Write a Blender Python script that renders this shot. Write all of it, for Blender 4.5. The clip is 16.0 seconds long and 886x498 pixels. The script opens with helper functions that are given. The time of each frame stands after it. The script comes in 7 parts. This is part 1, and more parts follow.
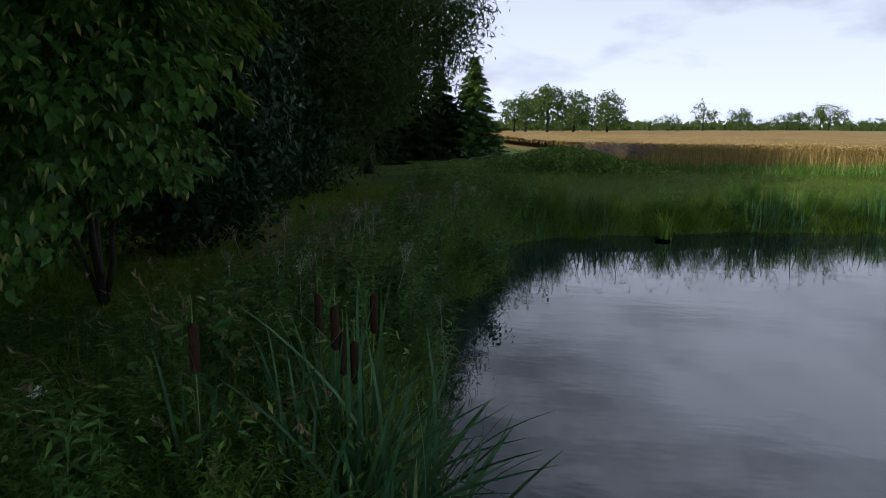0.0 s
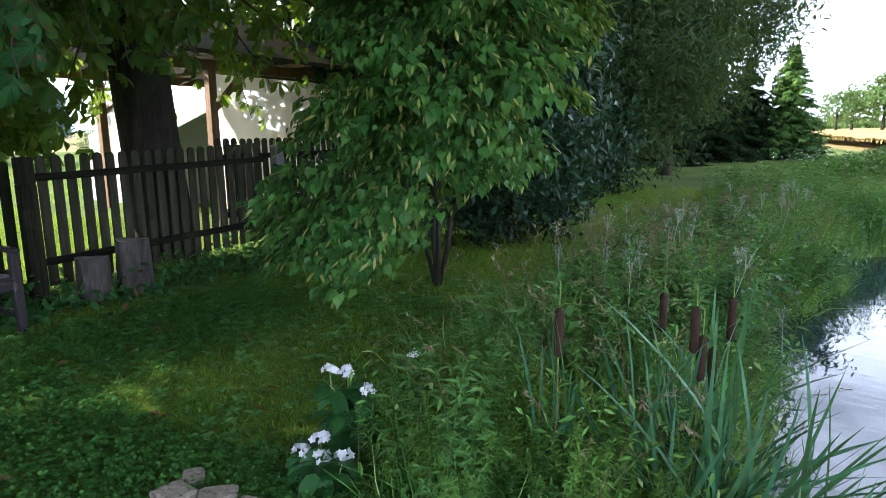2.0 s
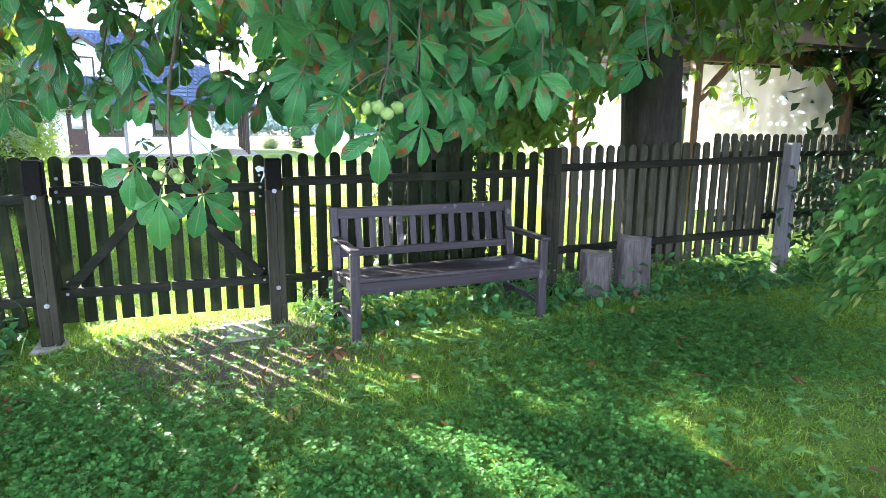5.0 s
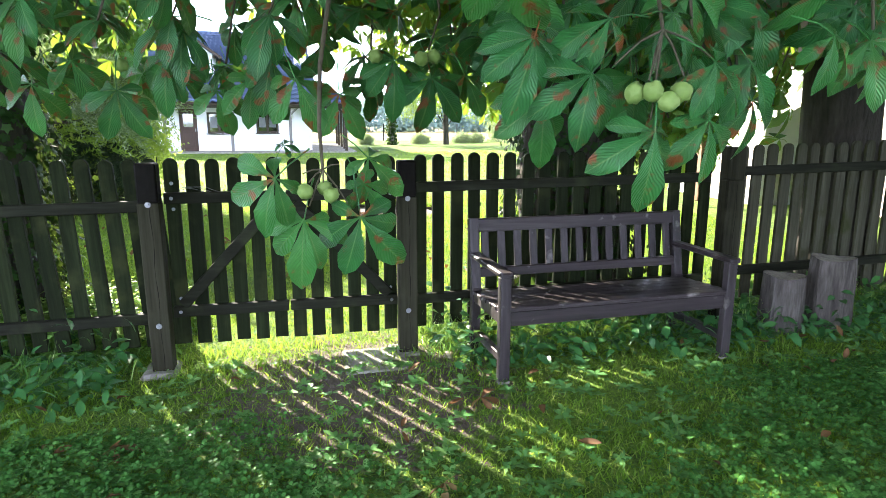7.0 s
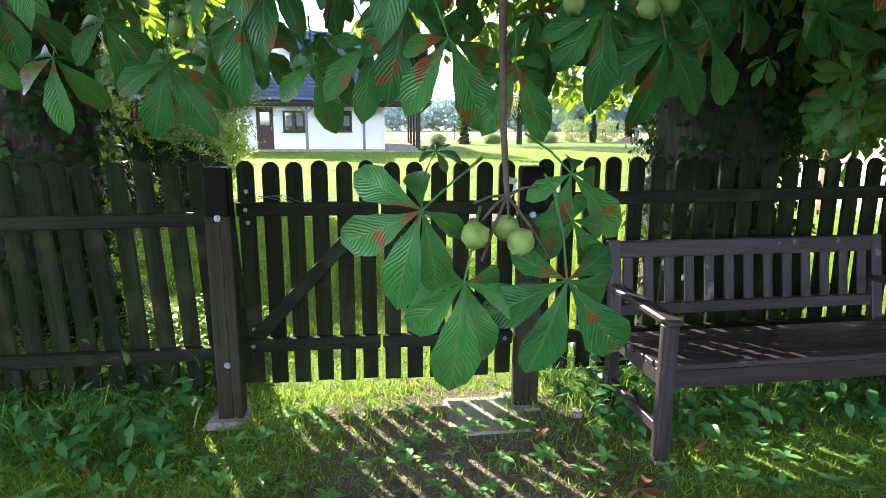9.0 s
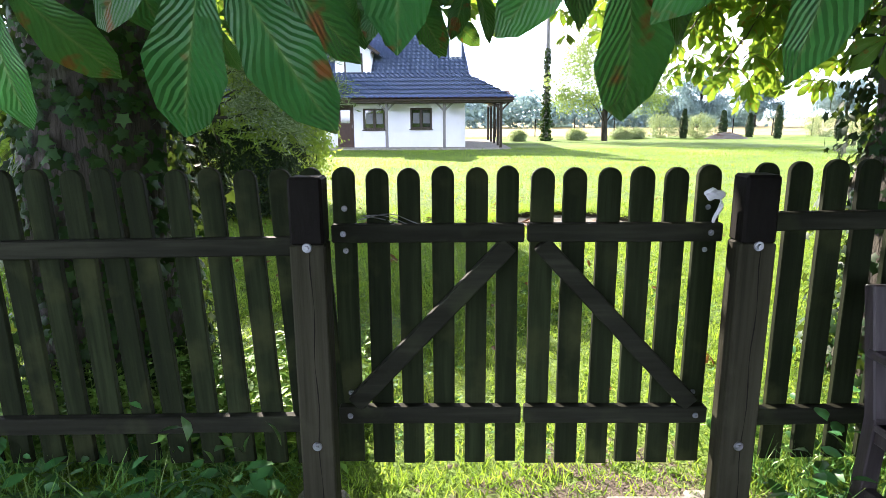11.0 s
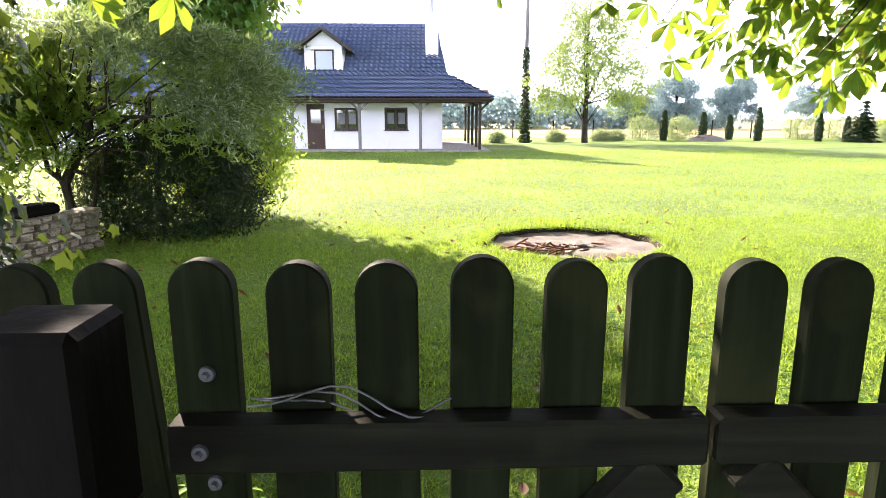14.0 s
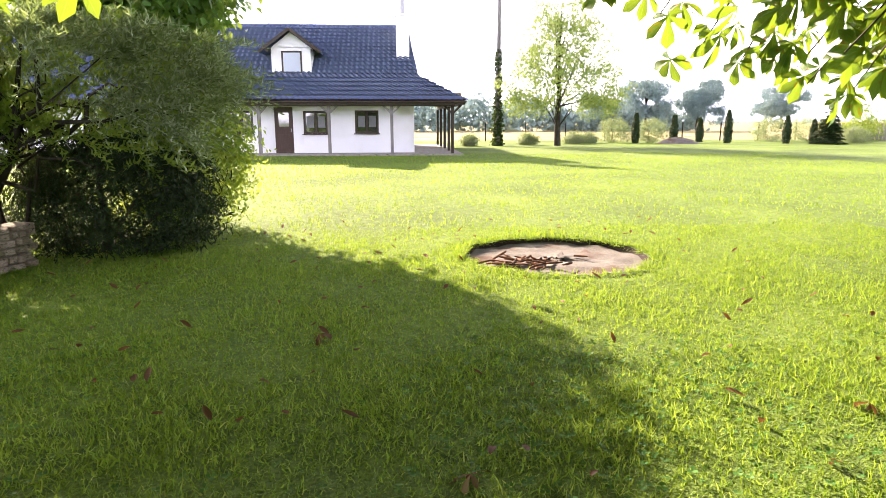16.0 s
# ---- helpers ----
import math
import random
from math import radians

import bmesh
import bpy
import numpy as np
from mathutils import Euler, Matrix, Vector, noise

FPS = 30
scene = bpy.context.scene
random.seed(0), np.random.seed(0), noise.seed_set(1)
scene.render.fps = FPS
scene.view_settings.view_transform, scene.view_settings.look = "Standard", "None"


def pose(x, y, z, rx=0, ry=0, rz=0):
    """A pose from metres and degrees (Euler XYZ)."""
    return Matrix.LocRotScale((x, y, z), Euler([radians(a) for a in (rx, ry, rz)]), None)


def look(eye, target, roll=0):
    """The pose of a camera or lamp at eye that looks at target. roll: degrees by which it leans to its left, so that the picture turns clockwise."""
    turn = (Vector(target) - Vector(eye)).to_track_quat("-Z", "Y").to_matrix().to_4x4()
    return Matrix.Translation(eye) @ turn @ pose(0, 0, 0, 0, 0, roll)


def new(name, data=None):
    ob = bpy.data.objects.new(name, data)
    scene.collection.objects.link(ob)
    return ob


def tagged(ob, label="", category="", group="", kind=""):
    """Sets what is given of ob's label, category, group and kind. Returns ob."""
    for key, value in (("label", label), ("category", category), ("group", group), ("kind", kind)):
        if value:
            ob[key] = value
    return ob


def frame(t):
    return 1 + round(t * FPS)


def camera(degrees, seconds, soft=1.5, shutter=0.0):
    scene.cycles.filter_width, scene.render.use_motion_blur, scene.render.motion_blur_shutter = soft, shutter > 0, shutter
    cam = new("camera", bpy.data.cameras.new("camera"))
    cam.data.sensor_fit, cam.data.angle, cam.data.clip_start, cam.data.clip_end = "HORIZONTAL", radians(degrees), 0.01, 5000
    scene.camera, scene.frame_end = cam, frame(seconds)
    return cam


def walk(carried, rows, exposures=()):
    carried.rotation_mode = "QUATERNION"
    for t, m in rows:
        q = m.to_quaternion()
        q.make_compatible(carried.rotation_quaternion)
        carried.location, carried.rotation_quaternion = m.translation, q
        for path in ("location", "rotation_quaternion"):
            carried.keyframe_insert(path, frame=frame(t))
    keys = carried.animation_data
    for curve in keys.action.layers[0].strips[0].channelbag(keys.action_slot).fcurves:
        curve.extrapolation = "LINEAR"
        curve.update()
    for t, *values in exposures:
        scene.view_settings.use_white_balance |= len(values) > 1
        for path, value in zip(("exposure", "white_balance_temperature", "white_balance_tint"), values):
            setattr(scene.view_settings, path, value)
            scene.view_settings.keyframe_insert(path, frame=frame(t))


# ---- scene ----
cam = camera(71.5, 16.0, soft=0.8)
PATH = [
    (0, (-0.198, 0.392, 1.542), (-0.444, 2.341, 1.162), 0.7),
    (0.5, (-0.247, 0.36, 1.545), (-0.713, 2.267, 1.164), 0.4),
    (1, (-0.34, 0.339, 1.538), (-1.026, 2.179, 1.156), 0.0),
    (1.5, (-0.429, 0.303, 1.522), (-1.304, 2.061, 1.143), -0.1),
    (2, (-0.555, 0.28, 1.494), (-1.62, 1.93, 1.118), -0.3),
    (2.5, (-0.675, 0.22, 1.532), (-1.888, 1.759, 1.137), -0.4),
    (3, (-0.883, 0.28, 1.503), (-2.301, 1.634, 1.108), -0.4),
    (3.5, (-1.058, 0.182, 1.474), (-2.643, 1.341, 1.094), 0.5),
    (4, (-1.247, 0.17, 1.442), (-2.999, 1.059, 1.066), 0.3),
    (4.5, (-1.454, 0.039, 1.454), (-3.271, 0.784, 1.074), 0.4),
    (5, (-1.624, -0.034, 1.466), (-3.458, 0.661, 1.077), 0.5),
    (5.2, (-1.725, -0.08, 1.459), (-3.565, 0.599, 1.069), 0.5),
    (7.5, (-2.638, -0.239, 1.465), (-4.565, 0.121, 1.065), 0.5),
    (8, (-2.832, -0.291, 1.461), (-4.769, 0.018, 1.067), 1.1),
    (8.5, (-3.036, -0.347, 1.455), (-4.977, -0.077, 1.056), 0.9),
    (9, (-3.283, -0.368, 1.446), (-5.229, -0.149, 1.04), 0.3),
    (9.5, (-3.472, -0.409, 1.44), (-5.428, -0.319, 1.033), 0.4),
    (12, (-4.706, -0.716, 1.401), (-6.662, -0.742, 0.986), -0.4),
    (12.5, (-4.936, -0.726, 1.392), (-6.893, -0.734, 0.976), -0.1),
    (13, (-5.17, -0.725, 1.388), (-7.126, -0.7, 0.972), -0.2),
    (13.5, (-5.395, -0.711, 1.415), (-7.351, -0.665, 1.0), 0.0),
    (14, (-5.629, -0.713, 1.426), (-7.585, -0.649, 1.012), 0.0),
    (14.5, (-5.811, -0.718, 1.442), (-7.766, -0.634, 1.028), -0.1),
    (15, (-5.989, -0.714, 1.44), (-7.943, -0.606, 1.028), -0.1),
    (15.5, (-6.131, -0.681, 1.438), (-8.085, -0.553, 1.028), -0.2),
    (16, (-6.174, -0.682, 1.445), (-8.127, -0.532, 1.039), -0.1),
]
EXPO = [(0.0, -0.55, 6400, 12), (0.5, -0.2, 6400, 12), (1.0, 0.25, 6400, 12), (1.5, 1.1, 6300, 12), (2.0, 1.95, 6050, 13), (3.0, 3.15, 5700, 16), (4.0, 3.5, 5650, 15), (5.0, 3.55, 5750, 17), (7.5, 2.85, 6200, 14), (8.0, 2.7, 6200, 14), (9.5, 2.62, 6250, 16), (12.0, 2.55, 6250, 21), (13.5, 2.6, 6500, 24), (16.0, 2.38, 7200, 28)]
walk(cam, [(t, look(eye, target, roll)) for t, eye, target, roll in PATH], EXPO)

# ---- world and sun ----
SUN_AZ, SUN_EL = 28.0, 26.0      # degrees from -x towards -y, and above the horizon
to_sun = Vector((-math.cos(radians(SUN_EL)) * math.cos(radians(SUN_AZ)), -math.cos(radians(SUN_EL)) * math.sin(radians(SUN_AZ)), math.sin(radians(SUN_EL))))
world = bpy.data.worlds.new("sky")
scene.world = world
world.use_nodes = True
wn, wl = world.node_tree.nodes, world.node_tree.links
wn.clear()
sky = wn.new("ShaderNodeTexSky")
sky.sky_type, sky.sun_disc = "NISHITA", False
sky.sun_elevation, sky.sun_rotation = radians(SUN_EL), math.atan2(to_sun.x, to_sun.y)
sky.air_density, sky.dust_density, sky.ozone_density = 1.0, 1.6, 1.0
wtc = wn.new("ShaderNodeTexCoord")
wmap = wn.new("ShaderNodeMapping")
wmap.inputs["Scale"].default_value = (1.6, 1.6, 4.5)
cloud = wn.new("ShaderNodeTexNoise")
cloud.inputs["Scale"].default_value, cloud.inputs["Detail"].default_value, cloud.inputs["Roughness"].default_value = 1.7, 7.0, 0.55
cramp = wn.new("ShaderNodeValToRGB")
cramp.color_ramp.elements[0].position, cramp.color_ramp.elements[1].position = 0.36, 0.66
cramp.color_ramp.elements[0].color = (0.22, 0.22, 0.22, 1)      # a thin veil between the clouds
cmix = wn.new("ShaderNodeMixRGB")
wbg = wn.new("ShaderNodeBackground")
wbg.inputs["Strength"].default_value = 0.0145
wout = wn.new("ShaderNodeOutputWorld")
wl.new(wtc.outputs["Generated"], wmap.inputs["Vector"])
wl.new(wmap.outputs["Vector"], cloud.inputs["Vector"])
wsep = wn.new("ShaderNodeSeparateXYZ")
wl.new(wtc.outputs["Generated"], wsep.inputs[0])
thin = wn.new("ShaderNodeMath")          # the cover thins out overhead
thin.operation, thin.inputs[1].default_value, thin.inputs[2].default_value = "MULTIPLY_ADD", -0.50, 0.27
wl.new(wsep.outputs["Z"], thin.inputs[0])
cover = wn.new("ShaderNodeMath")
cover.operation = "ADD"
wl.new(cloud.outputs["Fac"], cover.inputs[0]), wl.new(thin.outputs[0], cover.inputs[1])
wl.new(cover.outputs[0], cramp.inputs["Fac"])
glare = wn.new("ShaderNodeMapRange")      # haze: the cloud is brightest low down
glare.inputs["From Min"].default_value, glare.inputs["From Max"].default_value = 0.0, 0.62
glare.inputs["To Min"].default_value, glare.inputs["To Max"].default_value = 7.4, 2.0
wl.new(wsep.outputs["Z"], glare.inputs["Value"])
lit = wn.new("ShaderNodeVectorMath")
lit.operation, lit.inputs[0].default_value = "SCALE", (12.9, 14.3, 17.4)
wl.new(glare.outputs["Result"], lit.inputs["Scale"])
wl.new(lit.outputs[0], cmix.inputs["Color2"])
wl.new(cramp.outputs["Color"], cmix.inputs["Fac"])
wl.new(sky.outputs["Color"], cmix.inputs["Color1"])
wl.new(cmix.outputs["Color"], wbg.inputs["Color"])
wl.new(wbg.outputs["Background"], wout.inputs["Surface"])
sun = new("sun", bpy.data.lights.new("sun", "SUN"))
sun.data.energy, sun.data.angle, sun.data.color = 5.0, radians(0.6), (1.0, 0.90, 0.72)
sun.matrix_world = look((0, 0, 40), Vector((0, 0, 40)) - to_sun)

# ---- materials ----
def nodes_of(name):
    m = bpy.data.materials.new(name)
    m.use_nodes = True
    nt = m.node_tree
    return m, nt.nodes, nt.links, nt.nodes["Principled BSDF"]


def vary(nodes, links, stretch, scale, detail=6.0, offset=True):
    """A noise in object space, shifted for each object."""
    tc, mp, nz = nodes.new("ShaderNodeTexCoord"), nodes.new("ShaderNodeMapping"), nodes.new("ShaderNodeTexNoise")
    mp.inputs["Scale"].default_value = stretch
    nz.inputs["Scale"].default_value, nz.inputs["Detail"].default_value = scale, detail
    links.new(tc.outputs["Object"], mp.inputs["Vector"])
    if offset:
        oi, mul = nodes.new("ShaderNodeObjectInfo"), nodes.new("ShaderNodeMath")
        mul.operation = "MULTIPLY"
        mul.inputs[1].default_value = 61.0
        links.new(oi.outputs["Random"], mul.inputs[0])
        links.new(mul.outputs[0], mp.inputs["Location"])
    links.new(mp.outputs["Vector"], nz.inputs["Vector"])
    return nz


def ramp_of(nodes, stops):
    r = nodes.new("ShaderNodeValToRGB")
    el = r.color_ramp.elements
    while len(el) < len(stops):
        el.new(0.5)
    for e, (p, c) in zip(el, stops):
        e.position, e.color = p, (*c, 1)
    return r


def surface(name, stops, stretch=(1, 1, 1), big=1.5, fine=30.0, rough=0.7, bump=0.3, stain=None, stain_scale=3.0, stain_at=(0.55, 0.7), metal=0.0, depth=0.01, spec=0.25):
    m, nodes, links, b = nodes_of(name)
    n1, n2 = vary(nodes, links, stretch, big), vary(nodes, links, stretch, fine)
    mix = nodes.new("ShaderNodeMath")
    mix.operation = "MULTIPLY_ADD"
    mix.inputs[1].default_value = 0.55
    half = nodes.new("ShaderNodeMath")
    half.operation = "MULTIPLY"
    half.inputs[1].default_value = 0.45
    links.new(n2.outputs["Fac"], half.inputs[0])
    links.new(n1.outputs["Fac"], mix.inputs[0])
    links.new(half.outputs[0], mix.inputs[2])
    r = ramp_of(nodes, stops)
    links.new(mix.outputs[0], r.inputs["Fac"])
    colour = r.outputs["Color"]
    if stain:
        n3 = vary(nodes, links, (1, 1, 1), stain_scale, 8.0)
        rs = ramp_of(nodes, [(stain_at[0], (0, 0, 0)), (stain_at[1], (1, 1, 1))])
        ms = nodes.new("ShaderNodeMixRGB")
        ms.inputs["Color2"].default_value = (*stain, 1)
        links.new(n3.outputs["Fac"], rs.inputs["Fac"])
        links.new(rs.outputs["Color"], ms.inputs["Fac"])
        links.new(colour, ms.inputs["Color1"])
        colour = ms.outputs["Color"]
    links.new(colour, b.inputs["Base Color"])
    b.inputs["Roughness"].default_value, b.inputs["Metallic"].default_value = rough, metal
    b.inputs["Specular IOR Level"].default_value = spec
    if bump:
        bp = nodes.new("ShaderNodeBump")
        bp.inputs["Strength"].default_value, bp.inputs["Distance"].default_value = bump, depth
        links.new(mix.outputs[0], bp.inputs["Height"])
        links.new(bp.outputs["Normal"], b.inputs["Normal"])
    return m


GREENER = (0.72, 1.08, 0.85)


def leaf_mat(name, stops, trans=0.4, glow=(0.45, 0.60, 0.06), rough=0.45, single=False, veins=False, spots=None, spec=0.22, green=True):
    """Thin leaf: glossy skin, and light that comes through from behind."""
    m, nodes, links, b = nodes_of(name)
    if single:
        src = nodes.new("ShaderNodeObjectInfo").outputs["Random"]
    else:
        src = nodes.new("ShaderNodeNewGeometry").outputs["Random Per Island"]
    r = ramp_of(nodes, [(p, (c[0] * GREENER[0], c[1] * GREENER[1], c[2] * GREENER[2])) for p, c in stops] if green else stops)
    links.new(src, r.inputs["Fac"])
    colour = r.outputs["Color"]
    nz = vary(nodes, links, (1, 1, 1), 14.0)
    hs = nodes.new("ShaderNodeHueSaturation")
    mr = nodes.new("ShaderNodeMapRange")
    mr.inputs["From Min"].default_value, mr.inputs["From Max"].default_value = 0.3, 0.7
    mr.inputs["To Min"].default_value, mr.inputs["To Max"].default_value = 0.75, 1.25
    links.new(nz.outputs["Fac"], mr.inputs["Value"])
    links.new(mr.outputs["Result"], hs.inputs["Value"])
    links.new(colour, hs.inputs["Color"])
    colour = hs.outputs["Color"]
    if veins:
        uv, sep = nodes.new("ShaderNodeUVMap"), nodes.new("ShaderNodeSeparateXYZ")
        links.new(uv.outputs["UV"], sep.inputs[0])
        a = nodes.new("ShaderNodeMath")
        a.operation = "ABSOLUTE"
        sub = nodes.new("ShaderNodeMath")
        sub.operation, sub.inputs[1].default_value = "SUBTRACT", 0.5
        links.new(sep.outputs["Y"], sub.inputs[0])
        links.new(sub.outputs[0], a.inputs[0])
        u = nodes.new("ShaderNodeMath")
        u.operation, u.inputs[1].default_value = "MULTIPLY", 15.0
        links.new(sep.outputs["X"], u.inputs[0])
        d = nodes.new("ShaderNodeMath")
        d.operation, d.inputs[1].default_value = "MULTIPLY_ADD", -9.0
        links.new(a.outputs[0], d.inputs[0])
        links.new(u.outputs[0], d.inputs[2])
        pp = nodes.new("ShaderNodeMath")
        pp.operation, pp.inputs[1].default_value = "PINGPONG", 0.5
        links.new(d.outputs[0], pp.inputs[0])
        side = ramp_of(nodes, [(0.0, (1, 1, 1)), (0.16, (0, 0, 0))])
        links.new(pp.outputs[0], side.inputs["Fac"])
        mid = ramp_of(nodes, [(0.0, (1, 1, 1)), (0.05, (0, 0, 0))])
        links.new(a.outputs[0], mid.inputs["Fac"])
        both = nodes.new("ShaderNodeMixRGB")
        both.blend_type, both.inputs["Fac"].default_value = "ADD", 1.0
        sc = nodes.new("ShaderNodeMixRGB")
        sc.blend_type, sc.inputs["Fac"].default_value = "MULTIPLY", 1.0
        sc.inputs["Color2"].default_value = (0.07, 0.07, 0.07, 1)
        links.new(side.outputs["Color"], sc.inputs["Color1"])
        links.new(sc.outputs["Color"], both.inputs["Color1"])
        links.new(mid.outputs["Color"], both.inputs["Color2"])
        mv = nodes.new("ShaderNodeMixRGB")
        mv.inputs["Color2"].default_value = (0.10, 0.19, 0.06, 1)
        links.new(both.outputs["Color"], mv.inputs["Fac"])
        links.new(colour, mv.inputs["Color1"])
        colour = mv.outputs["Color"]
        bp = nodes.new("ShaderNodeBump")
        bp.inputs["Strength"].default_value, bp.inputs["Distance"].default_value = 0.6, 0.006
        links.new(pp.outputs[0], bp.inputs["Height"])
        links.new(bp.outputs["Normal"], b.inputs["Normal"])
    if spots:
        n3 = vary(nodes, links, (1, 1, 1), 21.0, 4.0)
        rs = ramp_of(nodes, [(0.585, (0, 0, 0)), (0.65, (1, 1, 1))])
        ms = nodes.new("ShaderNodeMixRGB")
        ms.inputs["Color2"].default_value = (*spots, 1)
        links.new(n3.outputs["Fac"], rs.inputs["Fac"])
        links.new(rs.outputs["Color"], ms.inputs["Fac"])
        links.new(colour, ms.inputs["Color1"])
        colour = ms.outputs["Color"]
    links.new(colour, b.inputs["Base Color"])
    b.inputs["Roughness"].default_value = rough
    b.inputs["Specular IOR Level"].default_value = spec
    tr, mixs, tint = nodes.new("ShaderNodeBsdfTranslucent"), nodes.new("ShaderNodeMixShader"), nodes.new("ShaderNodeMixRGB")
    tint.inputs["Fac"].default_value, tint.inputs["Color2"].default_value = 0.6, (*glow, 1)
    links.new(colour, tint.inputs["Color1"])
    links.new(tint.outputs["Color"], tr.inputs["Color"])
    mixs.inputs["Fac"].default_value = trans
    links.new(b.outputs["BSDF"], mixs.inputs[1])
    links.new(tr.outputs["BSDF"], mixs.inputs[2])
    links.new(mixs.outputs["Shader"], nodes["Material Output"].inputs["Surface"])
    return m


FENCE_V = surface("weathered_picket_wood", [(0.25, (0.0032, 0.0043, 0.0022)), (0.5, (0.0087, 0.0121, 0.0049)), (0.75, (0.0207, 0.0284, 0.0119))], (1, 1, 0.06), 9, 60, 0.75, 0.5, (0.022, 0.026, 0.010), 5.0, spec=0.05)
# Paler copy of the picket wood: brighter light on these panels put into colour.
FENCE_LIT = surface("lit_picket_wood", [(0.25, (0.018, 0.018, 0.012)), (0.5, (0.046, 0.046, 0.030)), (0.75, (0.085, 0.083, 0.058))], (1, 1, 0.06), 9, 60, 0.8, 0.5, (0.03, 0.034, 0.014), 5.0, spec=0.05)
FENCE_H = surface("weathered_rail_wood", [(0.25, (0.0049, 0.0049, 0.0032)), (0.5, (0.0129, 0.0138, 0.0090)), (0.75, (0.0309, 0.0328, 0.0206))], (1, 0.06, 1), 9, 60, 0.75, 0.5, (0.022, 0.026, 0.013), 5.0, spec=0.05)
POST_WOOD = surface("cracked_post_wood", [(0.3, (0.0049, 0.0047, 0.0027)), (0.48, (0.0195, 0.0188, 0.0115)), (0.75, (0.0389, 0.0376, 0.0237))], (1, 1, 0.05), 8, 50, 0.75, 0.7, (0.03, 0.03, 0.018), 4.0, spec=0.06)
POST_TOP = surface("dark_wet_post_head", [(0.3, (0.0028, 0.0023, 0.0019)), (0.7, (0.0072, 0.0064, 0.0050))], (1, 1, 0.3), 8, 50, 0.7, 0.5, spec=0.06)
BENCH_Y = surface("dark_stained_slat_wood", [(0.3, (0.0090, 0.0066, 0.0070)), (0.52, (0.0265, 0.0204, 0.0212)), (0.78, (0.0694, 0.0591, 0.0591))], (1, 0.05, 1), 8, 55, 0.5, 0.4, (0.22, 0.20, 0.19), 9.0, (0.64, 0.78))
BENCH_Z = surface("dark_stained_leg_wood", [(0.3, (0.0090, 0.0066, 0.0070)), (0.52, (0.0245, 0.0192, 0.0204)), (0.78, (0.0571, 0.0490, 0.0490))], (1, 1, 0.07), 8, 55, 0.5, 0.4, (0.18, 0.16, 0.15), 7.0, (0.66, 0.8))
ZINC = surface("zinc_bolt", [(0.3, (0.2025, 0.2115, 0.2250)), (0.7, (0.3150, 0.3240, 0.3375))], rough=0.5, metal=1.0, bump=0.1)
CONCRETE = surface("mossy_concrete", [(0.3, (0.14, 0.13, 0.11)), (0.7, (0.36, 0.34, 0.30))], big=5, fine=70, rough=0.9, bump=0.5, stain=(0.08, 0.10, 0.04), stain_scale=6)
STUMP_BARK = surface("peeling_stump_bark", [(0.3, (0.0151, 0.0127, 0.0106)), (0.48, (0.0635, 0.0545, 0.0469)), (0.7, (0.1512, 0.1391, 0.1270))], (1, 1, 0.12), 14, 60, 0.85, 0.9, depth=0.03)
STUMP_TOP = surface("grey_cut_wood", [(0.3, (0.10, 0.085, 0.07)), (0.7, (0.33, 0.29, 0.24))], (1, 1, 1), 9, 60, 0.85, 0.6)
BARK = surface("dark_tree_bark", [(0.3, (0.0120, 0.0102, 0.0078)), (0.5, (0.0330, 0.0288, 0.0216)), (0.75, (0.0720, 0.0630, 0.0480))], (1, 1, 0.22), 7, 30, 0.9, 1.0, (0.05, 0.06, 0.03), 2.0, depth=0.05)
TWIG = surface("twig_bark", [(0.3, (0.0350, 0.0280, 0.0175)), (0.7, (0.0910, 0.0770, 0.0490))], (1, 1, 1), 12, 60, 0.8, 0.4)
STALK = surface("green_stalk", [(0.3, (0.16, 0.22, 0.05)), (0.7, (0.26, 0.34, 0.09))], (1, 1, 1), 12, 60, 0.55, 0.1)
PLASTER = surface("white_plaster", [(0.3, (0.66, 0.68, 0.71)), (0.7, (0.76, 0.77, 0.79))], big=0.8, fine=40, rough=0.9, bump=0.1, stain=(0.62, 0.63, 0.62), stain_scale=0.5)
ROOF = surface("blue_grey_metal_tile", [(0.3, (0.0377, 0.0614, 0.13)), (0.7, (0.064, 0.0979, 0.19))], big=1.0, fine=14, rough=0.36, bump=0.05, spec=0.5)
TRIM = surface("dark_brown_trim", [(0.3, (0.0225, 0.0171, 0.0126)), (0.7, (0.0525, 0.0399, 0.0273))], (1, 1, 0.2), 6, 40, 0.5, 0.2)
DOORWOOD = surface("brown_door", [(0.3, (0.0360, 0.0209, 0.0152)), (0.7, (0.0680, 0.0399, 0.0285))], (1, 1, 0.1), 6, 40, 0.45, 0.2)
GREYPOST = surface("silvered_post", [(0.3, (0.10, 0.096, 0.092)), (0.7, (0.22, 0.21, 0.20))], (1, 1, 0.1), 6, 40, 0.8, 0.4)
STONE = surface("pale_field_stone", [(0.3, (0.17, 0.14, 0.11)), (0.5, (0.33, 0.28, 0.22)), (0.75, (0.48, 0.43, 0.36))], big=6, fine=40, rough=0.9, bump=0.6, stain=(0.10, 0.10, 0.06), stain_scale=4)
SOIL = surface("ash_grey_soil", [(0.3, (0.080, 0.074, 0.066)), (0.7, (0.215, 0.200, 0.180))], big=3, fine=45, rough=0.95, bump=0.8, stain=(0.10, 0.06, 0.04), stain_scale=2.5)
BANKSOIL = surface("dark_cut_soil", [(0.3, (0.018, 0.013, 0.010)), (0.7, (0.060, 0.045, 0.035))], big=6, fine=40, rough=0.95, bump=0.8)
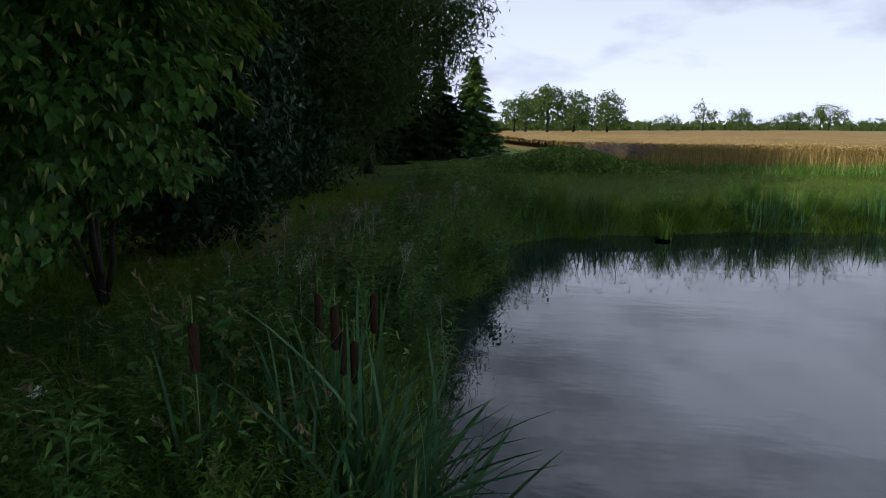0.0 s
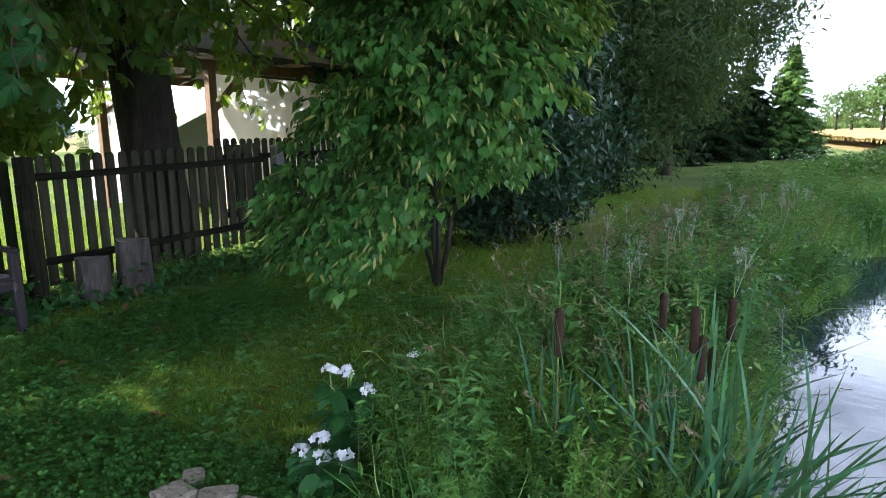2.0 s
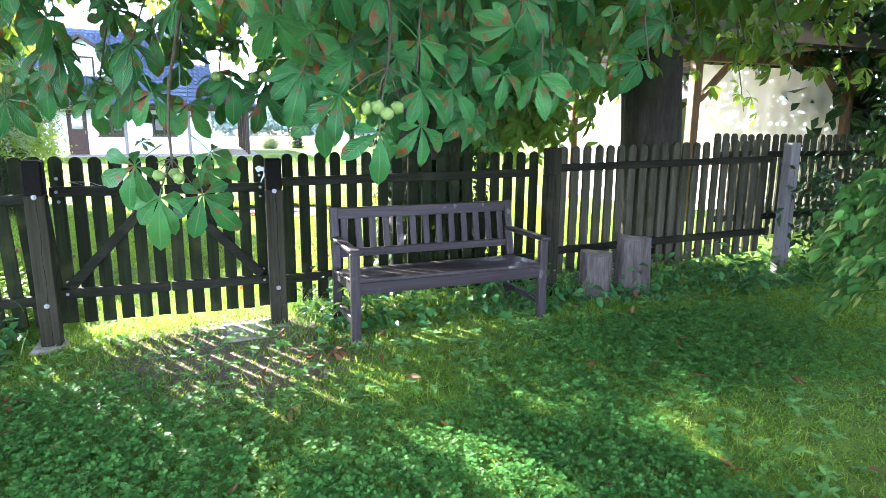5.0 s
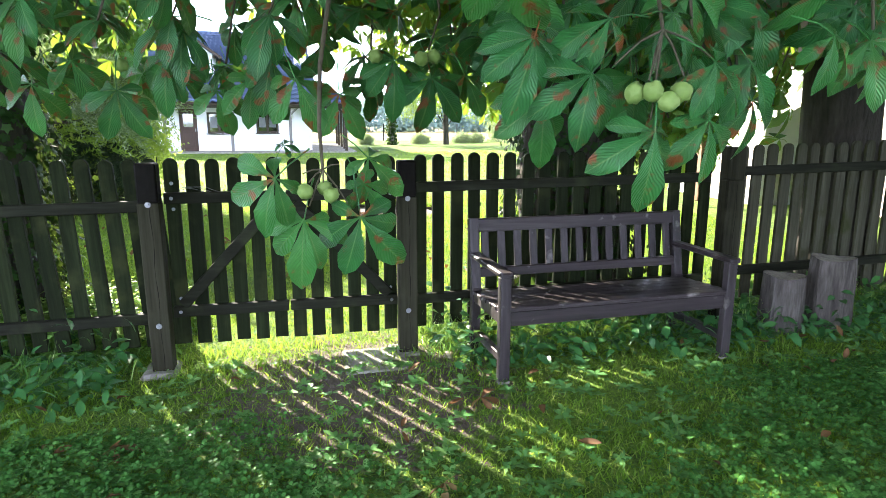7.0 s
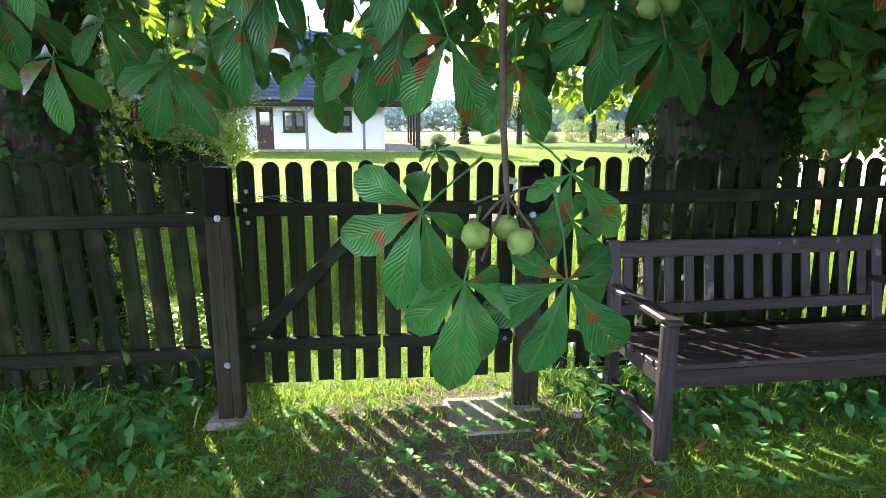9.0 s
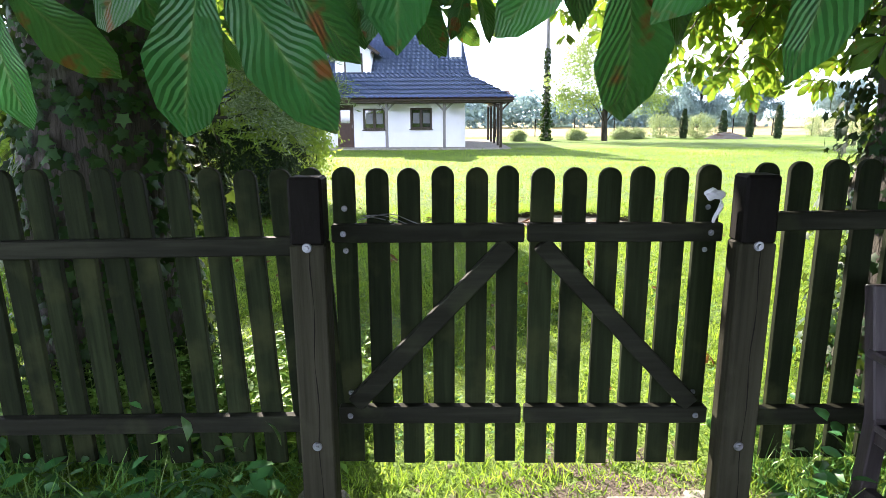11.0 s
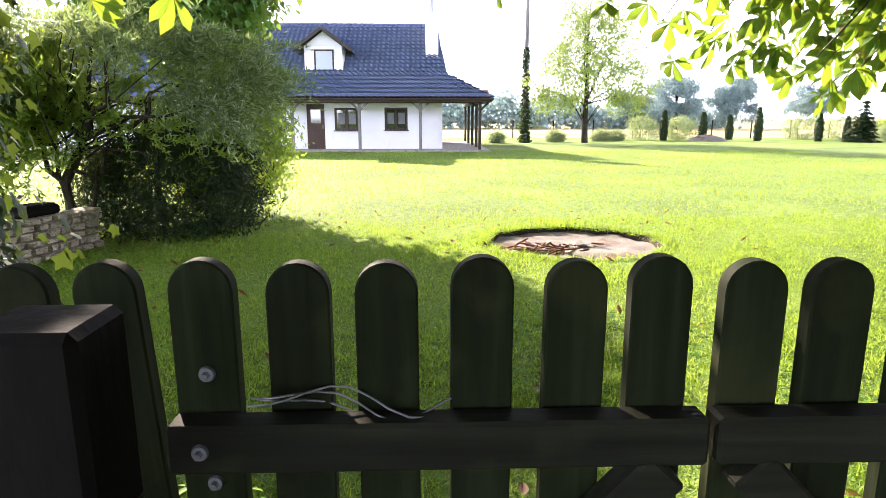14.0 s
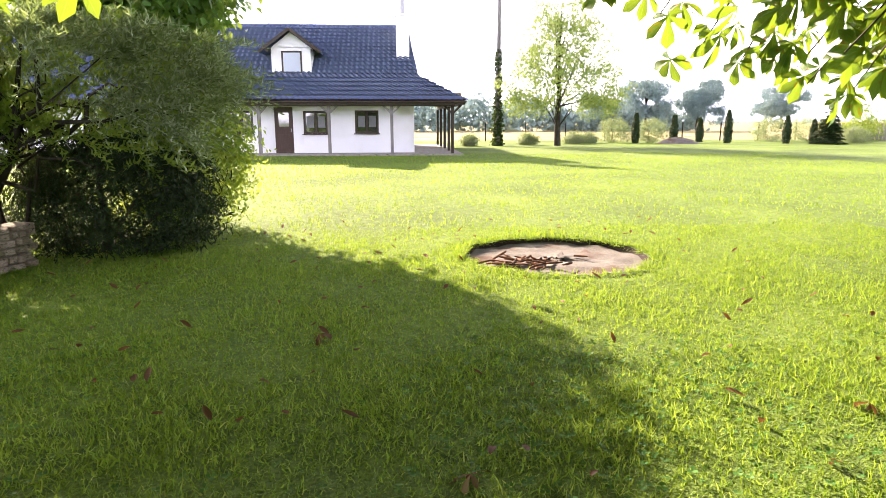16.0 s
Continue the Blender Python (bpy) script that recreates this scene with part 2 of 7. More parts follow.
ASH = surface("charred_sticks", [(0.3, (0.03, 0.02, 0.015)), (0.7, (0.25, 0.12, 0.06))], big=6, fine=40, rough=0.9, bump=0.5)
TARP = surface("white_canvas", [(0.3, (0.5040, 0.5184, 0.5328)), (0.7, (0.5904, 0.5976, 0.6048))], big=1, fine=9, rough=0.6, bump=0.3)
SHELTER_WOOD = surface("honey_brown_timber", [(0.3, (0.10, 0.055, 0.03)), (0.7, (0.24, 0.14, 0.08))], (1, 1, 0.2), 6, 40, 0.6, 0.3)
WIREMETAL = surface("grey_wire", [(0.3, (0.1250, 0.1300, 0.1350)), (0.7, (0.2500, 0.2500, 0.2500))], rough=0.4, metal=0.9, bump=0.0)

# window glass: dark room behind a reflecting pane
m, nodes, links, b = nodes_of("window_glass")
b.inputs["Base Color"].default_value, b.inputs["Roughness"].default_value = (0.02, 0.022, 0.025, 1), 0.05
b.inputs["IOR"].default_value = 2.2
WINGLASS = m
# Dormer pane: the sky's reflection is painted as a pale blue base colour.
m, nodes, links, b = nodes_of("pane_painted_as_sky")
b.inputs["Base Color"].default_value, b.inputs["Roughness"].default_value, b.inputs["Metallic"].default_value = (0.40, 0.46, 0.54, 1), 0.08, 0.0
SKYPANE = m
# clear plastic sheet
m, nodes, links, b = nodes_of("clear_plastic_sheet")
tr, gl, tl = nodes.new("ShaderNodeBsdfTransparent"), nodes.new("ShaderNodeBsdfGlossy"), nodes.new("ShaderNodeBsdfTranslucent")
tr.inputs["Color"].default_value, tl.inputs["Color"].default_value = (0.92, 0.88, 0.80, 1), (0.88, 0.80, 0.68, 1)
gl.inputs["Roughness"].default_value = 0.25
m1, m2 = nodes.new("ShaderNodeMixShader"), nodes.new("ShaderNodeMixShader")
m1.inputs["Fac"].default_value, m2.inputs["Fac"].default_value = 0.66, 0.04
links.new(tr.outputs[0], m1.inputs[1]), links.new(tl.outputs[0], m1.inputs[2])
links.new(m1.outputs[0], m2.inputs[1]), links.new(gl.outputs[0], m2.inputs[2])
links.new(m2.outputs[0], nodes["Material Output"].inputs["Surface"])
PLASTIC = m
# pond water
m, nodes, links, b = nodes_of("pond_water")
b.inputs["Base Color"].default_value, b.inputs["Roughness"].default_value, b.inputs["IOR"].default_value = (0.022, 0.042, 0.060, 1), 0.01, 3.2
n1, n2 = vary(nodes, links, (1.0, 2.2, 1), 1.1, 3, False), vary(nodes, links, (1, 2.0, 1), 7.0, 2, False)
ad, bp = nodes.new("ShaderNodeMath"), nodes.new("ShaderNodeBump")
ad.operation, ad.inputs[1].default_value = "MULTIPLY_ADD", 0.12
links.new(n2.outputs["Fac"], ad.inputs[0]), links.new(n1.outputs["Fac"], ad.inputs[2])
bp.inputs["Strength"].default_value, bp.inputs["Distance"].default_value = 0.05, 0.05
links.new(ad.outputs[0], bp.inputs["Height"]), links.new(bp.outputs["Normal"], b.inputs["Normal"])
WATER = m
# ground: turf, straw-coloured fields further out
m, nodes, links, b = nodes_of("turf_and_fields")
n1, n2, n3 = vary(nodes, links, (1, 1, 1), 0.35, 5, False), vary(nodes, links, (1, 1, 1), 9.0, 8, False), vary(nodes, links, (1, 1, 1), 70.0, 4, False)
sm = nodes.new("ShaderNodeMath")
sm.operation, sm.inputs[1].default_value = "MULTIPLY_ADD", 0.5
sm2 = nodes.new("ShaderNodeMath")
sm2.operation, sm2.inputs[1].default_value = "MULTIPLY", 0.5
sm3 = nodes.new("ShaderNodeMixRGB")
sm3.inputs["Fac"].default_value = 0.35
links.new(n1.outputs["Fac"], sm2.inputs[0]), links.new(n2.outputs["Fac"], sm.inputs[0]), links.new(sm2.outputs[0], sm.inputs[2])
links.new(sm.outputs[0], sm3.inputs["Color1"]), links.new(n3.outputs["Fac"], sm3.inputs["Color2"])
r = ramp_of(nodes, [(0.3, (0.034, 0.042, 0.015)), (0.45, (0.080, 0.135, 0.026)), (0.55, (0.14, 0.22, 0.036)), (0.7, (0.22, 0.30, 0.058))])
links.new(sm3.outputs["Color"], r.inputs["Fac"])
tc, sep = nodes.new("ShaderNodeTexCoord"), nodes.new("ShaderNodeSeparateXYZ")
links.new(tc.outputs["Object"], sep.inputs[0])
def step_node(socket, low, high):
    mr = nodes.new("ShaderNodeMapRange")
    mr.inputs["From Min"].default_value, mr.inputs["From Max"].default_value = low, high
    links.new(socket, mr.inputs["Value"])
    return mr.outputs["Result"]
fx = nodes.new("ShaderNodeMath")
fx.operation, fx.inputs[1].default_value = "MULTIPLY_ADD", 0.24
links.new(sep.outputs["Y"], fx.inputs[0]), links.new(sep.outputs["X"], fx.inputs[2])
fa, fb = step_node(sep.outputs["Y"], 28.0, 30.0), step_node(fx.outputs[0], 11.4, 12.4)
fmul = nodes.new("ShaderNodeMath")
fmul.operation = "MULTIPLY"
links.new(fa, fmul.inputs[0]), links.new(fb, fmul.inputs[1])
far_n, far_w = fmul.outputs[0], step_node(sep.outputs["X"], -52.0, -56.0)
mx = nodes.new("ShaderNodeMath")
mx.operation = "MAXIMUM"
links.new(far_n, mx.inputs[0]), links.new(far_w, mx.inputs[1])
straw = ramp_of(nodes, [(0.35, (0.24, 0.21, 0.09)), (0.65, (0.42, 0.35, 0.17))])
links.new(sm3.outputs["Color"], straw.inputs["Fac"])
fm = nodes.new("ShaderNodeMixRGB")
links.new(mx.outputs[0], fm.inputs["Fac"]), links.new(r.outputs["Color"], fm.inputs["Color1"]), links.new(straw.outputs["Color"], fm.inputs["Color2"])
dist = nodes.new("ShaderNodeVectorMath")
dist.operation, dist.inputs[1].default_value = "DISTANCE", (-5.75, 0.05, 0.0)
links.new(tc.outputs["Object"], dist.inputs[0])
trod = nodes.new("ShaderNodeMath")
trod.operation, trod.inputs[1].default_value = "MULTIPLY_ADD", -0.55
links.new(dist.outputs["Value"], trod.inputs[0]), links.new(n2.outputs["Fac"], trod.inputs[2])
bare = step_node(trod.outputs[0], 0.0, 0.12)
em = nodes.new("ShaderNodeMixRGB")
em.inputs["Color2"].default_value = (0.13, 0.105, 0.085, 1)
links.new(bare, em.inputs["Fac"]), links.new(fm.outputs["Color"], em.inputs["Color1"])
links.new(em.outputs["Color"], b.inputs["Base Color"])
b.inputs["Roughness"].default_value = 0.9
b.inputs["Specular IOR Level"].default_value = 0.15
bp = nodes.new("ShaderNodeBump")
bp.inputs["Strength"].default_value, bp.inputs["Distance"].default_value = 0.9, 0.06
links.new(sm3.outputs["Color"], bp.inputs["Height"]), links.new(bp.outputs["Normal"], b.inputs["Normal"])
GROUND = m

CHEST = leaf_mat("horse_chestnut_leaf", [(0.0, (0.0347, 0.0816, 0.0204)), (0.6, (0.0612, 0.1224, 0.0286)), (1.0, (0.0970, 0.1530, 0.0326))], 0.40, (0.36, 0.52, 0.03), 0.40, False, True, (0.16, 0.045, 0.014), spec=0.3)
CHEST_ONE = leaf_mat("horse_chestnut_leaf_near", [(0.0, (0.0231, 0.0862, 0.0279)), (0.6, (0.0347, 0.1184, 0.0350)), (1.0, (0.0578, 0.1508, 0.0396))], 0.16, (0.20, 0.34, 0.03), 0.38, True, True, (0.17, 0.045, 0.014), spec=0.3)
LINDEN = leaf_mat("linden_leaf", [(0.0, (0.0325, 0.0815, 0.0243)), (0.55, (0.0707, 0.1469, 0.0375)), (1.0, (0.1413, 0.2175, 0.0606))], 0.28, (0.35, 0.45, 0.06), 0.42)
BRACT = leaf_mat("pale_linden_bract", [(0.0, (0.26, 0.28, 0.07)), (1.0, (0.38, 0.36, 0.12))], 0.4, (0.6, 0.6, 0.15), 0.5, green=False)
DARKLEAF = leaf_mat("dark_glossy_leaf", [(0.0, (0.0112, 0.0288, 0.0160)), (1.0, (0.0256, 0.0544, 0.0272))], 0.12, (0.15, 0.25, 0.05), 0.42, spec=0.22)
IVY = leaf_mat("ivy_leaf", [(0.0, (0.0074, 0.0185, 0.0074)), (0.8, (0.0173, 0.0370, 0.0123)), (1.0, (0.0308, 0.0524, 0.0185))], 0.15, (0.2, 0.3, 0.04), 0.5, spec=0.08)
WILLOW = leaf_mat("silvery_willow_leaf", [(0.0, (0.026, 0.050, 0.022)), (0.45, (0.085, 0.128, 0.070)), (0.8, (0.20, 0.25, 0.17)), (1.0, (0.36, 0.41, 0.33))], 0.34, (0.40, 0.56, 0.13), 0.42, green=False)
DULLWILLOW = leaf_mat("dull_willow_leaf", [(0.0, (0.0224, 0.041, 0.0149)), (1.0, (0.052, 0.0744, 0.0253))], 0.3, (0.22, 0.28, 0.06), 0.55)
BRIGHT = leaf_mat("bright_maple_leaf", [(0.0, (0.0720, 0.1200, 0.0240)), (0.6, (0.1120, 0.1680, 0.0360)), (1.0, (0.1760, 0.2080, 0.0560))], 0.45, (0.55, 0.66, 0.07), 0.5)
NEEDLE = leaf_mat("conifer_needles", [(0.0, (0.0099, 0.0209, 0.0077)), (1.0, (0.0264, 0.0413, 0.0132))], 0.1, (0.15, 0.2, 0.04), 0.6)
# Lighter copy of the conifer needles, with sunlight put into the colour.
SPRUCE_LIT = leaf_mat("sunlit_spruce_needles", [(0.0, (0.0640, 0.1120, 0.0320)), (1.0, (0.1760, 0.2240, 0.0640))], 0.15, (0.2, 0.26, 0.05), 0.6)
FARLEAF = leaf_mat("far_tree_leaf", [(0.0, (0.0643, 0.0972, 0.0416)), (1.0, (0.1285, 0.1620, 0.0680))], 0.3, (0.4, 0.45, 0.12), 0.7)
# Distance haze is mixed into this pale bluish leaf colour.
HAZELEAF = leaf_mat("haze_tinted_leaf", [(0.0, (0.138, 0.2244, 0.2415)), (1.0, (0.2392, 0.3468, 0.3565))], 0.3, (0.30, 0.40, 0.30), 0.8, green=False)
GRASS = leaf_mat("lawn_blade", [(0.0, (0.0492, 0.085, 0.014)), (0.5, (0.1106, 0.165, 0.026)), (0.85, (0.1843, 0.24, 0.04)), (1.0, (0.4178, 0.3, 0.11))], 0.4, (0.50, 0.70, 0.06), 0.5, spec=0.10)
TALLGRASS = leaf_mat("tall_grass_blade", [(0.0, (0.0463, 0.1123, 0.0253)), (0.5, (0.1242, 0.2333, 0.0539)), (0.85, (0.2484, 0.3456, 0.095)), (1.0, (0.5962, 0.5184, 0.2534))], 0.3, (0.35, 0.45, 0.07), 0.45)
CATTAIL = leaf_mat("cattail_blade", [(0.0, (0.0421, 0.1014, 0.0592)), (0.88, (0.1123, 0.2129, 0.1274)), (1.0, (0.337, 0.3143, 0.1456))], 0.22, (0.25, 0.36, 0.08), 0.35)
CATTAIL_ONE = leaf_mat("cattail_blade_near", [(0.0, (0.033, 0.0851, 0.0495)), (0.6, (0.066, 0.148, 0.0891)), (0.93, (0.1056, 0.2072, 0.1188)), (1.0, (0.2376, 0.2294, 0.1056))], 0.22, (0.25, 0.36, 0.08), 0.35, single=True)
IRISBLADE = leaf_mat("iris_blade", [(0.0, (0.16, 0.24, 0.04)), (1.0, (0.32, 0.40, 0.08))], 0.35, (0.5, 0.6, 0.08), 0.45, single=True)
CLOVER = leaf_mat("clover_leaf", [(0.0, (0.0357, 0.0900, 0.0248)), (0.7, (0.0756, 0.1550, 0.0416)), (1.0, (0.1260, 0.2150, 0.0640))], 0.25, (0.3, 0.45, 0.06), 0.5, spec=0.06)
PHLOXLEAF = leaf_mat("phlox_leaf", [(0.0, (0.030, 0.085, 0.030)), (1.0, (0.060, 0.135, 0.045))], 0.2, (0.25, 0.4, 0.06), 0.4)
BANKWEED = leaf_mat("bank_weed_leaf", [(0.0, (0.0772, 0.1544, 0.0515)), (0.6, (0.1459, 0.2402, 0.0858)), (1.0, (0.2402, 0.3260, 0.1201))], 0.3, (0.35, 0.45, 0.07), 0.5, spec=0.12)
BANKLIT = leaf_mat("bank_weed_leaf_light", [(0.0, (0.1300, 0.2080, 0.0520)), (1.0, (0.2600, 0.3250, 0.0910))], 0.35, (0.4, 0.5, 0.07), 0.5, spec=0.1)
PALEUMBEL = leaf_mat("pale_umbel", [(0.0, (0.36, 0.38, 0.32)), (1.0, (0.55, 0.55, 0.50))], 0.2, (0.5, 0.5, 0.4), 0.7, green=False)
PALESHRUB = leaf_mat("pale_shrub_leaf", [(0.0, (0.09, 0.14, 0.07)), (1.0, (0.26, 0.31, 0.20))], 0.36, (0.42, 0.54, 0.16), 0.5, green=False)
MAPLE = leaf_mat("pale_maple_leaf", [(0.0, (0.0938, 0.1723, 0.0375)), (1.0, (0.2375, 0.3378, 0.0797))], 0.4, (0.42, 0.52, 0.14), 0.6, green=False)
STRAW = leaf_mat("dry_grass_head", [(0.0, (0.16, 0.12, 0.06)), (1.0, (0.32, 0.26, 0.15))], 0.25, (0.5, 0.4, 0.2), 0.7, green=False)
WHEAT = leaf_mat("ripe_wheat", [(0.0, (0.3588, 0.2652, 0.0966)), (0.6, (0.5796, 0.4524, 0.1932)), (1.0, (0.759, 0.6552, 0.322))], 0.3, (0.6, 0.42, 0.16), 0.65, green=False)
PETAL = leaf_mat("white_petal", [(0.0, (0.78, 0.78, 0.80)), (1.0, (0.85, 0.85, 0.86))], 0.3, (0.85, 0.85, 0.85), 0.6, green=False)
BLUEFLOWER = leaf_mat("lilac_flower", [(0.0, (0.16, 0.13, 0.30)), (1.0, (0.28, 0.24, 0.42))], 0.3, (0.3, 0.25, 0.45), 0.6, green=False)
BROWNLEAF = leaf_mat("fallen_brown_leaf", [(0.0, (0.048, 0.027, 0.012)), (0.6, (0.1152, 0.06, 0.024)), (1.0, (0.1728, 0.132, 0.048))], 0.2, (0.4, 0.16, 0.05), 0.7, green=False)
HUSK = surface("spiky_conker_husk", [(0.3, (0.1200, 0.1920, 0.0420)), (0.7, (0.1800, 0.2520, 0.0720))], big=12, fine=80, rough=0.6, bump=0.4)
CATHEAD = surface("brown_cattail_head", [(0.3, (0.0268, 0.0141, 0.0092)), (0.7, (0.0536, 0.0288, 0.0184))], big=20, fine=120, rough=0.95, bump=0.5)

# ---- mesh helpers ----
def link_mesh(name, me, mat, parent=None, label=""):
    if mat and not me.materials:
        me.materials.append(mat)
    ob = new(name, me)
    if parent:
        ob.parent = parent
    if label:
        ob["label"] = label
    return ob


def part(name, bm, mat, parent=None, label="", smooth=False):
    me = bpy.data.meshes.new(name)
    bm.normal_update()
    bm.to_mesh(me)
    bm.free()
    if smooth:
        me.shade_smooth()
    return link_mesh(name, me, mat, parent, label)


def thing(name, at=(0, 0, 0), turn=0.0):
    ob = new(name)
    ob.empty_display_size = 0.2
    ob.matrix_world = pose(*at, 0, 0, turn)
    return ob


def box_bm(size, at=(0, 0, 0), bevel=0.0, bm=None, m=None):
    bm = bm or bmesh.new()
    mat4 = Matrix.Translation(at) @ (m or Matrix()) @ Matrix.Diagonal((*size, 1))
    vs = bmesh.ops.create_cube(bm, size=1, matrix=mat4)["verts"]
    if bevel:
        es = list({e for v in vs for e in v.link_edges})
        bmesh.ops.bevel(bm, geom=es, offset=bevel, segments=1, affect="EDGES")
    return bm


def beam_bm(a, b, width, depth, bevel=0.004, bm=None, up=(0, 0, 1)):
    """A squared bar from a to b; width across, depth along the other way."""
    a, b = Vector(a), Vector(b)
    z = (b - a).normalized()
    x = Vector(up).cross(z)
    x = x.normalized() if x.length > 1e-4 else Vector((1, 0, 0))
    y = z.cross(x)
    r = Matrix((x, y, z)).transposed().to_4x4()
    return box_bm((width, depth, (b - a).length), (a + b) / 2, bevel, bm, r)


def np_mesh(name, V, F, mat, parent=None, label="", uv=None, smooth=False):
    """A mesh from arrays of places and triangles or quads."""
    V, F = np.ascontiguousarray(V, dtype=np.float32), np.ascontiguousarray(F, dtype=np.int32)
    me = bpy.data.meshes.new(name)
    n, k = F.shape
    me.vertices.add(len(V))
    me.vertices.foreach_set("co", V.ravel())
    me.loops.add(n * k)
    me.loops.foreach_set("vertex_index", F.ravel())
    me.polygons.add(n)
    me.polygons.foreach_set("loop_start", np.arange(0, n * k, k, dtype=np.int32))
    me.polygons.foreach_set("loop_total", np.full(n, k, dtype=np.int32))
    if smooth:
        me.polygons.foreach_set("use_smooth", np.ones(n, dtype=bool))
    if uv is not None:
        me.uv_layers.new(name="UVMap").data.foreach_set("uv", np.ascontiguousarray(uv[F.ravel()], dtype=np.float32).ravel())
    me.update()
    return link_mesh(name, me, mat, parent, label)


RNG = np.random.default_rng(7)


def frames_of(normals, spins):
    """Rotations whose third axis is the normal, spun about it."""
    n = normals / np.linalg.norm(normals, axis=1, keepdims=True)
    h = np.where(np.abs(n[:, 2:3]) < 0.95, np.array([[0, 0, 1.0]]), np.array([[1.0, 0, 0]]))
    x = np.cross(h, n)
    x /= np.linalg.norm(x, axis=1, keepdims=True)
    y = np.cross(n, x)
    c, s = np.cos(spins)[:, None], np.sin(spins)[:, None]
    return np.stack([x * c + y * s, -x * s + y * c, n], axis=2)


def scatter_arrays(tmpl, P, R, S):
    V, F, U = tmpl
    S = np.asarray(S, dtype=float)
    S = np.repeat(S[:, None], 3, 1) if S.ndim == 1 else S
    W = np.einsum("nij,nvj->nvi", R, V[None] * S[:, None, :]) + P[:, None, :]
    G = (F[None] + (np.arange(len(P)) * len(V))[:, None, None]).reshape(-1, 3)
    return W.reshape(-1, 3), G, (np.tile(U, (len(P), 1)) if U is not None else None)


def scatter(name, tmpl, P, R, S, mat, parent=None, label=""):
    V, F, U = scatter_arrays(tmpl, P, R, S)
    return np_mesh(name, V, F, mat, parent, label, U)


def merge(list_of):
    """Several (V, F, U) as one."""
    Vs, Fs, Us, k = [], [], [], 0
    for V, F, U in list_of:
        Vs.append(V), Fs.append(F + k)
        Us.append(U if U is not None else np.zeros((len(V), 2)))
        k += len(V)
    return np.concatenate(Vs), np.concatenate(Fs), np.concatenate(Us)


def tube(points, radii, sides=6):
    """A tapered tube along points, as triangles."""
    pts, n = np.array(points, float), len(points)
    t = np.gradient(pts, axis=0)
    t /= np.linalg.norm(t, axis=1, keepdims=True) + 1e-9
    R = frames_of(t, np.zeros(n))
    a = np.arange(sides) / sides * 2 * np.pi
    ring = np.stack([np.cos(a), np.sin(a), 0 * a], 1)
    V = (np.einsum("nij,vj->nvi", R, ring) * np.array(radii)[:, None, None] + pts[:, None]).reshape(-1, 3)
    F = []
    for i in range(n - 1):
        for j in range(sides):
            p, q = i * sides + j, i * sides + (j + 1) % sides
            F += [(p, q, q + sides), (p, q + sides, p + sides)]
    return V, np.array(F, int), np.zeros((len(V), 2))


def tube_parts(name, tubes, mat, parent):
    """Each tube as a part of its own."""
    for V, F, U in tubes:
        np_mesh(name, V, F, mat, parent, smooth=True)


def curve(a, b, sag=0.0, n=6, wob=0.0):
    """Points from a to b, bowed upwards by sag, with some wobble."""
    a, b = np.array(a, float), np.array(b, float)
    s = np.linspace(0, 1, n)[:, None]
    p = a + (b - a) * s
    p[:, 2] += sag * 4 * (s * (1 - s))[:, 0]
    if wob:
        p[1:-1] += RNG.normal(0, wob, (n - 2, 3))
    return p


# leaf shapes: the tip along +x, the face along +z
def blade_leaf(length, width, n=4, fold=0.15, droop=0.0, widest=0.5, teeth=0.0):
    V, U, F = [], [], []
    for i in range(n + 1):
        u = i / n
        w = width / 2 * (math.sin(math.pi * u ** (math.log(0.5) / math.log(widest))) ** 0.8 if 0 < u < 1 else 0.03)
        w *= 1 + (teeth if i % 2 else -teeth)
        z = -droop * u * u * length
        V += [(u * length, w, z + fold * w), (u * length, 0, z), (u * length, -w, z + fold * w)]
        U += [(u, 1), (u, 0.5), (u, 0)]
    for i in range(n):
        for j in (0, 1):
            p = 3 * i + j
            F += [(p, p + 1, p + 4), (p, p + 4, p + 3)]
    return np.array(V, float), np.array(F, int), np.array(U, float)


def kite_leaf(length, width, fold=0.2, droop=0.3, widest=0.45):
    """A small leaf of two triangles, folded along its middle."""
    w = width / 2
    V = [(0, 0, 0), (widest * length, w, fold * w - droop * widest ** 2 * length), (length, 0, -droop * length), (widest * length, -w, fold * w - droop * widest ** 2 * length)]
    return np.array(V, float), np.array([(0, 2, 1), (0, 3, 2)]), np.array([(0, 0.5), (widest, 1), (1, 0.5), (widest, 0)])


def turn_of(tmpl, m):
    V, F, U = tmpl
    m = np.array(m)
    return V @ m[:3, :3].T + m[:3, 3], F, U


def compound_leaf(seed, n_leaflets=6, segs=5):
    """Horse chestnut: leaflets round one point, the middle ones longest, on a long stalk that ends at the origin."""
    rnd = random.Random(seed)
    out = []
    for i in range(n_leaflets):
        f = i / (n_leaflets - 1) * 2 - 1
        ang = f * 118 + rnd.uniform(-7, 7)
        ln = (0.165 - 0.075 * abs(f) ** 1.4) * rnd.uniform(0.9, 1.1)
        lf = blade_leaf(ln, ln * 0.40, segs, 0.30, rnd.uniform(0.2, 0.6), 0.66, 0.05 if segs > 3 else 0) if segs > 2 else kite_leaf(ln, ln * 0.45, 0.3, rnd.uniform(0.2, 0.5), 0.62)
        out.append(turn_of(lf, pose(0, 0, 0, rnd.uniform(-14, 14), rnd.uniform(8, 34), ang)))
    st = [tube([(0, 0, 0), (-0.05, 0, 0.012), (-0.11, 0, 0.0)], [0.0022, 0.002, 0.003], 3)] if segs > 2 else []
    return merge(out + st)


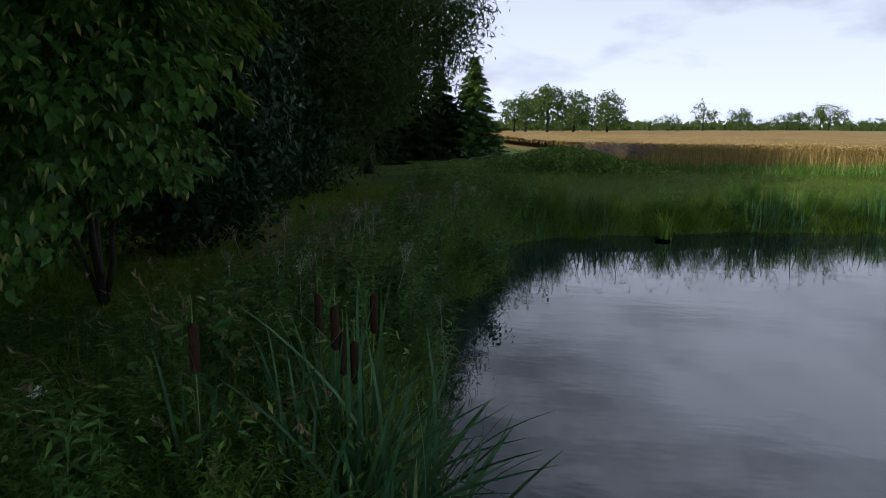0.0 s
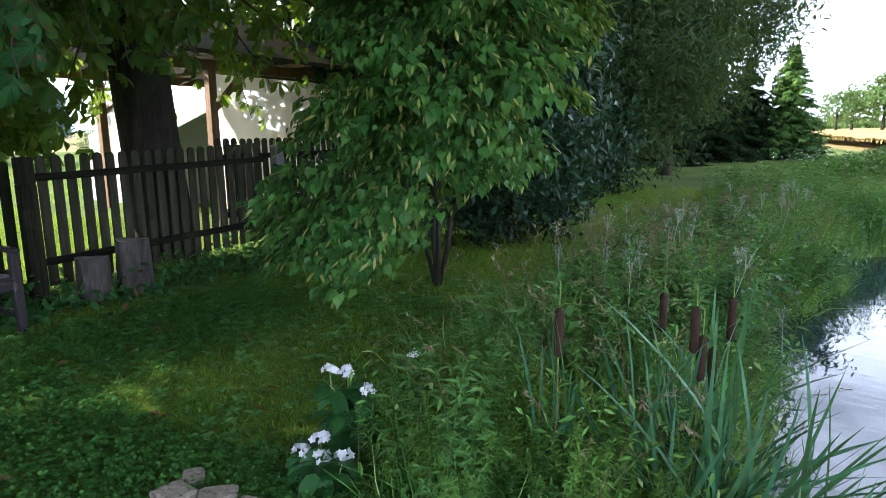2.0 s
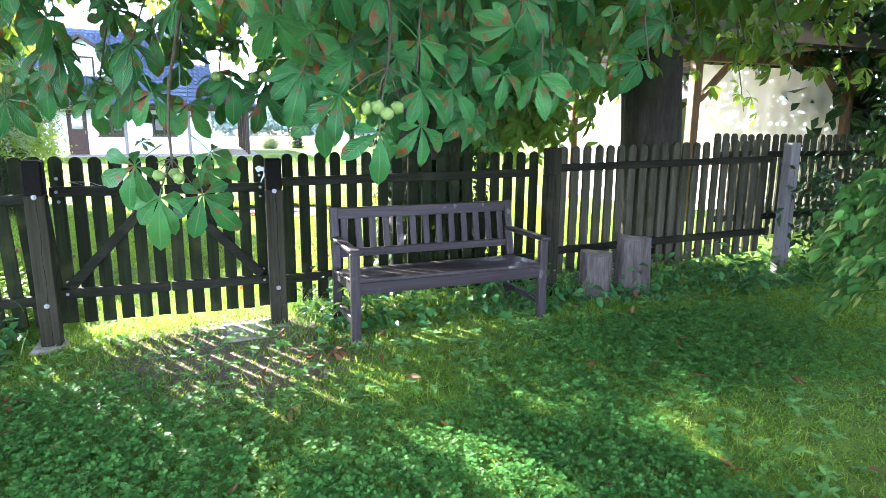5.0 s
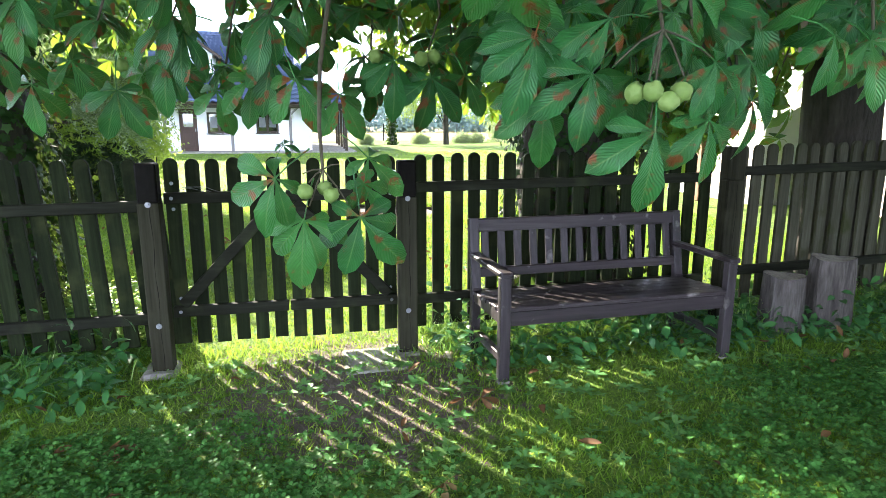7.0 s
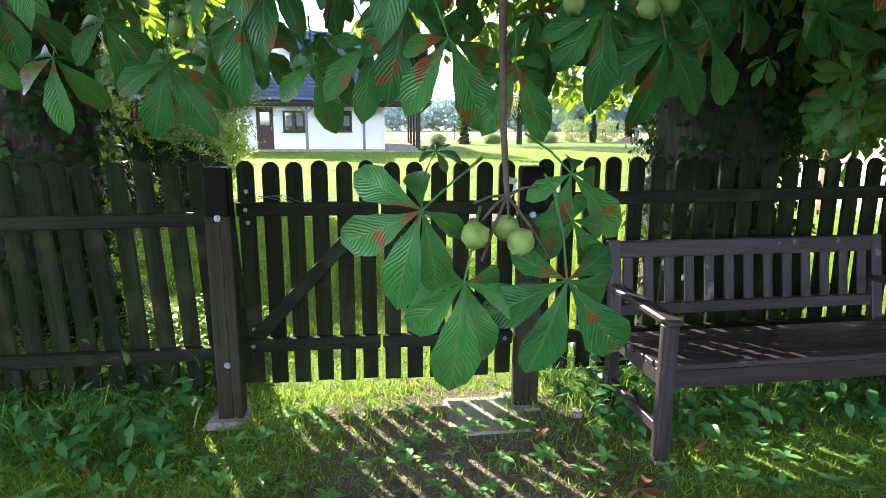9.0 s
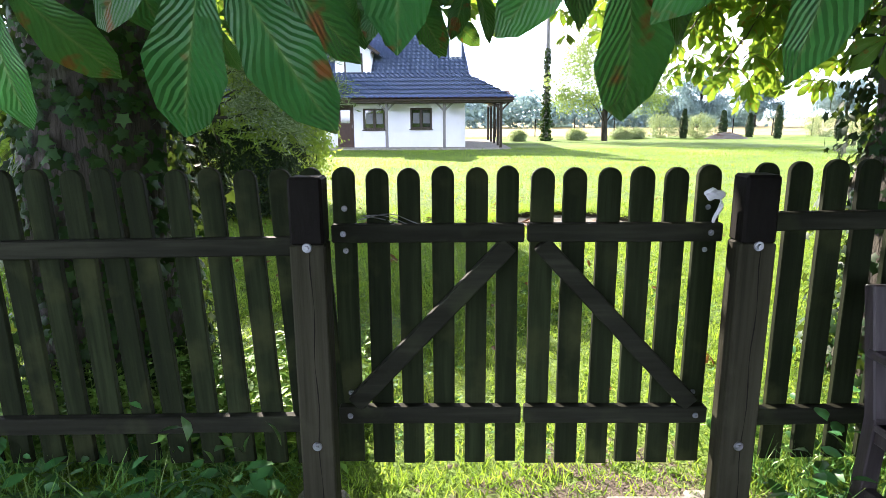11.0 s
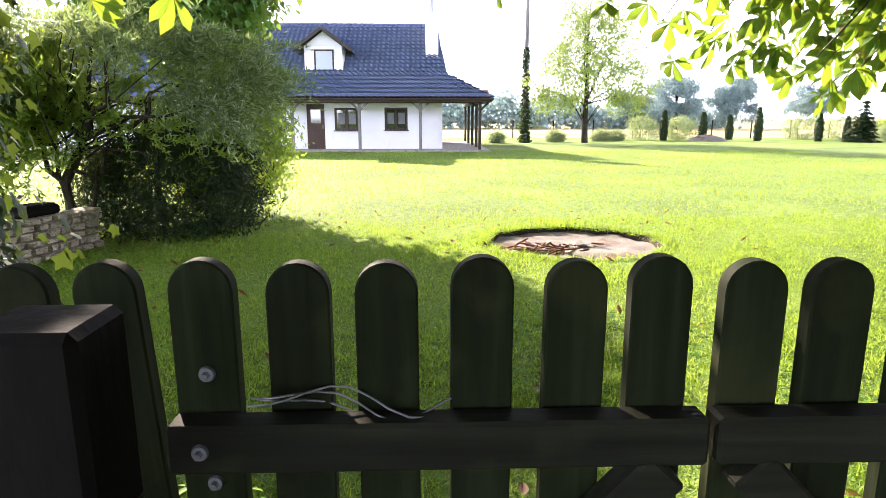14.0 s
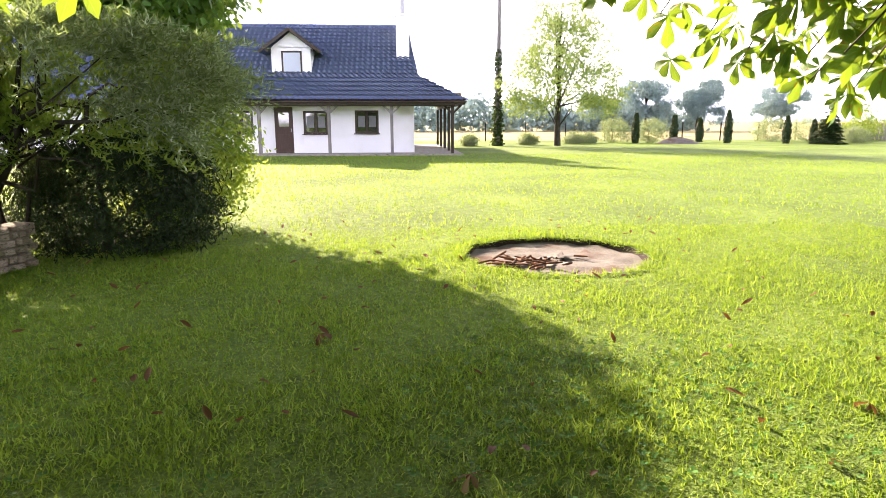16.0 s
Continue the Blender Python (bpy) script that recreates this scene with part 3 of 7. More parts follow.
def heart_leaf(s):
    """A linden leaf: heart-shaped with a drawn-out tip, folded along the middle."""
    a = np.array([0, 16, 40, 75, 115, 150, 180, 210, 245, 285, 320, 344]) * np.pi / 180
    r = np.array([1.55, 1.0, 0.86, 0.80, 0.80, 0.78, 0.48, 0.78, 0.80, 0.80, 0.86, 1.0]) * s * 0.5
    x, y = r * np.cos(a), r * np.sin(a)
    V = np.concatenate([[(0, 0, 0)], np.stack([x, y, 0.38 * np.abs(y) - 4.5 * x * np.abs(x) / (s * 10)], 1)])
    F = np.array([(0, i, i % 12 + 1) for i in range(1, 13)])
    return V, F, np.zeros((13, 2))


def ivy_leaf(s):
    a = np.array([0, 32, 62, 95, 130, 165, 195, 230, 265, 298, 328]) * np.pi / 180
    r = np.array([1.15, 0.6, 0.95, 0.55, 0.75, 0.4, 0.4, 0.75, 0.55, 0.95, 0.6]) * s * 0.6
    V = np.concatenate([[(0, 0, 0)], np.stack([r * np.cos(a), r * np.sin(a), -0.15 * r], 1)])
    F = np.array([(0, i, i % 11 + 1) for i in range(1, 12)])
    return V, F, np.zeros((12, 2))


def grass_blade(length, width, bend, n=3):
    """Upright, bending along +x."""
    V, F = [], []
    for i in range(n):
        u = i / n
        w = width / 2 * (1 - 0.75 * u)
        V += [(bend * u * u * length, w, length * u * (1 - 0.25 * bend * u)), (bend * u * u * length, -w, length * u * (1 - 0.25 * bend * u))]
    V.append((bend * length, 0, length * (1 - 0.25 * bend)))
    for i in range(n - 1):
        p = 2 * i
        F += [(p, p + 1, p + 3), (p, p + 3, p + 2)]
    F.append((2 * n - 2, 2 * n - 1, 2 * n))
    return np.array(V, float), np.array(F, int), None


def upright(n, lean=0.25):
    nm = np.concatenate([RNG.normal(0, lean, (n, 2)), np.ones((n, 1))], 1)
    return frames_of(nm, RNG.uniform(0, 2 * np.pi, n))


# ---- ground ----
WATER_Z = -0.42
def pond_gap(x, y):
    """How far a place lies outside the pond's shore, in metres; below zero in the water."""
    x, y = np.asarray(x, float), np.asarray(y, float)
    wob = 0.10 * np.sin(y * 2.3 + 0.7) + 0.07 * np.sin(y * 5.1) 
    west = (-0.62 + wob - 0.55 * np.exp(-((y - 6.2) / 0.9) ** 2) + 0.25 * np.exp(-((y - 9.6) / 1.0) ** 2)) - x
    nw = 0.10 * np.sin(x * 1.9) + 0.06 * np.sin(x * 4.7 + 1)
    north = y - (12.0 + 0.27 * x + nw - 1.1 * np.exp(np.minimum(-(x + 0.6) / 1.1, 4.0)))
    south = (1.9 - 0.1 * np.sin(x)) - y
    east = x - 26.0
    return np.maximum(np.maximum(west, north), np.maximum(south, east))


PIT = (-12.72, 1.07)
def ground_z(x, y):
    x, y = np.asarray(x, float), np.asarray(y, float)
    d = pond_gap(x, y)
    s = np.clip((d + 0.5) / 1.15, 0, 1)
    z = -1.0 + (1.0) * s * s * (3 - 2 * s)
    z = z + 0.02 * np.sin(x * 0.9 + 1) * np.sin(y * 0.8) * (d > 0.7)
    r = np.hypot((x - PIT[0]) / 0.95, (y - PIT[1]) / 1.03)
    z = z - 0.22 * np.clip((1.12 - r) / 0.14, 0, 1)
    far = np.clip((y - 30) / 200, 0, 1)
    z = z + far * (0.5 + 1.6 * np.clip((x + 20) / 120, 0, 1))
    return z


def spaced(lo, hi, step, reach, n):
    core = np.arange(lo, hi + step / 2, step)
    g = (np.geomspace(1, 1 + reach, n) - 1)[1:]
    return np.concatenate([lo - g[::-1], core, hi + g])


gx, gy = spaced(-15, 12, 0.14, 2400, 46), spaced(-5, 17, 0.14, 2400, 46)
GX, GY = np.meshgrid(gx, gy, indexing="ij")
nx, ny = len(gx), len(gy)
ii, jj = np.meshgrid(np.arange(nx - 1), np.arange(ny - 1), indexing="ij")
q = (ii * ny + jj).ravel()
ground = np_mesh("ground", np.stack([GX, GY, ground_z(GX, GY)], 2).reshape(-1, 3), np.stack([q, q + ny, q + ny + 1, q + 1], 1), GROUND, smooth=True)
tagged(ground, "mown green lawn, pond banks and straw-coloured fields beyond", "ground", kind="structure")
wx, wy = np.linspace(-2, 27, 30), np.linspace(1, 21, 21)
WX, WY = np.meshgrid(wx, wy, indexing="ij")
ii, jj = np.meshgrid(np.arange(29), np.arange(20), indexing="ij")
q = (ii * 21 + jj).ravel()
water = np_mesh("water", np.stack([WX, WY, 0 * WX + WATER_Z], 2).reshape(-1, 3), np.stack([q, q + 21, q + 22, q + 1], 1), WATER)
tagged(water, "still dark pond water mirroring a cloudy sky", "pond", kind="structure")

# ---- picket fence and gate ----
XP, XR, XQ = -6.160, -6.335, -6.380      # front of posts, of rails, of pickets
def picket_mesh(width, height, thick, wood=FENCE_V):
    """A pale with a rounded head, standing on z = 0, its face towards +x."""
    bm = bmesh.new()
    r = width / 2
    prof = [(-r, 0), (r, 0), (r, height - r)] + [(r * math.cos(a * math.pi / 12), height - r + r * math.sin(a * math.pi / 12)) for a in range(1, 12)] + [(-r, height - r)]
    f = bm.faces.new([bm.verts.new((0, y, z)) for y, z in prof])
    g = bmesh.ops.extrude_face_region(bm, geom=[f])["geom"]
    bmesh.ops.translate(bm, vec=(-thick, 0, 0), verts=[v for v in g if isinstance(v, bmesh.types.BMVert)])
    bmesh.ops.recalc_face_normals(bm, faces=bm.faces)
    bmesh.ops.bevel(bm, geom=[e for e in bm.edges if all(abs(v.co.x) < 1e-6 for v in e.verts)], offset=0.0025, segments=1, affect="EDGES")
    for f in bm.faces:
        f.smooth = True
    me = bpy.data.meshes.new("picket")
    bm.to_mesh(me)
    bm.free()
    me.set_sharp_from_angle(angle=radians(28))
    me.materials.append(wood)
    return me


PALE = [picket_mesh(0.081, 1.152, 0.024), picket_mesh(0.083, 1.152, 0.024), picket_mesh(0.079, 1.152, 0.024)]
LIT_PALE = [picket_mesh(0.081, 1.152, 0.024, FENCE_LIT), picket_mesh(0.078, 1.152, 0.024, FENCE_LIT)]
rf = random.Random(5)


def add_picket(parent, x, y, z0, lean=0.0, yaw=0.0, kinds=PALE):
    ob = new("picket", rf.choice(kinds))
    ob.parent = parent
    ob.matrix_basis = pose(x + rf.uniform(-0.003, 0.003), y, z0 + rf.uniform(-0.006, 0.006), lean + rf.uniform(-0.35, 0.35), rf.uniform(-0.3, 0.3), yaw)
    return ob


def add_bolt(parent, x, y, z, r=0.017):
    bm = bmesh.new()
    bmesh.ops.create_cone(bm, cap_ends=True, segments=14, radius1=r, radius2=r * 0.86, depth=0.005, matrix=pose(x + 0.0025, y, z, 0, 90, 0))
    bmesh.ops.create_cone(bm, cap_ends=True, segments=6, radius1=r * 0.5, radius2=r * 0.42, depth=0.010, matrix=pose(x + 0.008, y, z, 0, 90, 0))
    return part("bolt", bm, ZINC, parent, "zinc-plated bolt with washer")


def add_post(parent, y, bolts=True, w=0.118, h=1.235, x=XP, mat=None):
    d = 0.10
    post = part("post", box_bm((d, w, h - 0.22), (x - d / 2, y, (h - 0.22) / 2), 0.006), mat or POST_WOOD, parent)
    hd = box_bm((d + 0.004, w - 0.006, 0.225), (x - d / 2, y, h - 0.11), 0.009)
    part("post_head", hd, mat or POST_TOP, post, "weathered post head")
    # drying crack down the face
    ck = bmesh.new()
    zs = [0.02 + i * (h - 0.25) / 14 for i in range(15)]
    w0 = [(x + 0.0012, y + 0.004 * math.sin(i * 1.3) + 0.01, z) for i, z in enumerate(zs)]
    prev = None
    for i, p in enumerate(w0):
        k = 0.0016 + 0.0010 * math.sin(i * 2.1)
        cur = (ck.verts.new((p[0], p[1] - k, p[2])), ck.verts.new((p[0], p[1] + k, p[2])))
        if prev:
            ck.faces.new((prev[0], prev[1], cur[1], cur[0]))
        prev = cur
    part("crack", ck, POST_TOP, post, "dark drying crack")
    if bolts:
        add_bolt(post, x, y, 1.007)
        add_bolt(post, x, y, 0.293)
    return post


def rail(parent, x, y0, y1, z0, z1=None, name="rail", h=0.066, d=0.045, x1=None):
    z1 = z0 if z1 is None else z1
    x1 = x if x1 is None else x1
    return part(name, beam_bm((x - d / 2, y0, z0), (x1 - d / 2, y1, z1), d, h, 0.005), FENCE_H, parent)


fence_l = tagged(thing("picket_fence", (-6.3, -3.0, 0)), "weathered dark brown picket fence with leaning rounded pales", "fence")
for y in np.arange(-1.043, -6.2, -0.126):
    add_picket(fence_l, 0.3 - 0.3 + XQ + 6.3, y + 3.0, 0.10, 3.0 + rf.uniform(-1, 1))
for z in (0.975, 0.285):
    rail(fence_l, XR + 6.3, -3.2, 1.86, z - 0.06, z)
gate_posts = [-1.082, 0.392]
for y in gate_posts:
    pf = tagged(thing("gate_post", (0, 0, 0)), "square wooden gate post with bolts on a concrete footing", "post", "gate posts")
    add_post(pf, y)
    part("footing", box_bm((0.24, 0.20, 0.05), (XP - 0.06, y - 0.02, -0.008), 0.02), CONCRETE, pf, "mossy concrete footing")


def gate_leaf(y0, y1, first, count, brace_low, hinge):
    g = tagged(thing("gate_leaf", (0, 0, 0)), "closed dark wooden picket gate leaf with a diagonal brace", "gate", "gate leaves")
    for i in range(count):
        add_picket(g, XQ, first + i * 0.1183, 0.098, 0.0)
    rail(g, XR, y0, y1, 1.02)
    rail(g, XR, y0, y1, 0.32)
    a, b2 = (y0, y1) if brace_low == 0 else (y1, y0)
    s = 1 if b2 > a else -1
    part("brace", beam_bm((XR - 0.0225, a + s * 0.06, 0.36), (XR - 0.0225, b2 - s * 0.05, 0.98), 0.045, 0.068, 0.005), FENCE_H, g)
    yb = first if hinge == 0 else first + (count - 1) * 0.1183
    for z in (1.105, 0.395):
        add_bolt(g, XQ, yb, z, 0.011)
    for z in (1.02, 0.32):
        add_bolt(g, XR, yb, z, 0.011)
    add_bolt(g, XQ, yb, 0.95, 0.011)
    return g


gate_leaf(-1.035, -0.348, -0.992, 6, 0, 0)
gate_leaf(-0.336, 0.352, -0.283, 6, 1, 1)

fence_r = tagged(thing("picket_fence", (-6.3, 1.6, 0)), "weathered dark picket fence panel behind a garden bench", "fence")
for y in np.arange(0.51, 2.66, 0.1235):
    add_picket(fence_r, XQ + 6.3, y - 1.6, 0.115)
for z in (1.055, 0.31):
    rail(fence_r, XR + 6.3, -1.135, 1.02, z, z + 0.03)
fence_m = tagged(thing("picket_fence", (-6.3, 4.0, 0)), "grey-brown picket fence panel beside two stumps, light put into its colour", "fence")
for i, y in enumerate(np.arange(2.78, 5.34, 0.1235)):
    add_picket(fence_m, XQ + 6.3, y - 4.0, 0.15 + 0.028 * (y - 2.78), kinds=LIT_PALE)
for z in (1.10, 0.36):
    rail(fence_m, XR + 6.3, -1.24, 1.33, z + 0.02, z + 0.075)
for y, h, mt in ((2.69, 1.30, POST_WOOD), (5.42, 1.34, GREYPOST)):
    pf = tagged(thing("fence_post", (0, 0, 0)), "square weathered fence post", "post", "fence posts")
    add_post(pf, y, False, 0.13, h, mat=mt)
fence_f = tagged(thing("picket_fence", (-6.3, 8.2, 0)), "dark picket fence running on behind the linden", "fence")
for i, y in enumerate(np.arange(5.1, 11.6, 0.1235)):
    add_picket(fence_f, -0.55 - 0.03 * (y - 5), y - 8.2, 0.27, yaw=2, kinds=LIT_PALE)
for z in (1.2, 0.5):
    rail(fence_f, -0.50, -3.1, 3.4, z, z, x1=-0.70)
for y in (8.0, 11.2):
    pf = tagged(thing("fence_post", (0, 0, 0)), "square weathered fence post", "post", "fence posts")
    add_post(pf, y, False, 0.13, 1.3, x=XP - 0.66)

# wire wound round the gate's pales, and a torn plastic bag on the post
w = tagged(thing("wire_loop", (0, 0, 0)), "thin blue-grey wire wound round the gate rail", "wire")
wt = [tube([(XQ + 0.012 + 0.02 * math.sin(k * 7 + i), -0.94 + i * 0.026 + 0.01 * k, 1.065 + 0.02 * math.sin(i * 0.45 + k)) for i in range(11)], [0.0018] * 11, 4) for k in range(3)]
V, F, U = merge(wt)
np_mesh("wire", V, F, WIREMETAL, w)
bag = bmesh.new()
bmesh.ops.create_icosphere(bag, subdivisions=3, radius=0.019)
for v in bag.verts:
    v.co = Vector((v.co.x * 0.7, v.co.y * 1.5, v.co.z)) * (1 + 0.7 * noise.noise(v.co * 80)) + Vector((XQ + 0.03, 0.315, 1.155))
for i in range(14):
    u = i / 13
    beam_bm((XQ + 0.032, 0.33 + 0.012 * math.sin(u * 6), 1.15 - 0.12 * u), (XQ + 0.034, 0.33 + 0.012 * math.sin(u * 6 + 0.5), 1.138 - 0.12 * u), 0.006 + 0.012 * abs(math.sin(u * 4)), 0.004, 0, bag)
tagged(part("plastic_bag", bag, TARP), "torn white plastic strip tied to the gate", "bag")

# ---- bench ----
def garden_bench():
    b0 = tagged(thing("garden_bench", (-5.89, 1.56, 0), 2.5), "dark stained slatted wooden garden bench with peeling arms", "bench")
    L = 1.53
    for s in (-1, 1):
        y = s * (L / 2 - 0.03)
        leg = part("front_leg", box_bm((0.055, 0.062, 0.63), (0.27, y, 0.315), 0.005), BENCH_Z, b0)
        part("foot", box_bm((0.057, 0.064, 0.03), (0.27, y, 0.015), 0.004), CONCRETE, leg, "pale worn foot")
        part("back_leg", beam_bm((-0.27, y, 0.0), (-0.24, y, 0.44), 0.06, 0.055, 0.005), BENCH_Z, b0)
        part("back_post", beam_bm((-0.24, y, 0.42), (-0.325, y, 0.87), 0.06, 0.05, 0.005), BENCH_Z, b0)
        part("arm", beam_bm((-0.29, y, 0.645), (0.315, y, 0.645), 0.075, 0.032, 0.008), BENCH_Z, b0, "worn flat arm rest")
        part("side_rail", beam_bm((-0.25, y, 0.385), (0.25, y, 0.385), 0.04, 0.07, 0.004), BENCH_Z, b0)
        part("stretcher", beam_bm((-0.26, y, 0.15), (0.25, y, 0.15), 0.035, 0.05, 0.004), BENCH_Z, b0)
    part("apron", box_bm((0.03, L - 0.06, 0.085), (0.262, 0, 0.385), 0.004), BENCH_Y, b0)
    for i in range(6):
        part("seat_slat", box_bm((0.072, L - 0.005, 0.024), (0.25 - i * 0.088, 0, 0.438 - 0.006 * i + 0.004 * (i == 0)), 0.004), BENCH_Y, b0)
    part("top_rail", beam_bm((-0.315, -L / 2 + 0.03, 0.825), (-0.315, L / 2 - 0.03, 0.825), 0.035, 0.085, 0.006), BENCH_Y, b0)
    part("lower_rail", beam_bm((-0.262, -L / 2 + 0.03, 0.53), (-0.262, L / 2 - 0.03, 0.53), 0.035, 0.06, 0.005), BENCH_Y, b0)
    for i in range(13):
        y = -0.66 + i * 0.11
        part("back_slat", beam_bm((-0.267, y, 0.55), (-0.312, y, 0.80), 0.05, 0.016, 0.003), BENCH_Z, b0)
    return b0


garden_bench()

# ---- tree stumps ----
def stump(x, y, r, h, seed):
    s0 = tagged(thing("tree_stump", (x, y, -0.02)), "upright cut log with grey peeling bark", "stump", "stumps by the fence")
    rnd = np.random.default_rng(seed)
    n, rows = 36, 9
    a = np.arange(n) / n * 2 * np.pi
    lob = 1 + 0.05 * np.sin(3 * a + seed) + 0.03 * np.sin(7 * a + 2 * seed) + rnd.normal(0, 0.015, n)
    V = []
    for i in range(rows):
        u = i / (rows - 1)
        rr = r * lob * (1.10 - 0.12 * u) * (1 + rnd.normal(0, 0.01, n))
        V.append(np.stack([rr * np.cos(a), rr * np.sin(a), np.full(n, u * h) + 0.01 * np.sin(2 * a) * u], 1))
    V = np.concatenate(V)
    F = np.array([(i * n + j, i * n + (j + 1) % n, (i + 1) * n + (j + 1) % n, (i + 1) * n + j) for i in range(rows - 1) for j in range(n)])
    np_mesh("bark", V, F, STUMP_BARK, s0, smooth=True)
    top = np.concatenate([V[-n:] * [0.985, 0.985, 1] + [0, 0, -0.004], [(0, 0, h - 0.01)]])
    np_mesh("cut_face", top, np.array([(j, (j + 1) % n, n) for j in range(n)]), STUMP_TOP, s0, "weathered grey cut face")
    return s0


stump(-6.07, 3.09, 0.135, 0.43, 2)
stump(-6.05, 3.45, 0.145, 0.545, 5)

# ---- house ----
def house():
    h = tagged(thing("house", (-34.4, 0, 0.05)), "white plastered cottage with a dark blue tiled roof and timber porch", "house")
    yl, yr, depth = -19.0, 0.2, 9.2
    # roof plane: height over the eave, by distance behind it
    ex, ez, k = 1.2, 2.27, 0.655
    def plane(x):
        return ez + (ex - x) * k
    # front wall pieced round its openings
    opens = [(-7.97, -6.89, 0.86, 1.86, "w"), (-5.97, -5.16, 0.0, 2.03, "d"), (-4.71, -3.63, 0.86, 1.86, "w"), (-2.44, -1.39, 0.88, 1.88, "w"),
             (-10.6, -9.5, 0.86, 1.86, "w"), (-13.4, -12.3, 0.86, 1.86, "w")]
    ys = sorted([yl, yr] + [v for o in opens for v in o[:2]])
    for y0, y1 in zip(ys, ys[1:]):
        o = [o for o in opens if abs(o[0] - y0) < 1e-6 and abs(o[1] - y1) < 1e-6]
        spans = [(o[0][3], 2.85)] + ([(0, o[0][2])] if o[0][2] > 0 else []) if o else [(0, 2.85)]
        for z0, z1 in spans:
            part("wall", box_bm((0.3, y1 - y0, z1 - z0), (-0.15, (y0 + y1) / 2, (z0 + z1) / 2)), PLASTER, h)
    gb = bmesh.new()
    prof = [(-0.3, 0), (-depth, 0), (-depth, 2.7), (-4.6, 5.75), (-0.3, 2.9)]
    f = gb.faces.new([gb.verts.new((x, yr, z)) for x, z in prof])
    g = bmesh.ops.extrude_face_region(gb, geom=[f])["geom"]
    bmesh.ops.translate(gb, vec=(0, -0.3, 0), verts=[v for v in g if isinstance(v, bmesh.types.BMVert)])
    bmesh.ops.recalc_face_normals(gb, faces=gb.faces)
    part("wall", gb, PLASTER, h)
    part("wall", box_bm((0.3, yr - yl, 2.85), (-depth + 0.15, (yl + yr) / 2, 1.42)), PLASTER, h)
    part("wall", box_bm((depth - 0.6, 0.3, 2.85), (-depth / 2, yl + 0.15, 1.42)), PLASTER, h)
    part("base_slab", box_bm((depth + 2.6, yr - yl + 2.2, 0.09), (-depth / 2 + 0.1, (yl + yr) / 2 + 1.0, -0.02), 0.01), CONCRETE, h, "grey concrete porch slab")
    for y0, y1, z0, z1, kind in opens:
        yc, zc, w2, hh = (y0 + y1) / 2, (z0 + z1) / 2, y1 - y0, z1 - z0
        if kind == "w":
            wd = part("window", box_bm((0.02, w2 - 0.1, hh - 0.1), (-0.12, yc, zc)), WINGLASS, h, "dark two-light window")
            fb = bmesh.new()
            for yy, sy, zz, sz in ((y0 + 0.045, 0.09, zc, hh), (y1 - 0.045, 0.09, zc, hh), (yc, 0.11, zc, hh), (yc, w2, z0 + 0.045, 0.09), (yc, w2, z1 - 0.045, 0.09)):
                box_bm((0.08, sy, sz), (-0.06 - 0.004 * (sz > sy), yy, zz), 0, fb)
            part("frame", fb, TRIM, wd, "dark brown window frame")
            part("sill", box_bm((0.12, w2 + 0.1, 0.04), (0.03, yc, z0 - 0.022), 0.005), TRIM, wd)
            sh = bmesh.new()
            for s in (-1, 1):
                box_bm((0.015, w2 * 0.30, hh * 0.5), (-0.105, yc + s * w2 * 0.23, zc + 0.02), 0, sh)
            part("curtain", sh, surface("net_curtain", [(0.3, (0.10, 0.11, 0.12)), (0.7, (0.20, 0.21, 0.22))], big=3, rough=0.4), wd)
        else:
            dr = part("door", box_bm((0.06, w2, hh), (-0.07, yc, zc), 0.005), DOORWOOD, h, "brown wooden door with a glazed upper panel")
            part("pane", box_bm((0.02, w2 * 0.55, hh * 0.3), (-0.038, yc, zc + hh * 0.23)), WINGLASS, dr)
            part("panel", box_bm((0.02, w2 * 0.62, hh * 0.32), (-0.034, yc, zc - hh * 0.24), 0.01), DOORWOOD, dr)
            part("handle", box_bm((0.03, 0.03, 0.16), (-0.025, y1 - 0.09, 1.02), 0.005), ZINC, dr, "metal handle")
    # tiled roof: rows of steps with a rounded wave along each
    def slope(name, corner, along, down, width_at, rows, lab=""):
        corner, along, down = np.array(corner, float), np.array(along, float), np.array(down, float)
        nrm = np.cross(down, along)
        nrm = nrm / np.linalg.norm(nrm)
        if nrm[2] < 0:
            nrm = -nrm
        Vs, Fs, base = [], [], 0
        for i in range(rows):
            for s0, lift0, lap in ((i / rows, 0.0, 0.0), ((i + 1) / rows, 0.085, 0.10)):
                lo, hi = width_at(s0)
                nn = 4 * 90
                t = np.linspace(lo, hi, nn)
                Vs.append(corner + down * s0 + down / np.linalg.norm(down) * lap + along * t[:, None] + nrm * (lift0 + 0.075 * np.abs(np.sin(np.pi * t / 0.24)))[:, None])
            p = base + np.arange(nn - 1)
            Fs.append(np.stack([p, p + 1, p + nn + 1, p + nn], 1))
            if i:
                p2 = base - nn + np.arange(nn - 1)
                Fs.append(np.stack([p2, p2 + 1, p2 + nn + 1, p2 + nn], 1))
            base += 2 * nn
        return np_mesh(name, np.concatenate(Vs), np.concatenate(Fs), ROOF, h, lab)
    ridge_x, ridge_z = -4.6, plane(-4.6)
    dn = np.array([ex - ridge_x, 0, ez - ridge_z])
    s_h = (0.45 + 4.6) / (ex - ridge_x) * 0 + (ridge_z - 3.32) / (ridge_z - ez)
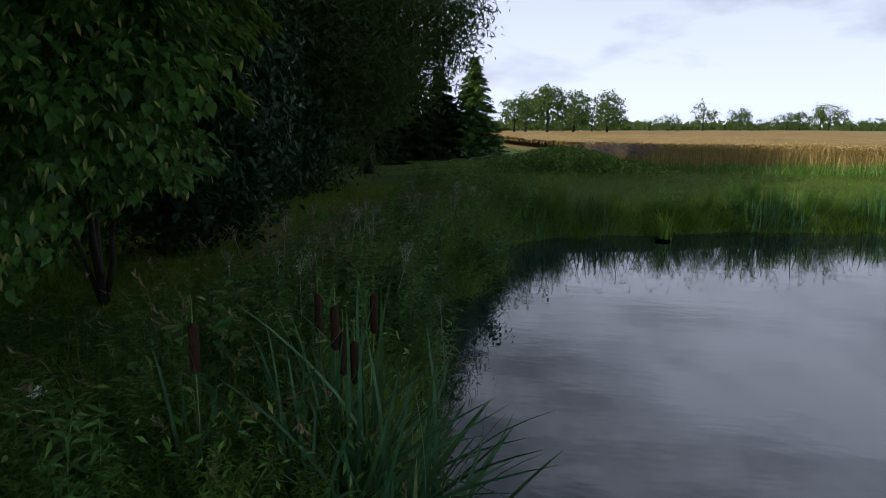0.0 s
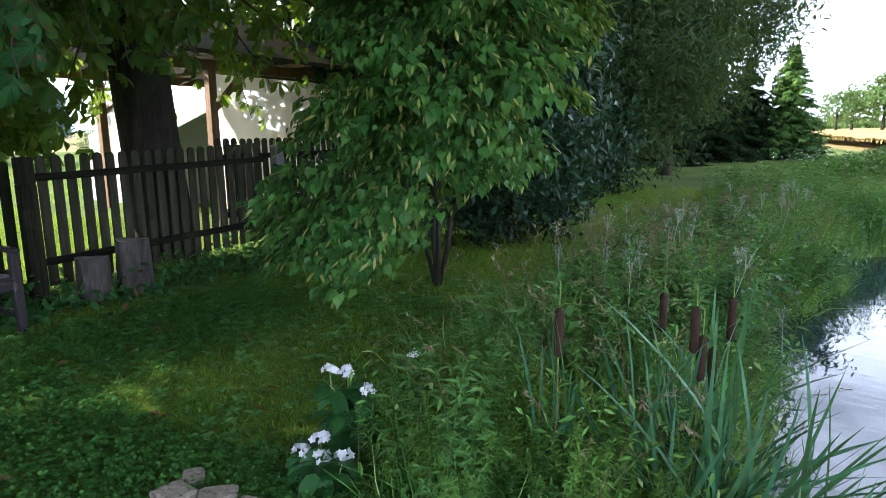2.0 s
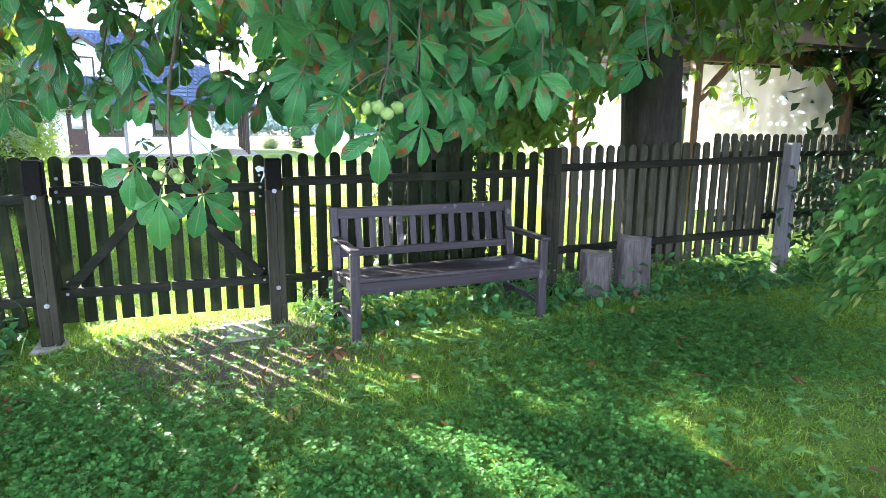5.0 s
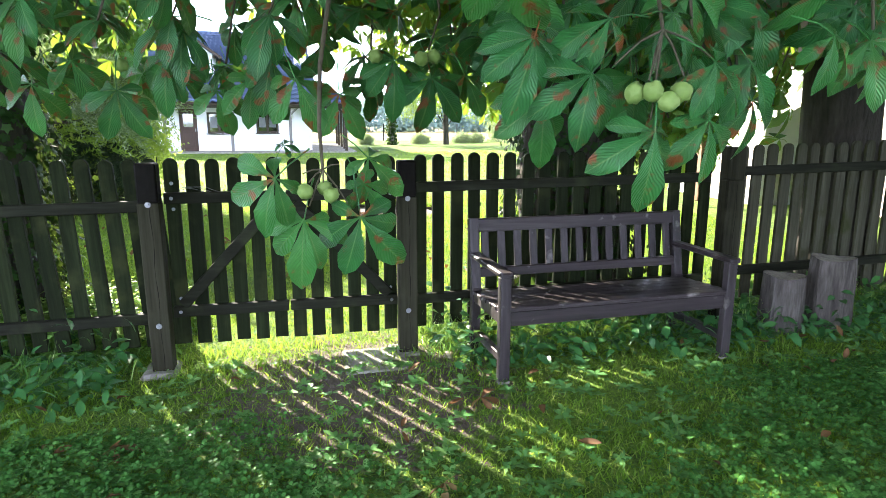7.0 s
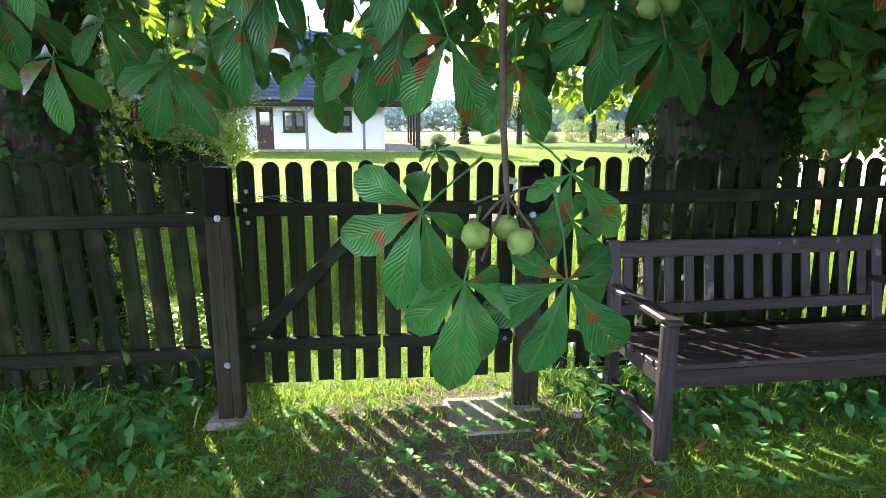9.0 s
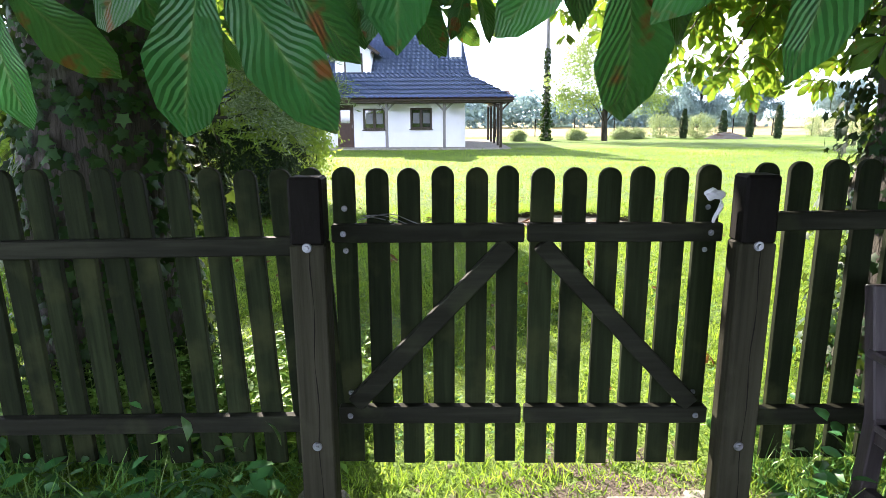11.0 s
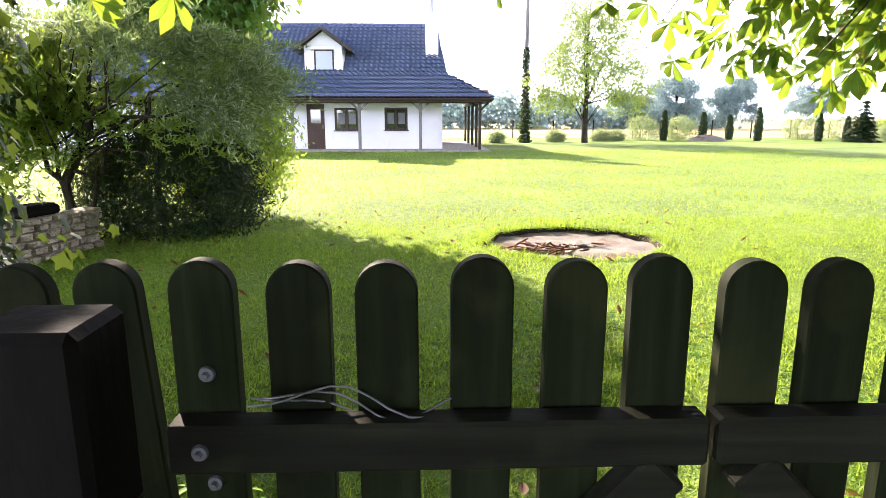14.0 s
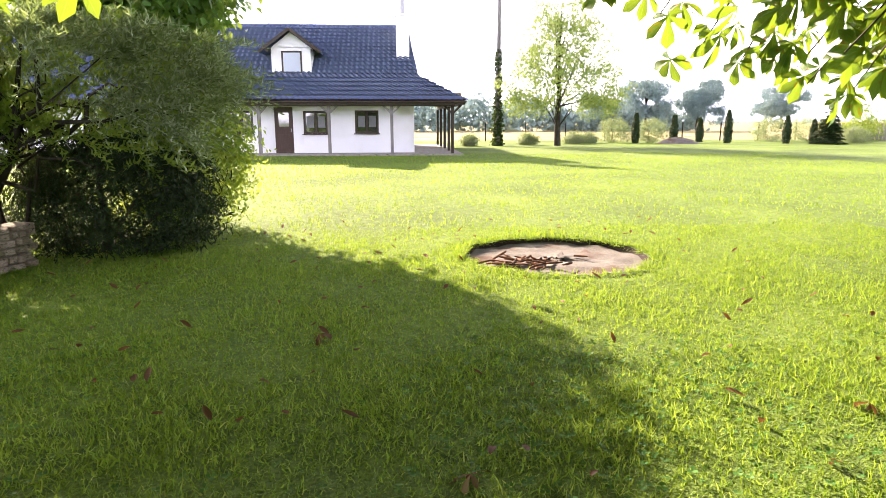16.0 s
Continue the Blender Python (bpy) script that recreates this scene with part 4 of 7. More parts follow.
    slope("roof", (ridge_x, 0, ridge_z), (0, 1, 0), dn, lambda s: (yl - 0.6, 0.05 + (0.38 * s / s_h if s < s_h else 0.38 + 1.91 * (s - s_h) / (1 - s_h))), 19, "dark blue metal tile roof")
    slope("roof", (ridge_x, 0, ridge_z), (0, 1, 0), np.array([-(ex - ridge_x), 0, ez - ridge_z]), lambda s: (yl - 0.6, 0.05 + (0.38 * s / s_h if s < s_h else 0.38 + 1.91 * (s - s_h) / (1 - s_h))), 19)
    slope("roof", (0, 0.43, 3.32), (1, 0, 0), np.array([0, 1.91, ez - 3.32]), lambda s: (-8.8 - 1.6 * s, -0.4 + 1.6 * s), 6)
    rc = bmesh.new()
    beam_bm((ridge_x, yl - 0.6, ridge_z + 0.05), (ridge_x, 0.05, ridge_z + 0.05), 0.16, 0.1, 0.03, rc)
    part("ridge_cap", rc, ROOF, h)
    fb = bmesh.new()
    beam_bm((ex, yl - 0.6, ez - 0.09), (ex, 2.34, ez - 0.09), 0.04, 0.16, 0, fb)
    beam_bm((ex, 2.34, ez - 0.09), (-10.4, 2.34, ez - 0.09), 0.04, 0.16, 0, fb)
    part("fascia", fb, TRIM, h, "dark fascia board")
    gt = bmesh.new()
    beam_bm((ex + 0.07, yl - 0.6, ez - 0.05), (ex + 0.07, 2.42, ez - 0.05), 0.11, 0.09, 0.03, gt)
    part("gutter", gt, TRIM, h)
    # soffit, timber posts and braces
    sf = bmesh.new()
    vs = [sf.verts.new(p) for p in ((ex - 0.03, yl - 0.6, ez - 0.12), (ex - 0.03, 2.3, ez - 0.12), (-0.02, 2.3, 2.66), (-0.02, yl - 0.6, 2.66))]
    sf.faces.new(vs)
    sf.faces.new([sf.verts.new(p) for p in ((-0.4, 2.3, ez - 0.12), (-10.2, 2.3, ez - 0.12), (-10.2, yr + 0.02, 2.66), (-0.4, yr + 0.02, 2.66))])
    part("soffit", sf, SHELTER_WOOD, h, "brown boarded eaves")
    posts = [(0.9, y) for y in (-15.8, -12.6, -9.55, -6.44, -3.49, -0.80, 1.84)] + [(-1.6, 1.9), (-4.1, 1.9), (-6.8, 1.9), (-9.4, 1.9)]
    for x, y in posts:
        pm = GREYPOST if x > 0 and y < 1.5 else TRIM
        po = part("porch_post", box_bm((0.13, 0.13, 2.1), (x, y, 1.05), 0.01), pm, h, "square timber porch post")
        for s in (-1, 1):
            if x > 0:
                part("brace", beam_bm((x, y, 1.72), (x, y + s * 0.42, 2.14), 0.09, 0.09, 0.008), pm, po)
    part("wall_plate", beam_bm((0.9, yl, 2.12), (0.9, 1.9, 2.12), 0.13, 0.13, 0.01), TRIM, h)
    part("wall_plate", beam_bm((0.9, 1.9, 2.122), (-9.4, 1.9, 2.122), 0.13, 0.13, 0.01), TRIM, h)
    # dormer
    dm = part("dormer", box_bm((3.2, 1.72, 1.20), (-2.2, -5.2, 4.03)), PLASTER, h, "small gabled dormer with one window")
    ga = bmesh.new()
    f = ga.faces.new([ga.verts.new(p) for p in ((-0.6, -6.06, 4.6), (-0.6, -4.34, 4.6), (-0.6, -5.2, 5.25))])
    g = bmesh.ops.extrude_face_region(ga, geom=[f])["geom"]
    bmesh.ops.translate(ga, vec=(-2.6, 0, 0), verts=[v for v in g if isinstance(v, bmesh.types.BMVert)])
    bmesh.ops.recalc_face_normals(ga, faces=ga.faces)
    part("gable", ga, PLASTER, dm)
    for s in (-1, 1):
        rb = bmesh.new()
        p = [(-0.25, -5.2, 5.42), (-0.25, -5.2 + s * 1.32, 4.46), (-3.4, -5.2 + s * 1.32, 4.46), (-4.3, -5.2, 5.42)]
        f = rb.faces.new([rb.verts.new(v) for v in p])
        g = bmesh.ops.extrude_face_region(rb, geom=[f])["geom"]
        bmesh.ops.translate(rb, vec=(0, 0, -0.09), verts=[v for v in g if isinstance(v, bmesh.types.BMVert)])
        bmesh.ops.recalc_face_normals(rb, faces=rb.faces)
        part("dormer_roof", rb, ROOF, dm, "dark roof of the dormer")
        part("barge_board", beam_bm((-0.23, -5.2, 5.34), (-0.23, -5.2 + s * 1.33, 4.38), 0.05, 0.13, 0.005), TRIM, dm)
        part("bracket", box_bm((0.4, 0.09, 0.12), (-0.42, -5.2 + s * 0.98, 4.46), 0.01), TRIM, dm)
    dw = part("window", box_bm((0.03, 0.80, 0.86), (-0.593, -5.17, 3.98)), SKYPANE, dm, "dormer window, its pale blue-grey pane painted as reflected sky")
    fb = bmesh.new()
    for yy, sy, zz, sz in ((-5.58, 0.07, 3.98, 0.94), (-4.76, 0.07, 3.98, 0.94), (-5.17, 0.89, 3.54, 0.07), (-5.17, 0.89, 4.42, 0.07)):
        box_bm((0.06, sy, sz), (-0.58 - 0.004 * (sz > sy), yy, zz), 0, fb)
    part("frame", fb, TRIM, dw)
    # chimneys
    c1 = part("chimney", box_bm((0.62, 0.60, 2.9), (-2.1, -0.24, 4.75), 0.01), PLASTER, h, "white plastered chimney")
    part("cap", box_bm((0.70, 0.68, 0.10), (-2.1, -0.24, 6.22), 0.01), PLASTER, c1)
    bm = bmesh.new()
    bmesh.ops.create_cone(bm, cap_ends=True, segments=12, radius1=0.11, radius2=0.11, depth=1.0, matrix=pose(-2.1, -0.24, 6.7))
    part("flue", bm, ZINC, c1, "metal flue pipe")
    c2 = part("chimney", box_bm((0.7, 1.25, 1.9), (-5.6, -6.4, 5.6), 0.01), PLASTER, h, "broad white chimney behind the ridge")
    return h


house()

# ---- fire pit ----
pit = tagged(thing("fire_pit", (PIT[0], PIT[1], 0)), "shallow round fire pit of bare ash-grey soil", "fire pit")
n = 48
a = np.arange(n) / n * 2 * np.pi
rng = np.random.default_rng(3)
V = [np.stack([0.95 * rr * np.cos(a) * (1 + 0.03 * np.sin(3 * a)), 1.03 * rr * np.sin(a), -0.062 + 0.012 * rng.normal(size=n)], 1) for rr in np.linspace(0.1, 1.0, 9)]
V = np.concatenate(V + [np.array([(0, 0, -0.06)])])
F = np.array([(i * n + j, i * n + (j + 1) % n, (i + 1) * n + (j + 1) % n) for i in range(8) for j in range(n)] + [(i * n + j, (i + 1) * n + (j + 1) % n, (i + 1) * n + j) for i in range(8) for j in range(n)] + [(j, (j + 1) % n, 9 * n) for j in range(n)])
np_mesh("bare_soil", V, F, SOIL, pit, smooth=True)
# cut turf all round: a dark upright face of soil under a lip of grass
lob = 1 + 0.03 * np.sin(3 * a) + 0.02 * np.sin(11 * a) + 0.015 * rng.normal(size=n)
ring = [np.stack([0.95 * rr * lob * np.cos(a), 1.03 * rr * lob * np.sin(a), zz + 0.004 * rng.normal(size=n)], 1) for rr, zz in ((0.985, -0.115), (1.0, -0.03), (1.005, 0.004), (1.05, 0.008), (1.12, 0.003), (1.20, -0.03))]
F = np.array([(i * n + j, i * n + (j + 1) % n, (i + 1) * n + (j + 1) % n, (i + 1) * n + j) for i in range(2) for j in range(n)])
np_mesh("cut_edge", np.concatenate(ring[:3]), F, BANKSOIL, pit, "dark cut soil edge")
F = np.array([(i * n + j, i * n + (j + 1) % n, (i + 1) * n + (j + 1) % n, (i + 1) * n + j) for i in range(3) for j in range(n)])
np_mesh("turf_lip", np.concatenate(ring[2:]), F, GROUND, pit, "lip of turf round the pit", smooth=True)
nb = 1500
a9 = RNG.uniform(0, 6.28, nb)
r9 = 1.0 + 0.10 * RNG.uniform(0, 1, nb) ** 1.5 + 0.03 * np.sin(11 * a9)
P = np.stack([0.95 * r9 * np.cos(a9), 1.03 * r9 * np.sin(a9), np.full(nb, -0.015)], 1)
nm = np.stack([-np.cos(a9) * 0.9, -np.sin(a9) * 0.9, np.full(nb, 0.7)], 1) + RNG.normal(0, 0.35, (nb, 3))
scatter("grass_fringe", grass_blade(0.085, 0.009, 0.6, 2), P, frames_of(nm, RNG.uniform(0, 6.28, nb)), RNG.uniform(0.6, 1.4, nb), GRASS, pit, "tufts of grass hanging over the rim")["kind"] = "stuff"
for i in range(46):
    a1, ln = rng.uniform(0, 6.28), rng.uniform(0.1, 0.3)
    p = np.array([rng.normal(0.25, 0.13), rng.normal(-0.35, 0.2), -0.045 + rng.uniform(0, 0.05)])
    d = np.array([math.cos(a1) * ln, math.sin(a1) * ln, rng.normal(0, 0.03)])
    V, F, U = tube([p - d / 2, p, p + d / 2], [0.012, 0.014, 0.008], 5)
    np_mesh("charred_stick", V, F, ASH, pit)

# ---- stone wall of a raised bed ----
sw = tagged(thing("stone_wall", (-11.9, -4.9, 0)), "low dry-stone wall of pale field stones", "wall")
rs = random.Random(9)
line = [Vector((-0.75, 0.42, 0)), Vector((0.1, 0.22, 0)), Vector((0.9, -0.12, 0)), Vector((1.9, -0.75, 0))]
def on_line(s):
    for p, q2 in zip(line, line[1:]):
        d = (q2 - p).length
        if s <= d:
            return p + (q2 - p) * (s / d), math.degrees(math.atan2(q2.y - p.y, q2.x - p.x))
        s -= d
    return line[-1], 0
stone_meshes = []
for i in range(6):
    bm = box_bm((1, 1, 1), (0, 0, 0), 0.14)
    for v in bm.verts:
        v.co *= 1 + 0.16 * noise.noise(v.co * 2 + Vector((i * 7, 0, 0)))
    me = bpy.data.meshes.new("stone")
    bm.to_mesh(me)
    bm.free()
    me.materials.append(STONE)
    stone_meshes.append(me)
total = sum((q2 - p).length for p, q2 in zip(line, line[1:]))
z = 0.0
for course in range(6):
    hh = (0.075, 0.09, 0.07, 0.085, 0.07, 0.06)[course]
    s = -rs.uniform(0, 0.1)
    while s < total:
        w2 = rs.uniform(0.09, 0.24)
        p, yaw = on_line(max(0, s + w2 / 2))
        ob = new("stone", rs.choice(stone_meshes))
        ob.parent = sw
        ob.matrix_basis = pose(p.x, p.y, z + hh / 2, rs.uniform(-3, 3), rs.uniform(-3, 3), yaw + rs.uniform(-4, 4)) @ Matrix.Diagonal((w2 * 0.97, 0.24 + rs.uniform(-0.03, 0.03), hh * 0.97, 1))
        s += w2
    z += hh
tr = bmesh.new()
box_bm((0.5, 0.28, 0.10), (0, 0, 0.05), 0.03, tr)
box_bm((0.42, 0.20, 0.02), (0, 0, 0.105), 0.005, tr)
tagged(part("planter_trough", tr, POST_TOP), "dark empty trough lying on the stone wall", "trough").matrix_world = pose(-12.0, -4.72, 0.455, 0, 0, -15)

# ---- shelter with clear plastic walls, behind the fence ----
def shelter():
    s0 = tagged(thing("garden_shelter", (-10.6, 8.25, 0.1)), "timber garden shelter closed with clear plastic sheets", "shelter")
    for x, y in ((1.6, -1.58), (1.6, 1.58), (-1.6, -1.58), (-1.6, 1.58)):
        po = part("post", box_bm((0.14, 0.14, 2.35), (x, y, 1.17), 0.01), SHELTER_WOOD, s0)
        for s in (-1, 1):
            if abs(y + s * 0.6) < 1.6:
                part("brace", beam_bm((x, y, 1.7), (x, y + s * 0.6, 2.3), 0.09, 0.09, 0.01), SHELTER_WOOD, po)
    for x in (1.6, -1.6):
        part("beam", beam_bm((x, -2.4, 2.42), (x, 2.4, 2.42), 0.14, 0.16, 0.01), SHELTER_WOOD, s0)
    for y in (-1.6, 0.0, 1.6):
        part("rafter", beam_bm((-2.2, y, 2.53), (2.2, y, 2.53), 0.08, 0.07, 0.01), SHELTER_WOOD, s0)
    rf2 = bmesh.new()
    for s in (-1, 1):
        beam_bm((s * 2.5, 0, 2.5), (0, 0, 3.6), 5.4, 0.06, 0, rf2)
    part("roof", rf2, TRIM, s0, "dark boarded roof")
    for x, y0, y1 in ((1.55, -1.55, 1.55), (-1.55, -1.55, 1.55)):
        n = 40
        t = np.linspace(0, 1, n)
        V = np.concatenate([np.stack([x + 0.03 * np.sin(t * 60) * k, y0 + (y1 - y0) * t, np.full(n, z)], 1) for z, k in ((0.15, 1.0), (1.2, 0.7), (2.3, 0.2))])
        F = np.array([(r * n + i, r * n + i + 1, (r + 1) * n + i + 1, (r + 1) * n + i) for r in range(2) for i in range(n - 1)])
        np_mesh("plastic_sheet", V, F, PLASTIC, s0, "hanging clear plastic sheet")
    return s0


shelter()
# white canvas tent beside it
tent = tagged(thing("canvas_tent", (-13.4, 9.2, 0)), "white canvas tent with sloping sides", "tent")
tb = bmesh.new()
prof = [(-1.5, 0), (1.5, 0), (1.45, 1.45), (0, 2.1), (-1.45, 1.45)]
f = tb.faces.new([tb.verts.new((-1.4, y, z)) for y, z in prof])
g = bmesh.ops.extrude_face_region(tb, geom=[f])["geom"]
bmesh.ops.translate(tb, vec=(2.8, 0, 0), verts=[v for v in g if isinstance(v, bmesh.types.BMVert)])
bmesh.ops.recalc_face_normals(tb, faces=tb.faces)
part("canvas", tb, TARP, tent)

# ---- trees ----
def sunny(P, at=(0, 0, 0)):
    """False for leaves in the narrow gap through which the sun draws a bar on the lawn."""
    Q = P + np.array(at)
    k = Q[:, 2] / to_sun.z
    gx, gy = Q[:, 0] - to_sun.x * k, Q[:, 1] - to_sun.y * k
    along = np.array(BAR[1]) - np.array(BAR[0])
    length = np.linalg.norm(along)
    along = along / length
    u = (gx - BAR[0][0]) * along[0] + (gy - BAR[0][1]) * along[1]
    v = -(gx - BAR[0][0]) * along[1] + (gy - BAR[0][1]) * along[0]
    return ~((u > 0) & (u < length) & (np.abs(v) < 0.09 + 0.05 * np.sin(u * 7) + 0.03 * np.sin(u * 17)) & (Q[:, 2] > 1.3))


BAR = ((-5.3, 0.32), (-3.4, 1.33))
def clump_points(centres, radius, per, flat=0.8):
    c = np.repeat(centres, per, 0)
    g = RNG.normal(0, 1, c.shape) * np.array([1, 1, flat]) * np.repeat(np.broadcast_to(radius, len(centres)), per)[:, None]
    return c + g


def shell(centre, radii, n, inner=0.55, low=-1.0):
    """Places in the outer part of an ellipsoid."""
    out = []
    while len(out) < n:
        d = RNG.normal(0, 1, 3)
        d /= np.linalg.norm(d)
        if d[2] < low:
            continue
        out.append(np.array(centre) + d * np.array(radii) * RNG.uniform(inner ** 3, 1) ** (1 / 3))
    return np.array(out)


def leaf_frames(P, centre, droop=0.3, jitter=0.6):
    """Leaves face outward and up."""
    nm = P - np.array(centre)
    nm /= np.linalg.norm(nm, axis=1, keepdims=True) + 1e-6
    nm = nm * 0.7 + np.array([0, 0, 0.5]) + RNG.normal(0, jitter, P.shape)
    R = frames_of(nm, RNG.uniform(0, 2 * np.pi, len(P)))
    # turn each so that its tip points down rather than up
    up = R[:, 2, 0] > 0
    R[up, :, 0] *= -1
    R[up, :, 1] *= -1
    return R


def tree(name, label, base, height, trunk_r, clumps, per, spread, tmpl, mat, bark=None, lean=(0, 0), crown_at=None, crown_r=None, limbs=14, size=(0.8, 1.25), inner=0.5, low=-0.7, fork=0.35, category="tree", limb_r=0.32, lobes=None):
    base = np.array(base, float)
    t0 = tagged(thing(name, base), label, category)
    top = np.array([lean[0], lean[1], height * 0.9])
    pts = curve((0, 0, -0.1), top, 0, 8, 0.02 * height * 0.3)
    V, F, U = tube(pts, trunk_r * np.linspace(1.12, 0.12, 8), 10)
    np_mesh("trunk", V, F, bark or BARK, t0, smooth=True)
    if lobes:
        C = np.concatenate([shell(c, r, max(3, int(clumps * k)), inner, low) for c, r, k in lobes])
    else:
        C = shell(crown_at, crown_r, clumps, inner, low)
    lim = []
    for c in C[RNG.permutation(len(C))[:limbs]]:
        s = RNG.uniform(fork, 0.8)
        a = pts[min(7, int(s * 7))]
        lim.append(tube(curve(a, c, 0.06 * np.linalg.norm(c - a), 6, 0.03), np.linspace(trunk_r * limb_r, 0.006, 6), 5))
    tube_parts("limb", lim, bark or BARK, t0)
    P = clump_points(C, spread, per)
    P = P[sunny(P, base)]
    ob = scatter("crown", tmpl, P, leaf_frames(P, crown_at), RNG.uniform(*size, len(P)), mat, t0)
    ob["kind"] = "stuff"
    return t0


def bough(parent, ends, tmpls, per=7, spread=0.16, r0=0.02, mat=CHEST, one_mat=None, single=False, length=0.6, size=(0.85, 1.2)):
    """Boughs from start to end with leaves along the outer part."""
    tubes, P = [], []
    for a, b2 in ends:
        c = curve(a, b2, 0.25 * np.linalg.norm(np.array(b2) - np.array(a)), 9, 0.02)
        tubes.append(tube(c, np.linspace(r0, 0.004, 9), 5))
        for k in range(per):
            s = 1 - length * (k / per) ** 1.2
            i = min(7, int(s * 8))
            p = c[i] + (c[i + 1] - c[i]) * (s * 8 - i) + RNG.normal(0, spread, 3) * (0.35 + 0.65 * (k > 0)) * np.array([1, 1, 0.6])
            P.append(p)
    tube_parts("bough", tubes, TWIG, parent)
    P = np.array(P)
    P = P[[clear_of_walk(Vector(p) + Vector(parent.matrix_basis.translation)) for p in P]]
    P = P[sunny(P, parent.matrix_basis.translation)]
    # faces towards the open side, tips hanging
    nm = np.array([0.72, -0.1, 0.5]) + RNG.normal(0, 0.36, P.shape)
    nm /= np.linalg.norm(nm, axis=1, keepdims=True)
    tip = np.array([0.0, 0.0, -1.0]) + RNG.normal(0, 0.55, P.shape)
    tip -= nm * (tip * nm).sum(1, keepdims=True)
    tip /= np.linalg.norm(tip, axis=1, keepdims=True)
    R = np.stack([tip, np.cross(nm, tip), nm], 2)
    S = RNG.uniform(*size, len(P))
    pick = RNG.integers(0, len(tmpls), len(P))
    if single:
        for p, r, s, k in zip(P, R, S, pick):
            ob = new("leaf", tmpls[k])
            ob.parent = parent
            m4 = Matrix([[*r[0] * s, p[0]], [*r[1] * s, p[1]], [*r[2] * s, p[2]], [0, 0, 0, 1]])
            ob.matrix_basis = m4
    else:
        parts = [scatter_arrays(t, P[pick == k], R[pick == k], S[pick == k]) for k, t in enumerate(tmpls) if (pick == k).any()]
        V, F, U = merge(parts)
        np_mesh("leaves", V, F, mat, parent, uv=U)["kind"] = "stuff"
    return P


def ivy_trunk(label, base, r, h, n):
    t0 = tagged(thing("ivy_clad_trunk", base), label, "tree")
    V, F, U = tube(curve((0, 0, -0.1), (0.1, 0.05, h), 0, 9, 0.03), r * np.linspace(1.15, 0.55, 9), 14)
    np_mesh("trunk", V, F, BARK, t0, smooth=True)
    a, z = RNG.uniform(0, 2 * np.pi, n), RNG.uniform(0.0, h, n)
    rr = r * (1.15 - 0.55 * z / h) + RNG.gamma(2.0, 0.04, n) + 0.02
    P = np.stack([rr * np.cos(a), rr * np.sin(a), z], 1)
    nm = np.stack([np.cos(a), np.sin(a), np.full(n, 0.35)], 1) + RNG.normal(0, 0.35, (n, 3))
    R = frames_of(nm, RNG.uniform(0, 6.28, n))
    up = R[:, 2, 0] > 0
    R[up, :, 0] *= -1
    R[up, :, 1] *= -1
    scatter("ivy", ivy_leaf(0.062), P, R, RNG.uniform(0.6, 1.3, n), IVY, t0, "dark green ivy")["kind"] = "stuff"
    return t0


def template_mesh(tm, mat):
    ob = np_mesh("leaf", *tm[:2], mat, uv=tm[2], smooth=True)
    me = ob.data
    bpy.data.objects.remove(ob)
    return me


NEAR_LEAVES = [template_mesh(compound_leaf(i, 5 + i % 3, 8), CHEST_ONE) for i in range(5)]
MID_LEAVES = [compound_leaf(20 + i, 5 + i % 3, 4) for i in range(4)]
FAR_LEAVES = [compound_leaf(40 + i, 5, 2) for i in range(2)]

# horse chestnut whose ivy-clad trunk stands behind the bench
chest = tagged(thing("horse_chestnut", (0, 0, 0)), "horse chestnut with drooping boughs and browning leaves", "tree")
V, F, U = tube(curve((-7.35, 1.85, -0.1), (-7.1, 1.6, 9.0), 0, 9, 0.05), 0.30 * np.linspace(1.2, 0.4, 9), 14)
np_mesh("trunk", V, F, BARK, chest, smooth=True)
top = (-7.25, 1.75, 3.4)
near_ends = []
def near_bough(p):
    near_ends.append(((p[0] - 0.5, p[1] + 0.2, p[2] + 0.6), p))
for i, yy in enumerate(np.linspace(-2.2, 0.55, 17)):
    near_bough((-4.74 + 0.22 * math.sin(i * 2.4), yy, 1.72 + 0.06 * math.sin(i * 1.7 + 1)))
for i, yy in enumerate(np.linspace(0.35, 1.7, 9)):
    near_bough((-4.0 - 0.22 * math.sin(i * 2.1), yy, 1.70 + 0.07 * math.sin(i * 1.9)))
for p in ((-6.35, 2.15, 1.32), (-6.2, 1.95, 1.5), (-4.05, 1.0, 1.62), (-4.3, 1.2, 1.58), (-3.4, -0.85, 1.80), (-3.3, -0.62, 1.83), (-3.55, -1.1, 1.76), (-3.45, -0.05, 1.84), (-3.65, 0.2, 1.80), (-3.5, -1.4, 1.80)):
    near_bough(p)
PATH_EYES = [Vector(e) for _, e, _, _ in PATH]
def clear_of_walk(p, gap=0.30):
    """Leaves keep off the way that is walked, and off the open view over the gate."""
    q3 = Vector(p)
    for e0, e1 in zip(PATH_EYES, PATH_EYES[1:]):
        d = e1 - e0
        k = max(0.0, min(1.0, (q3 - e0).dot(d) / max(d.length_squared, 1e-9)))
        if (e0 + d * k - q3).length < gap:
            return False
    return True


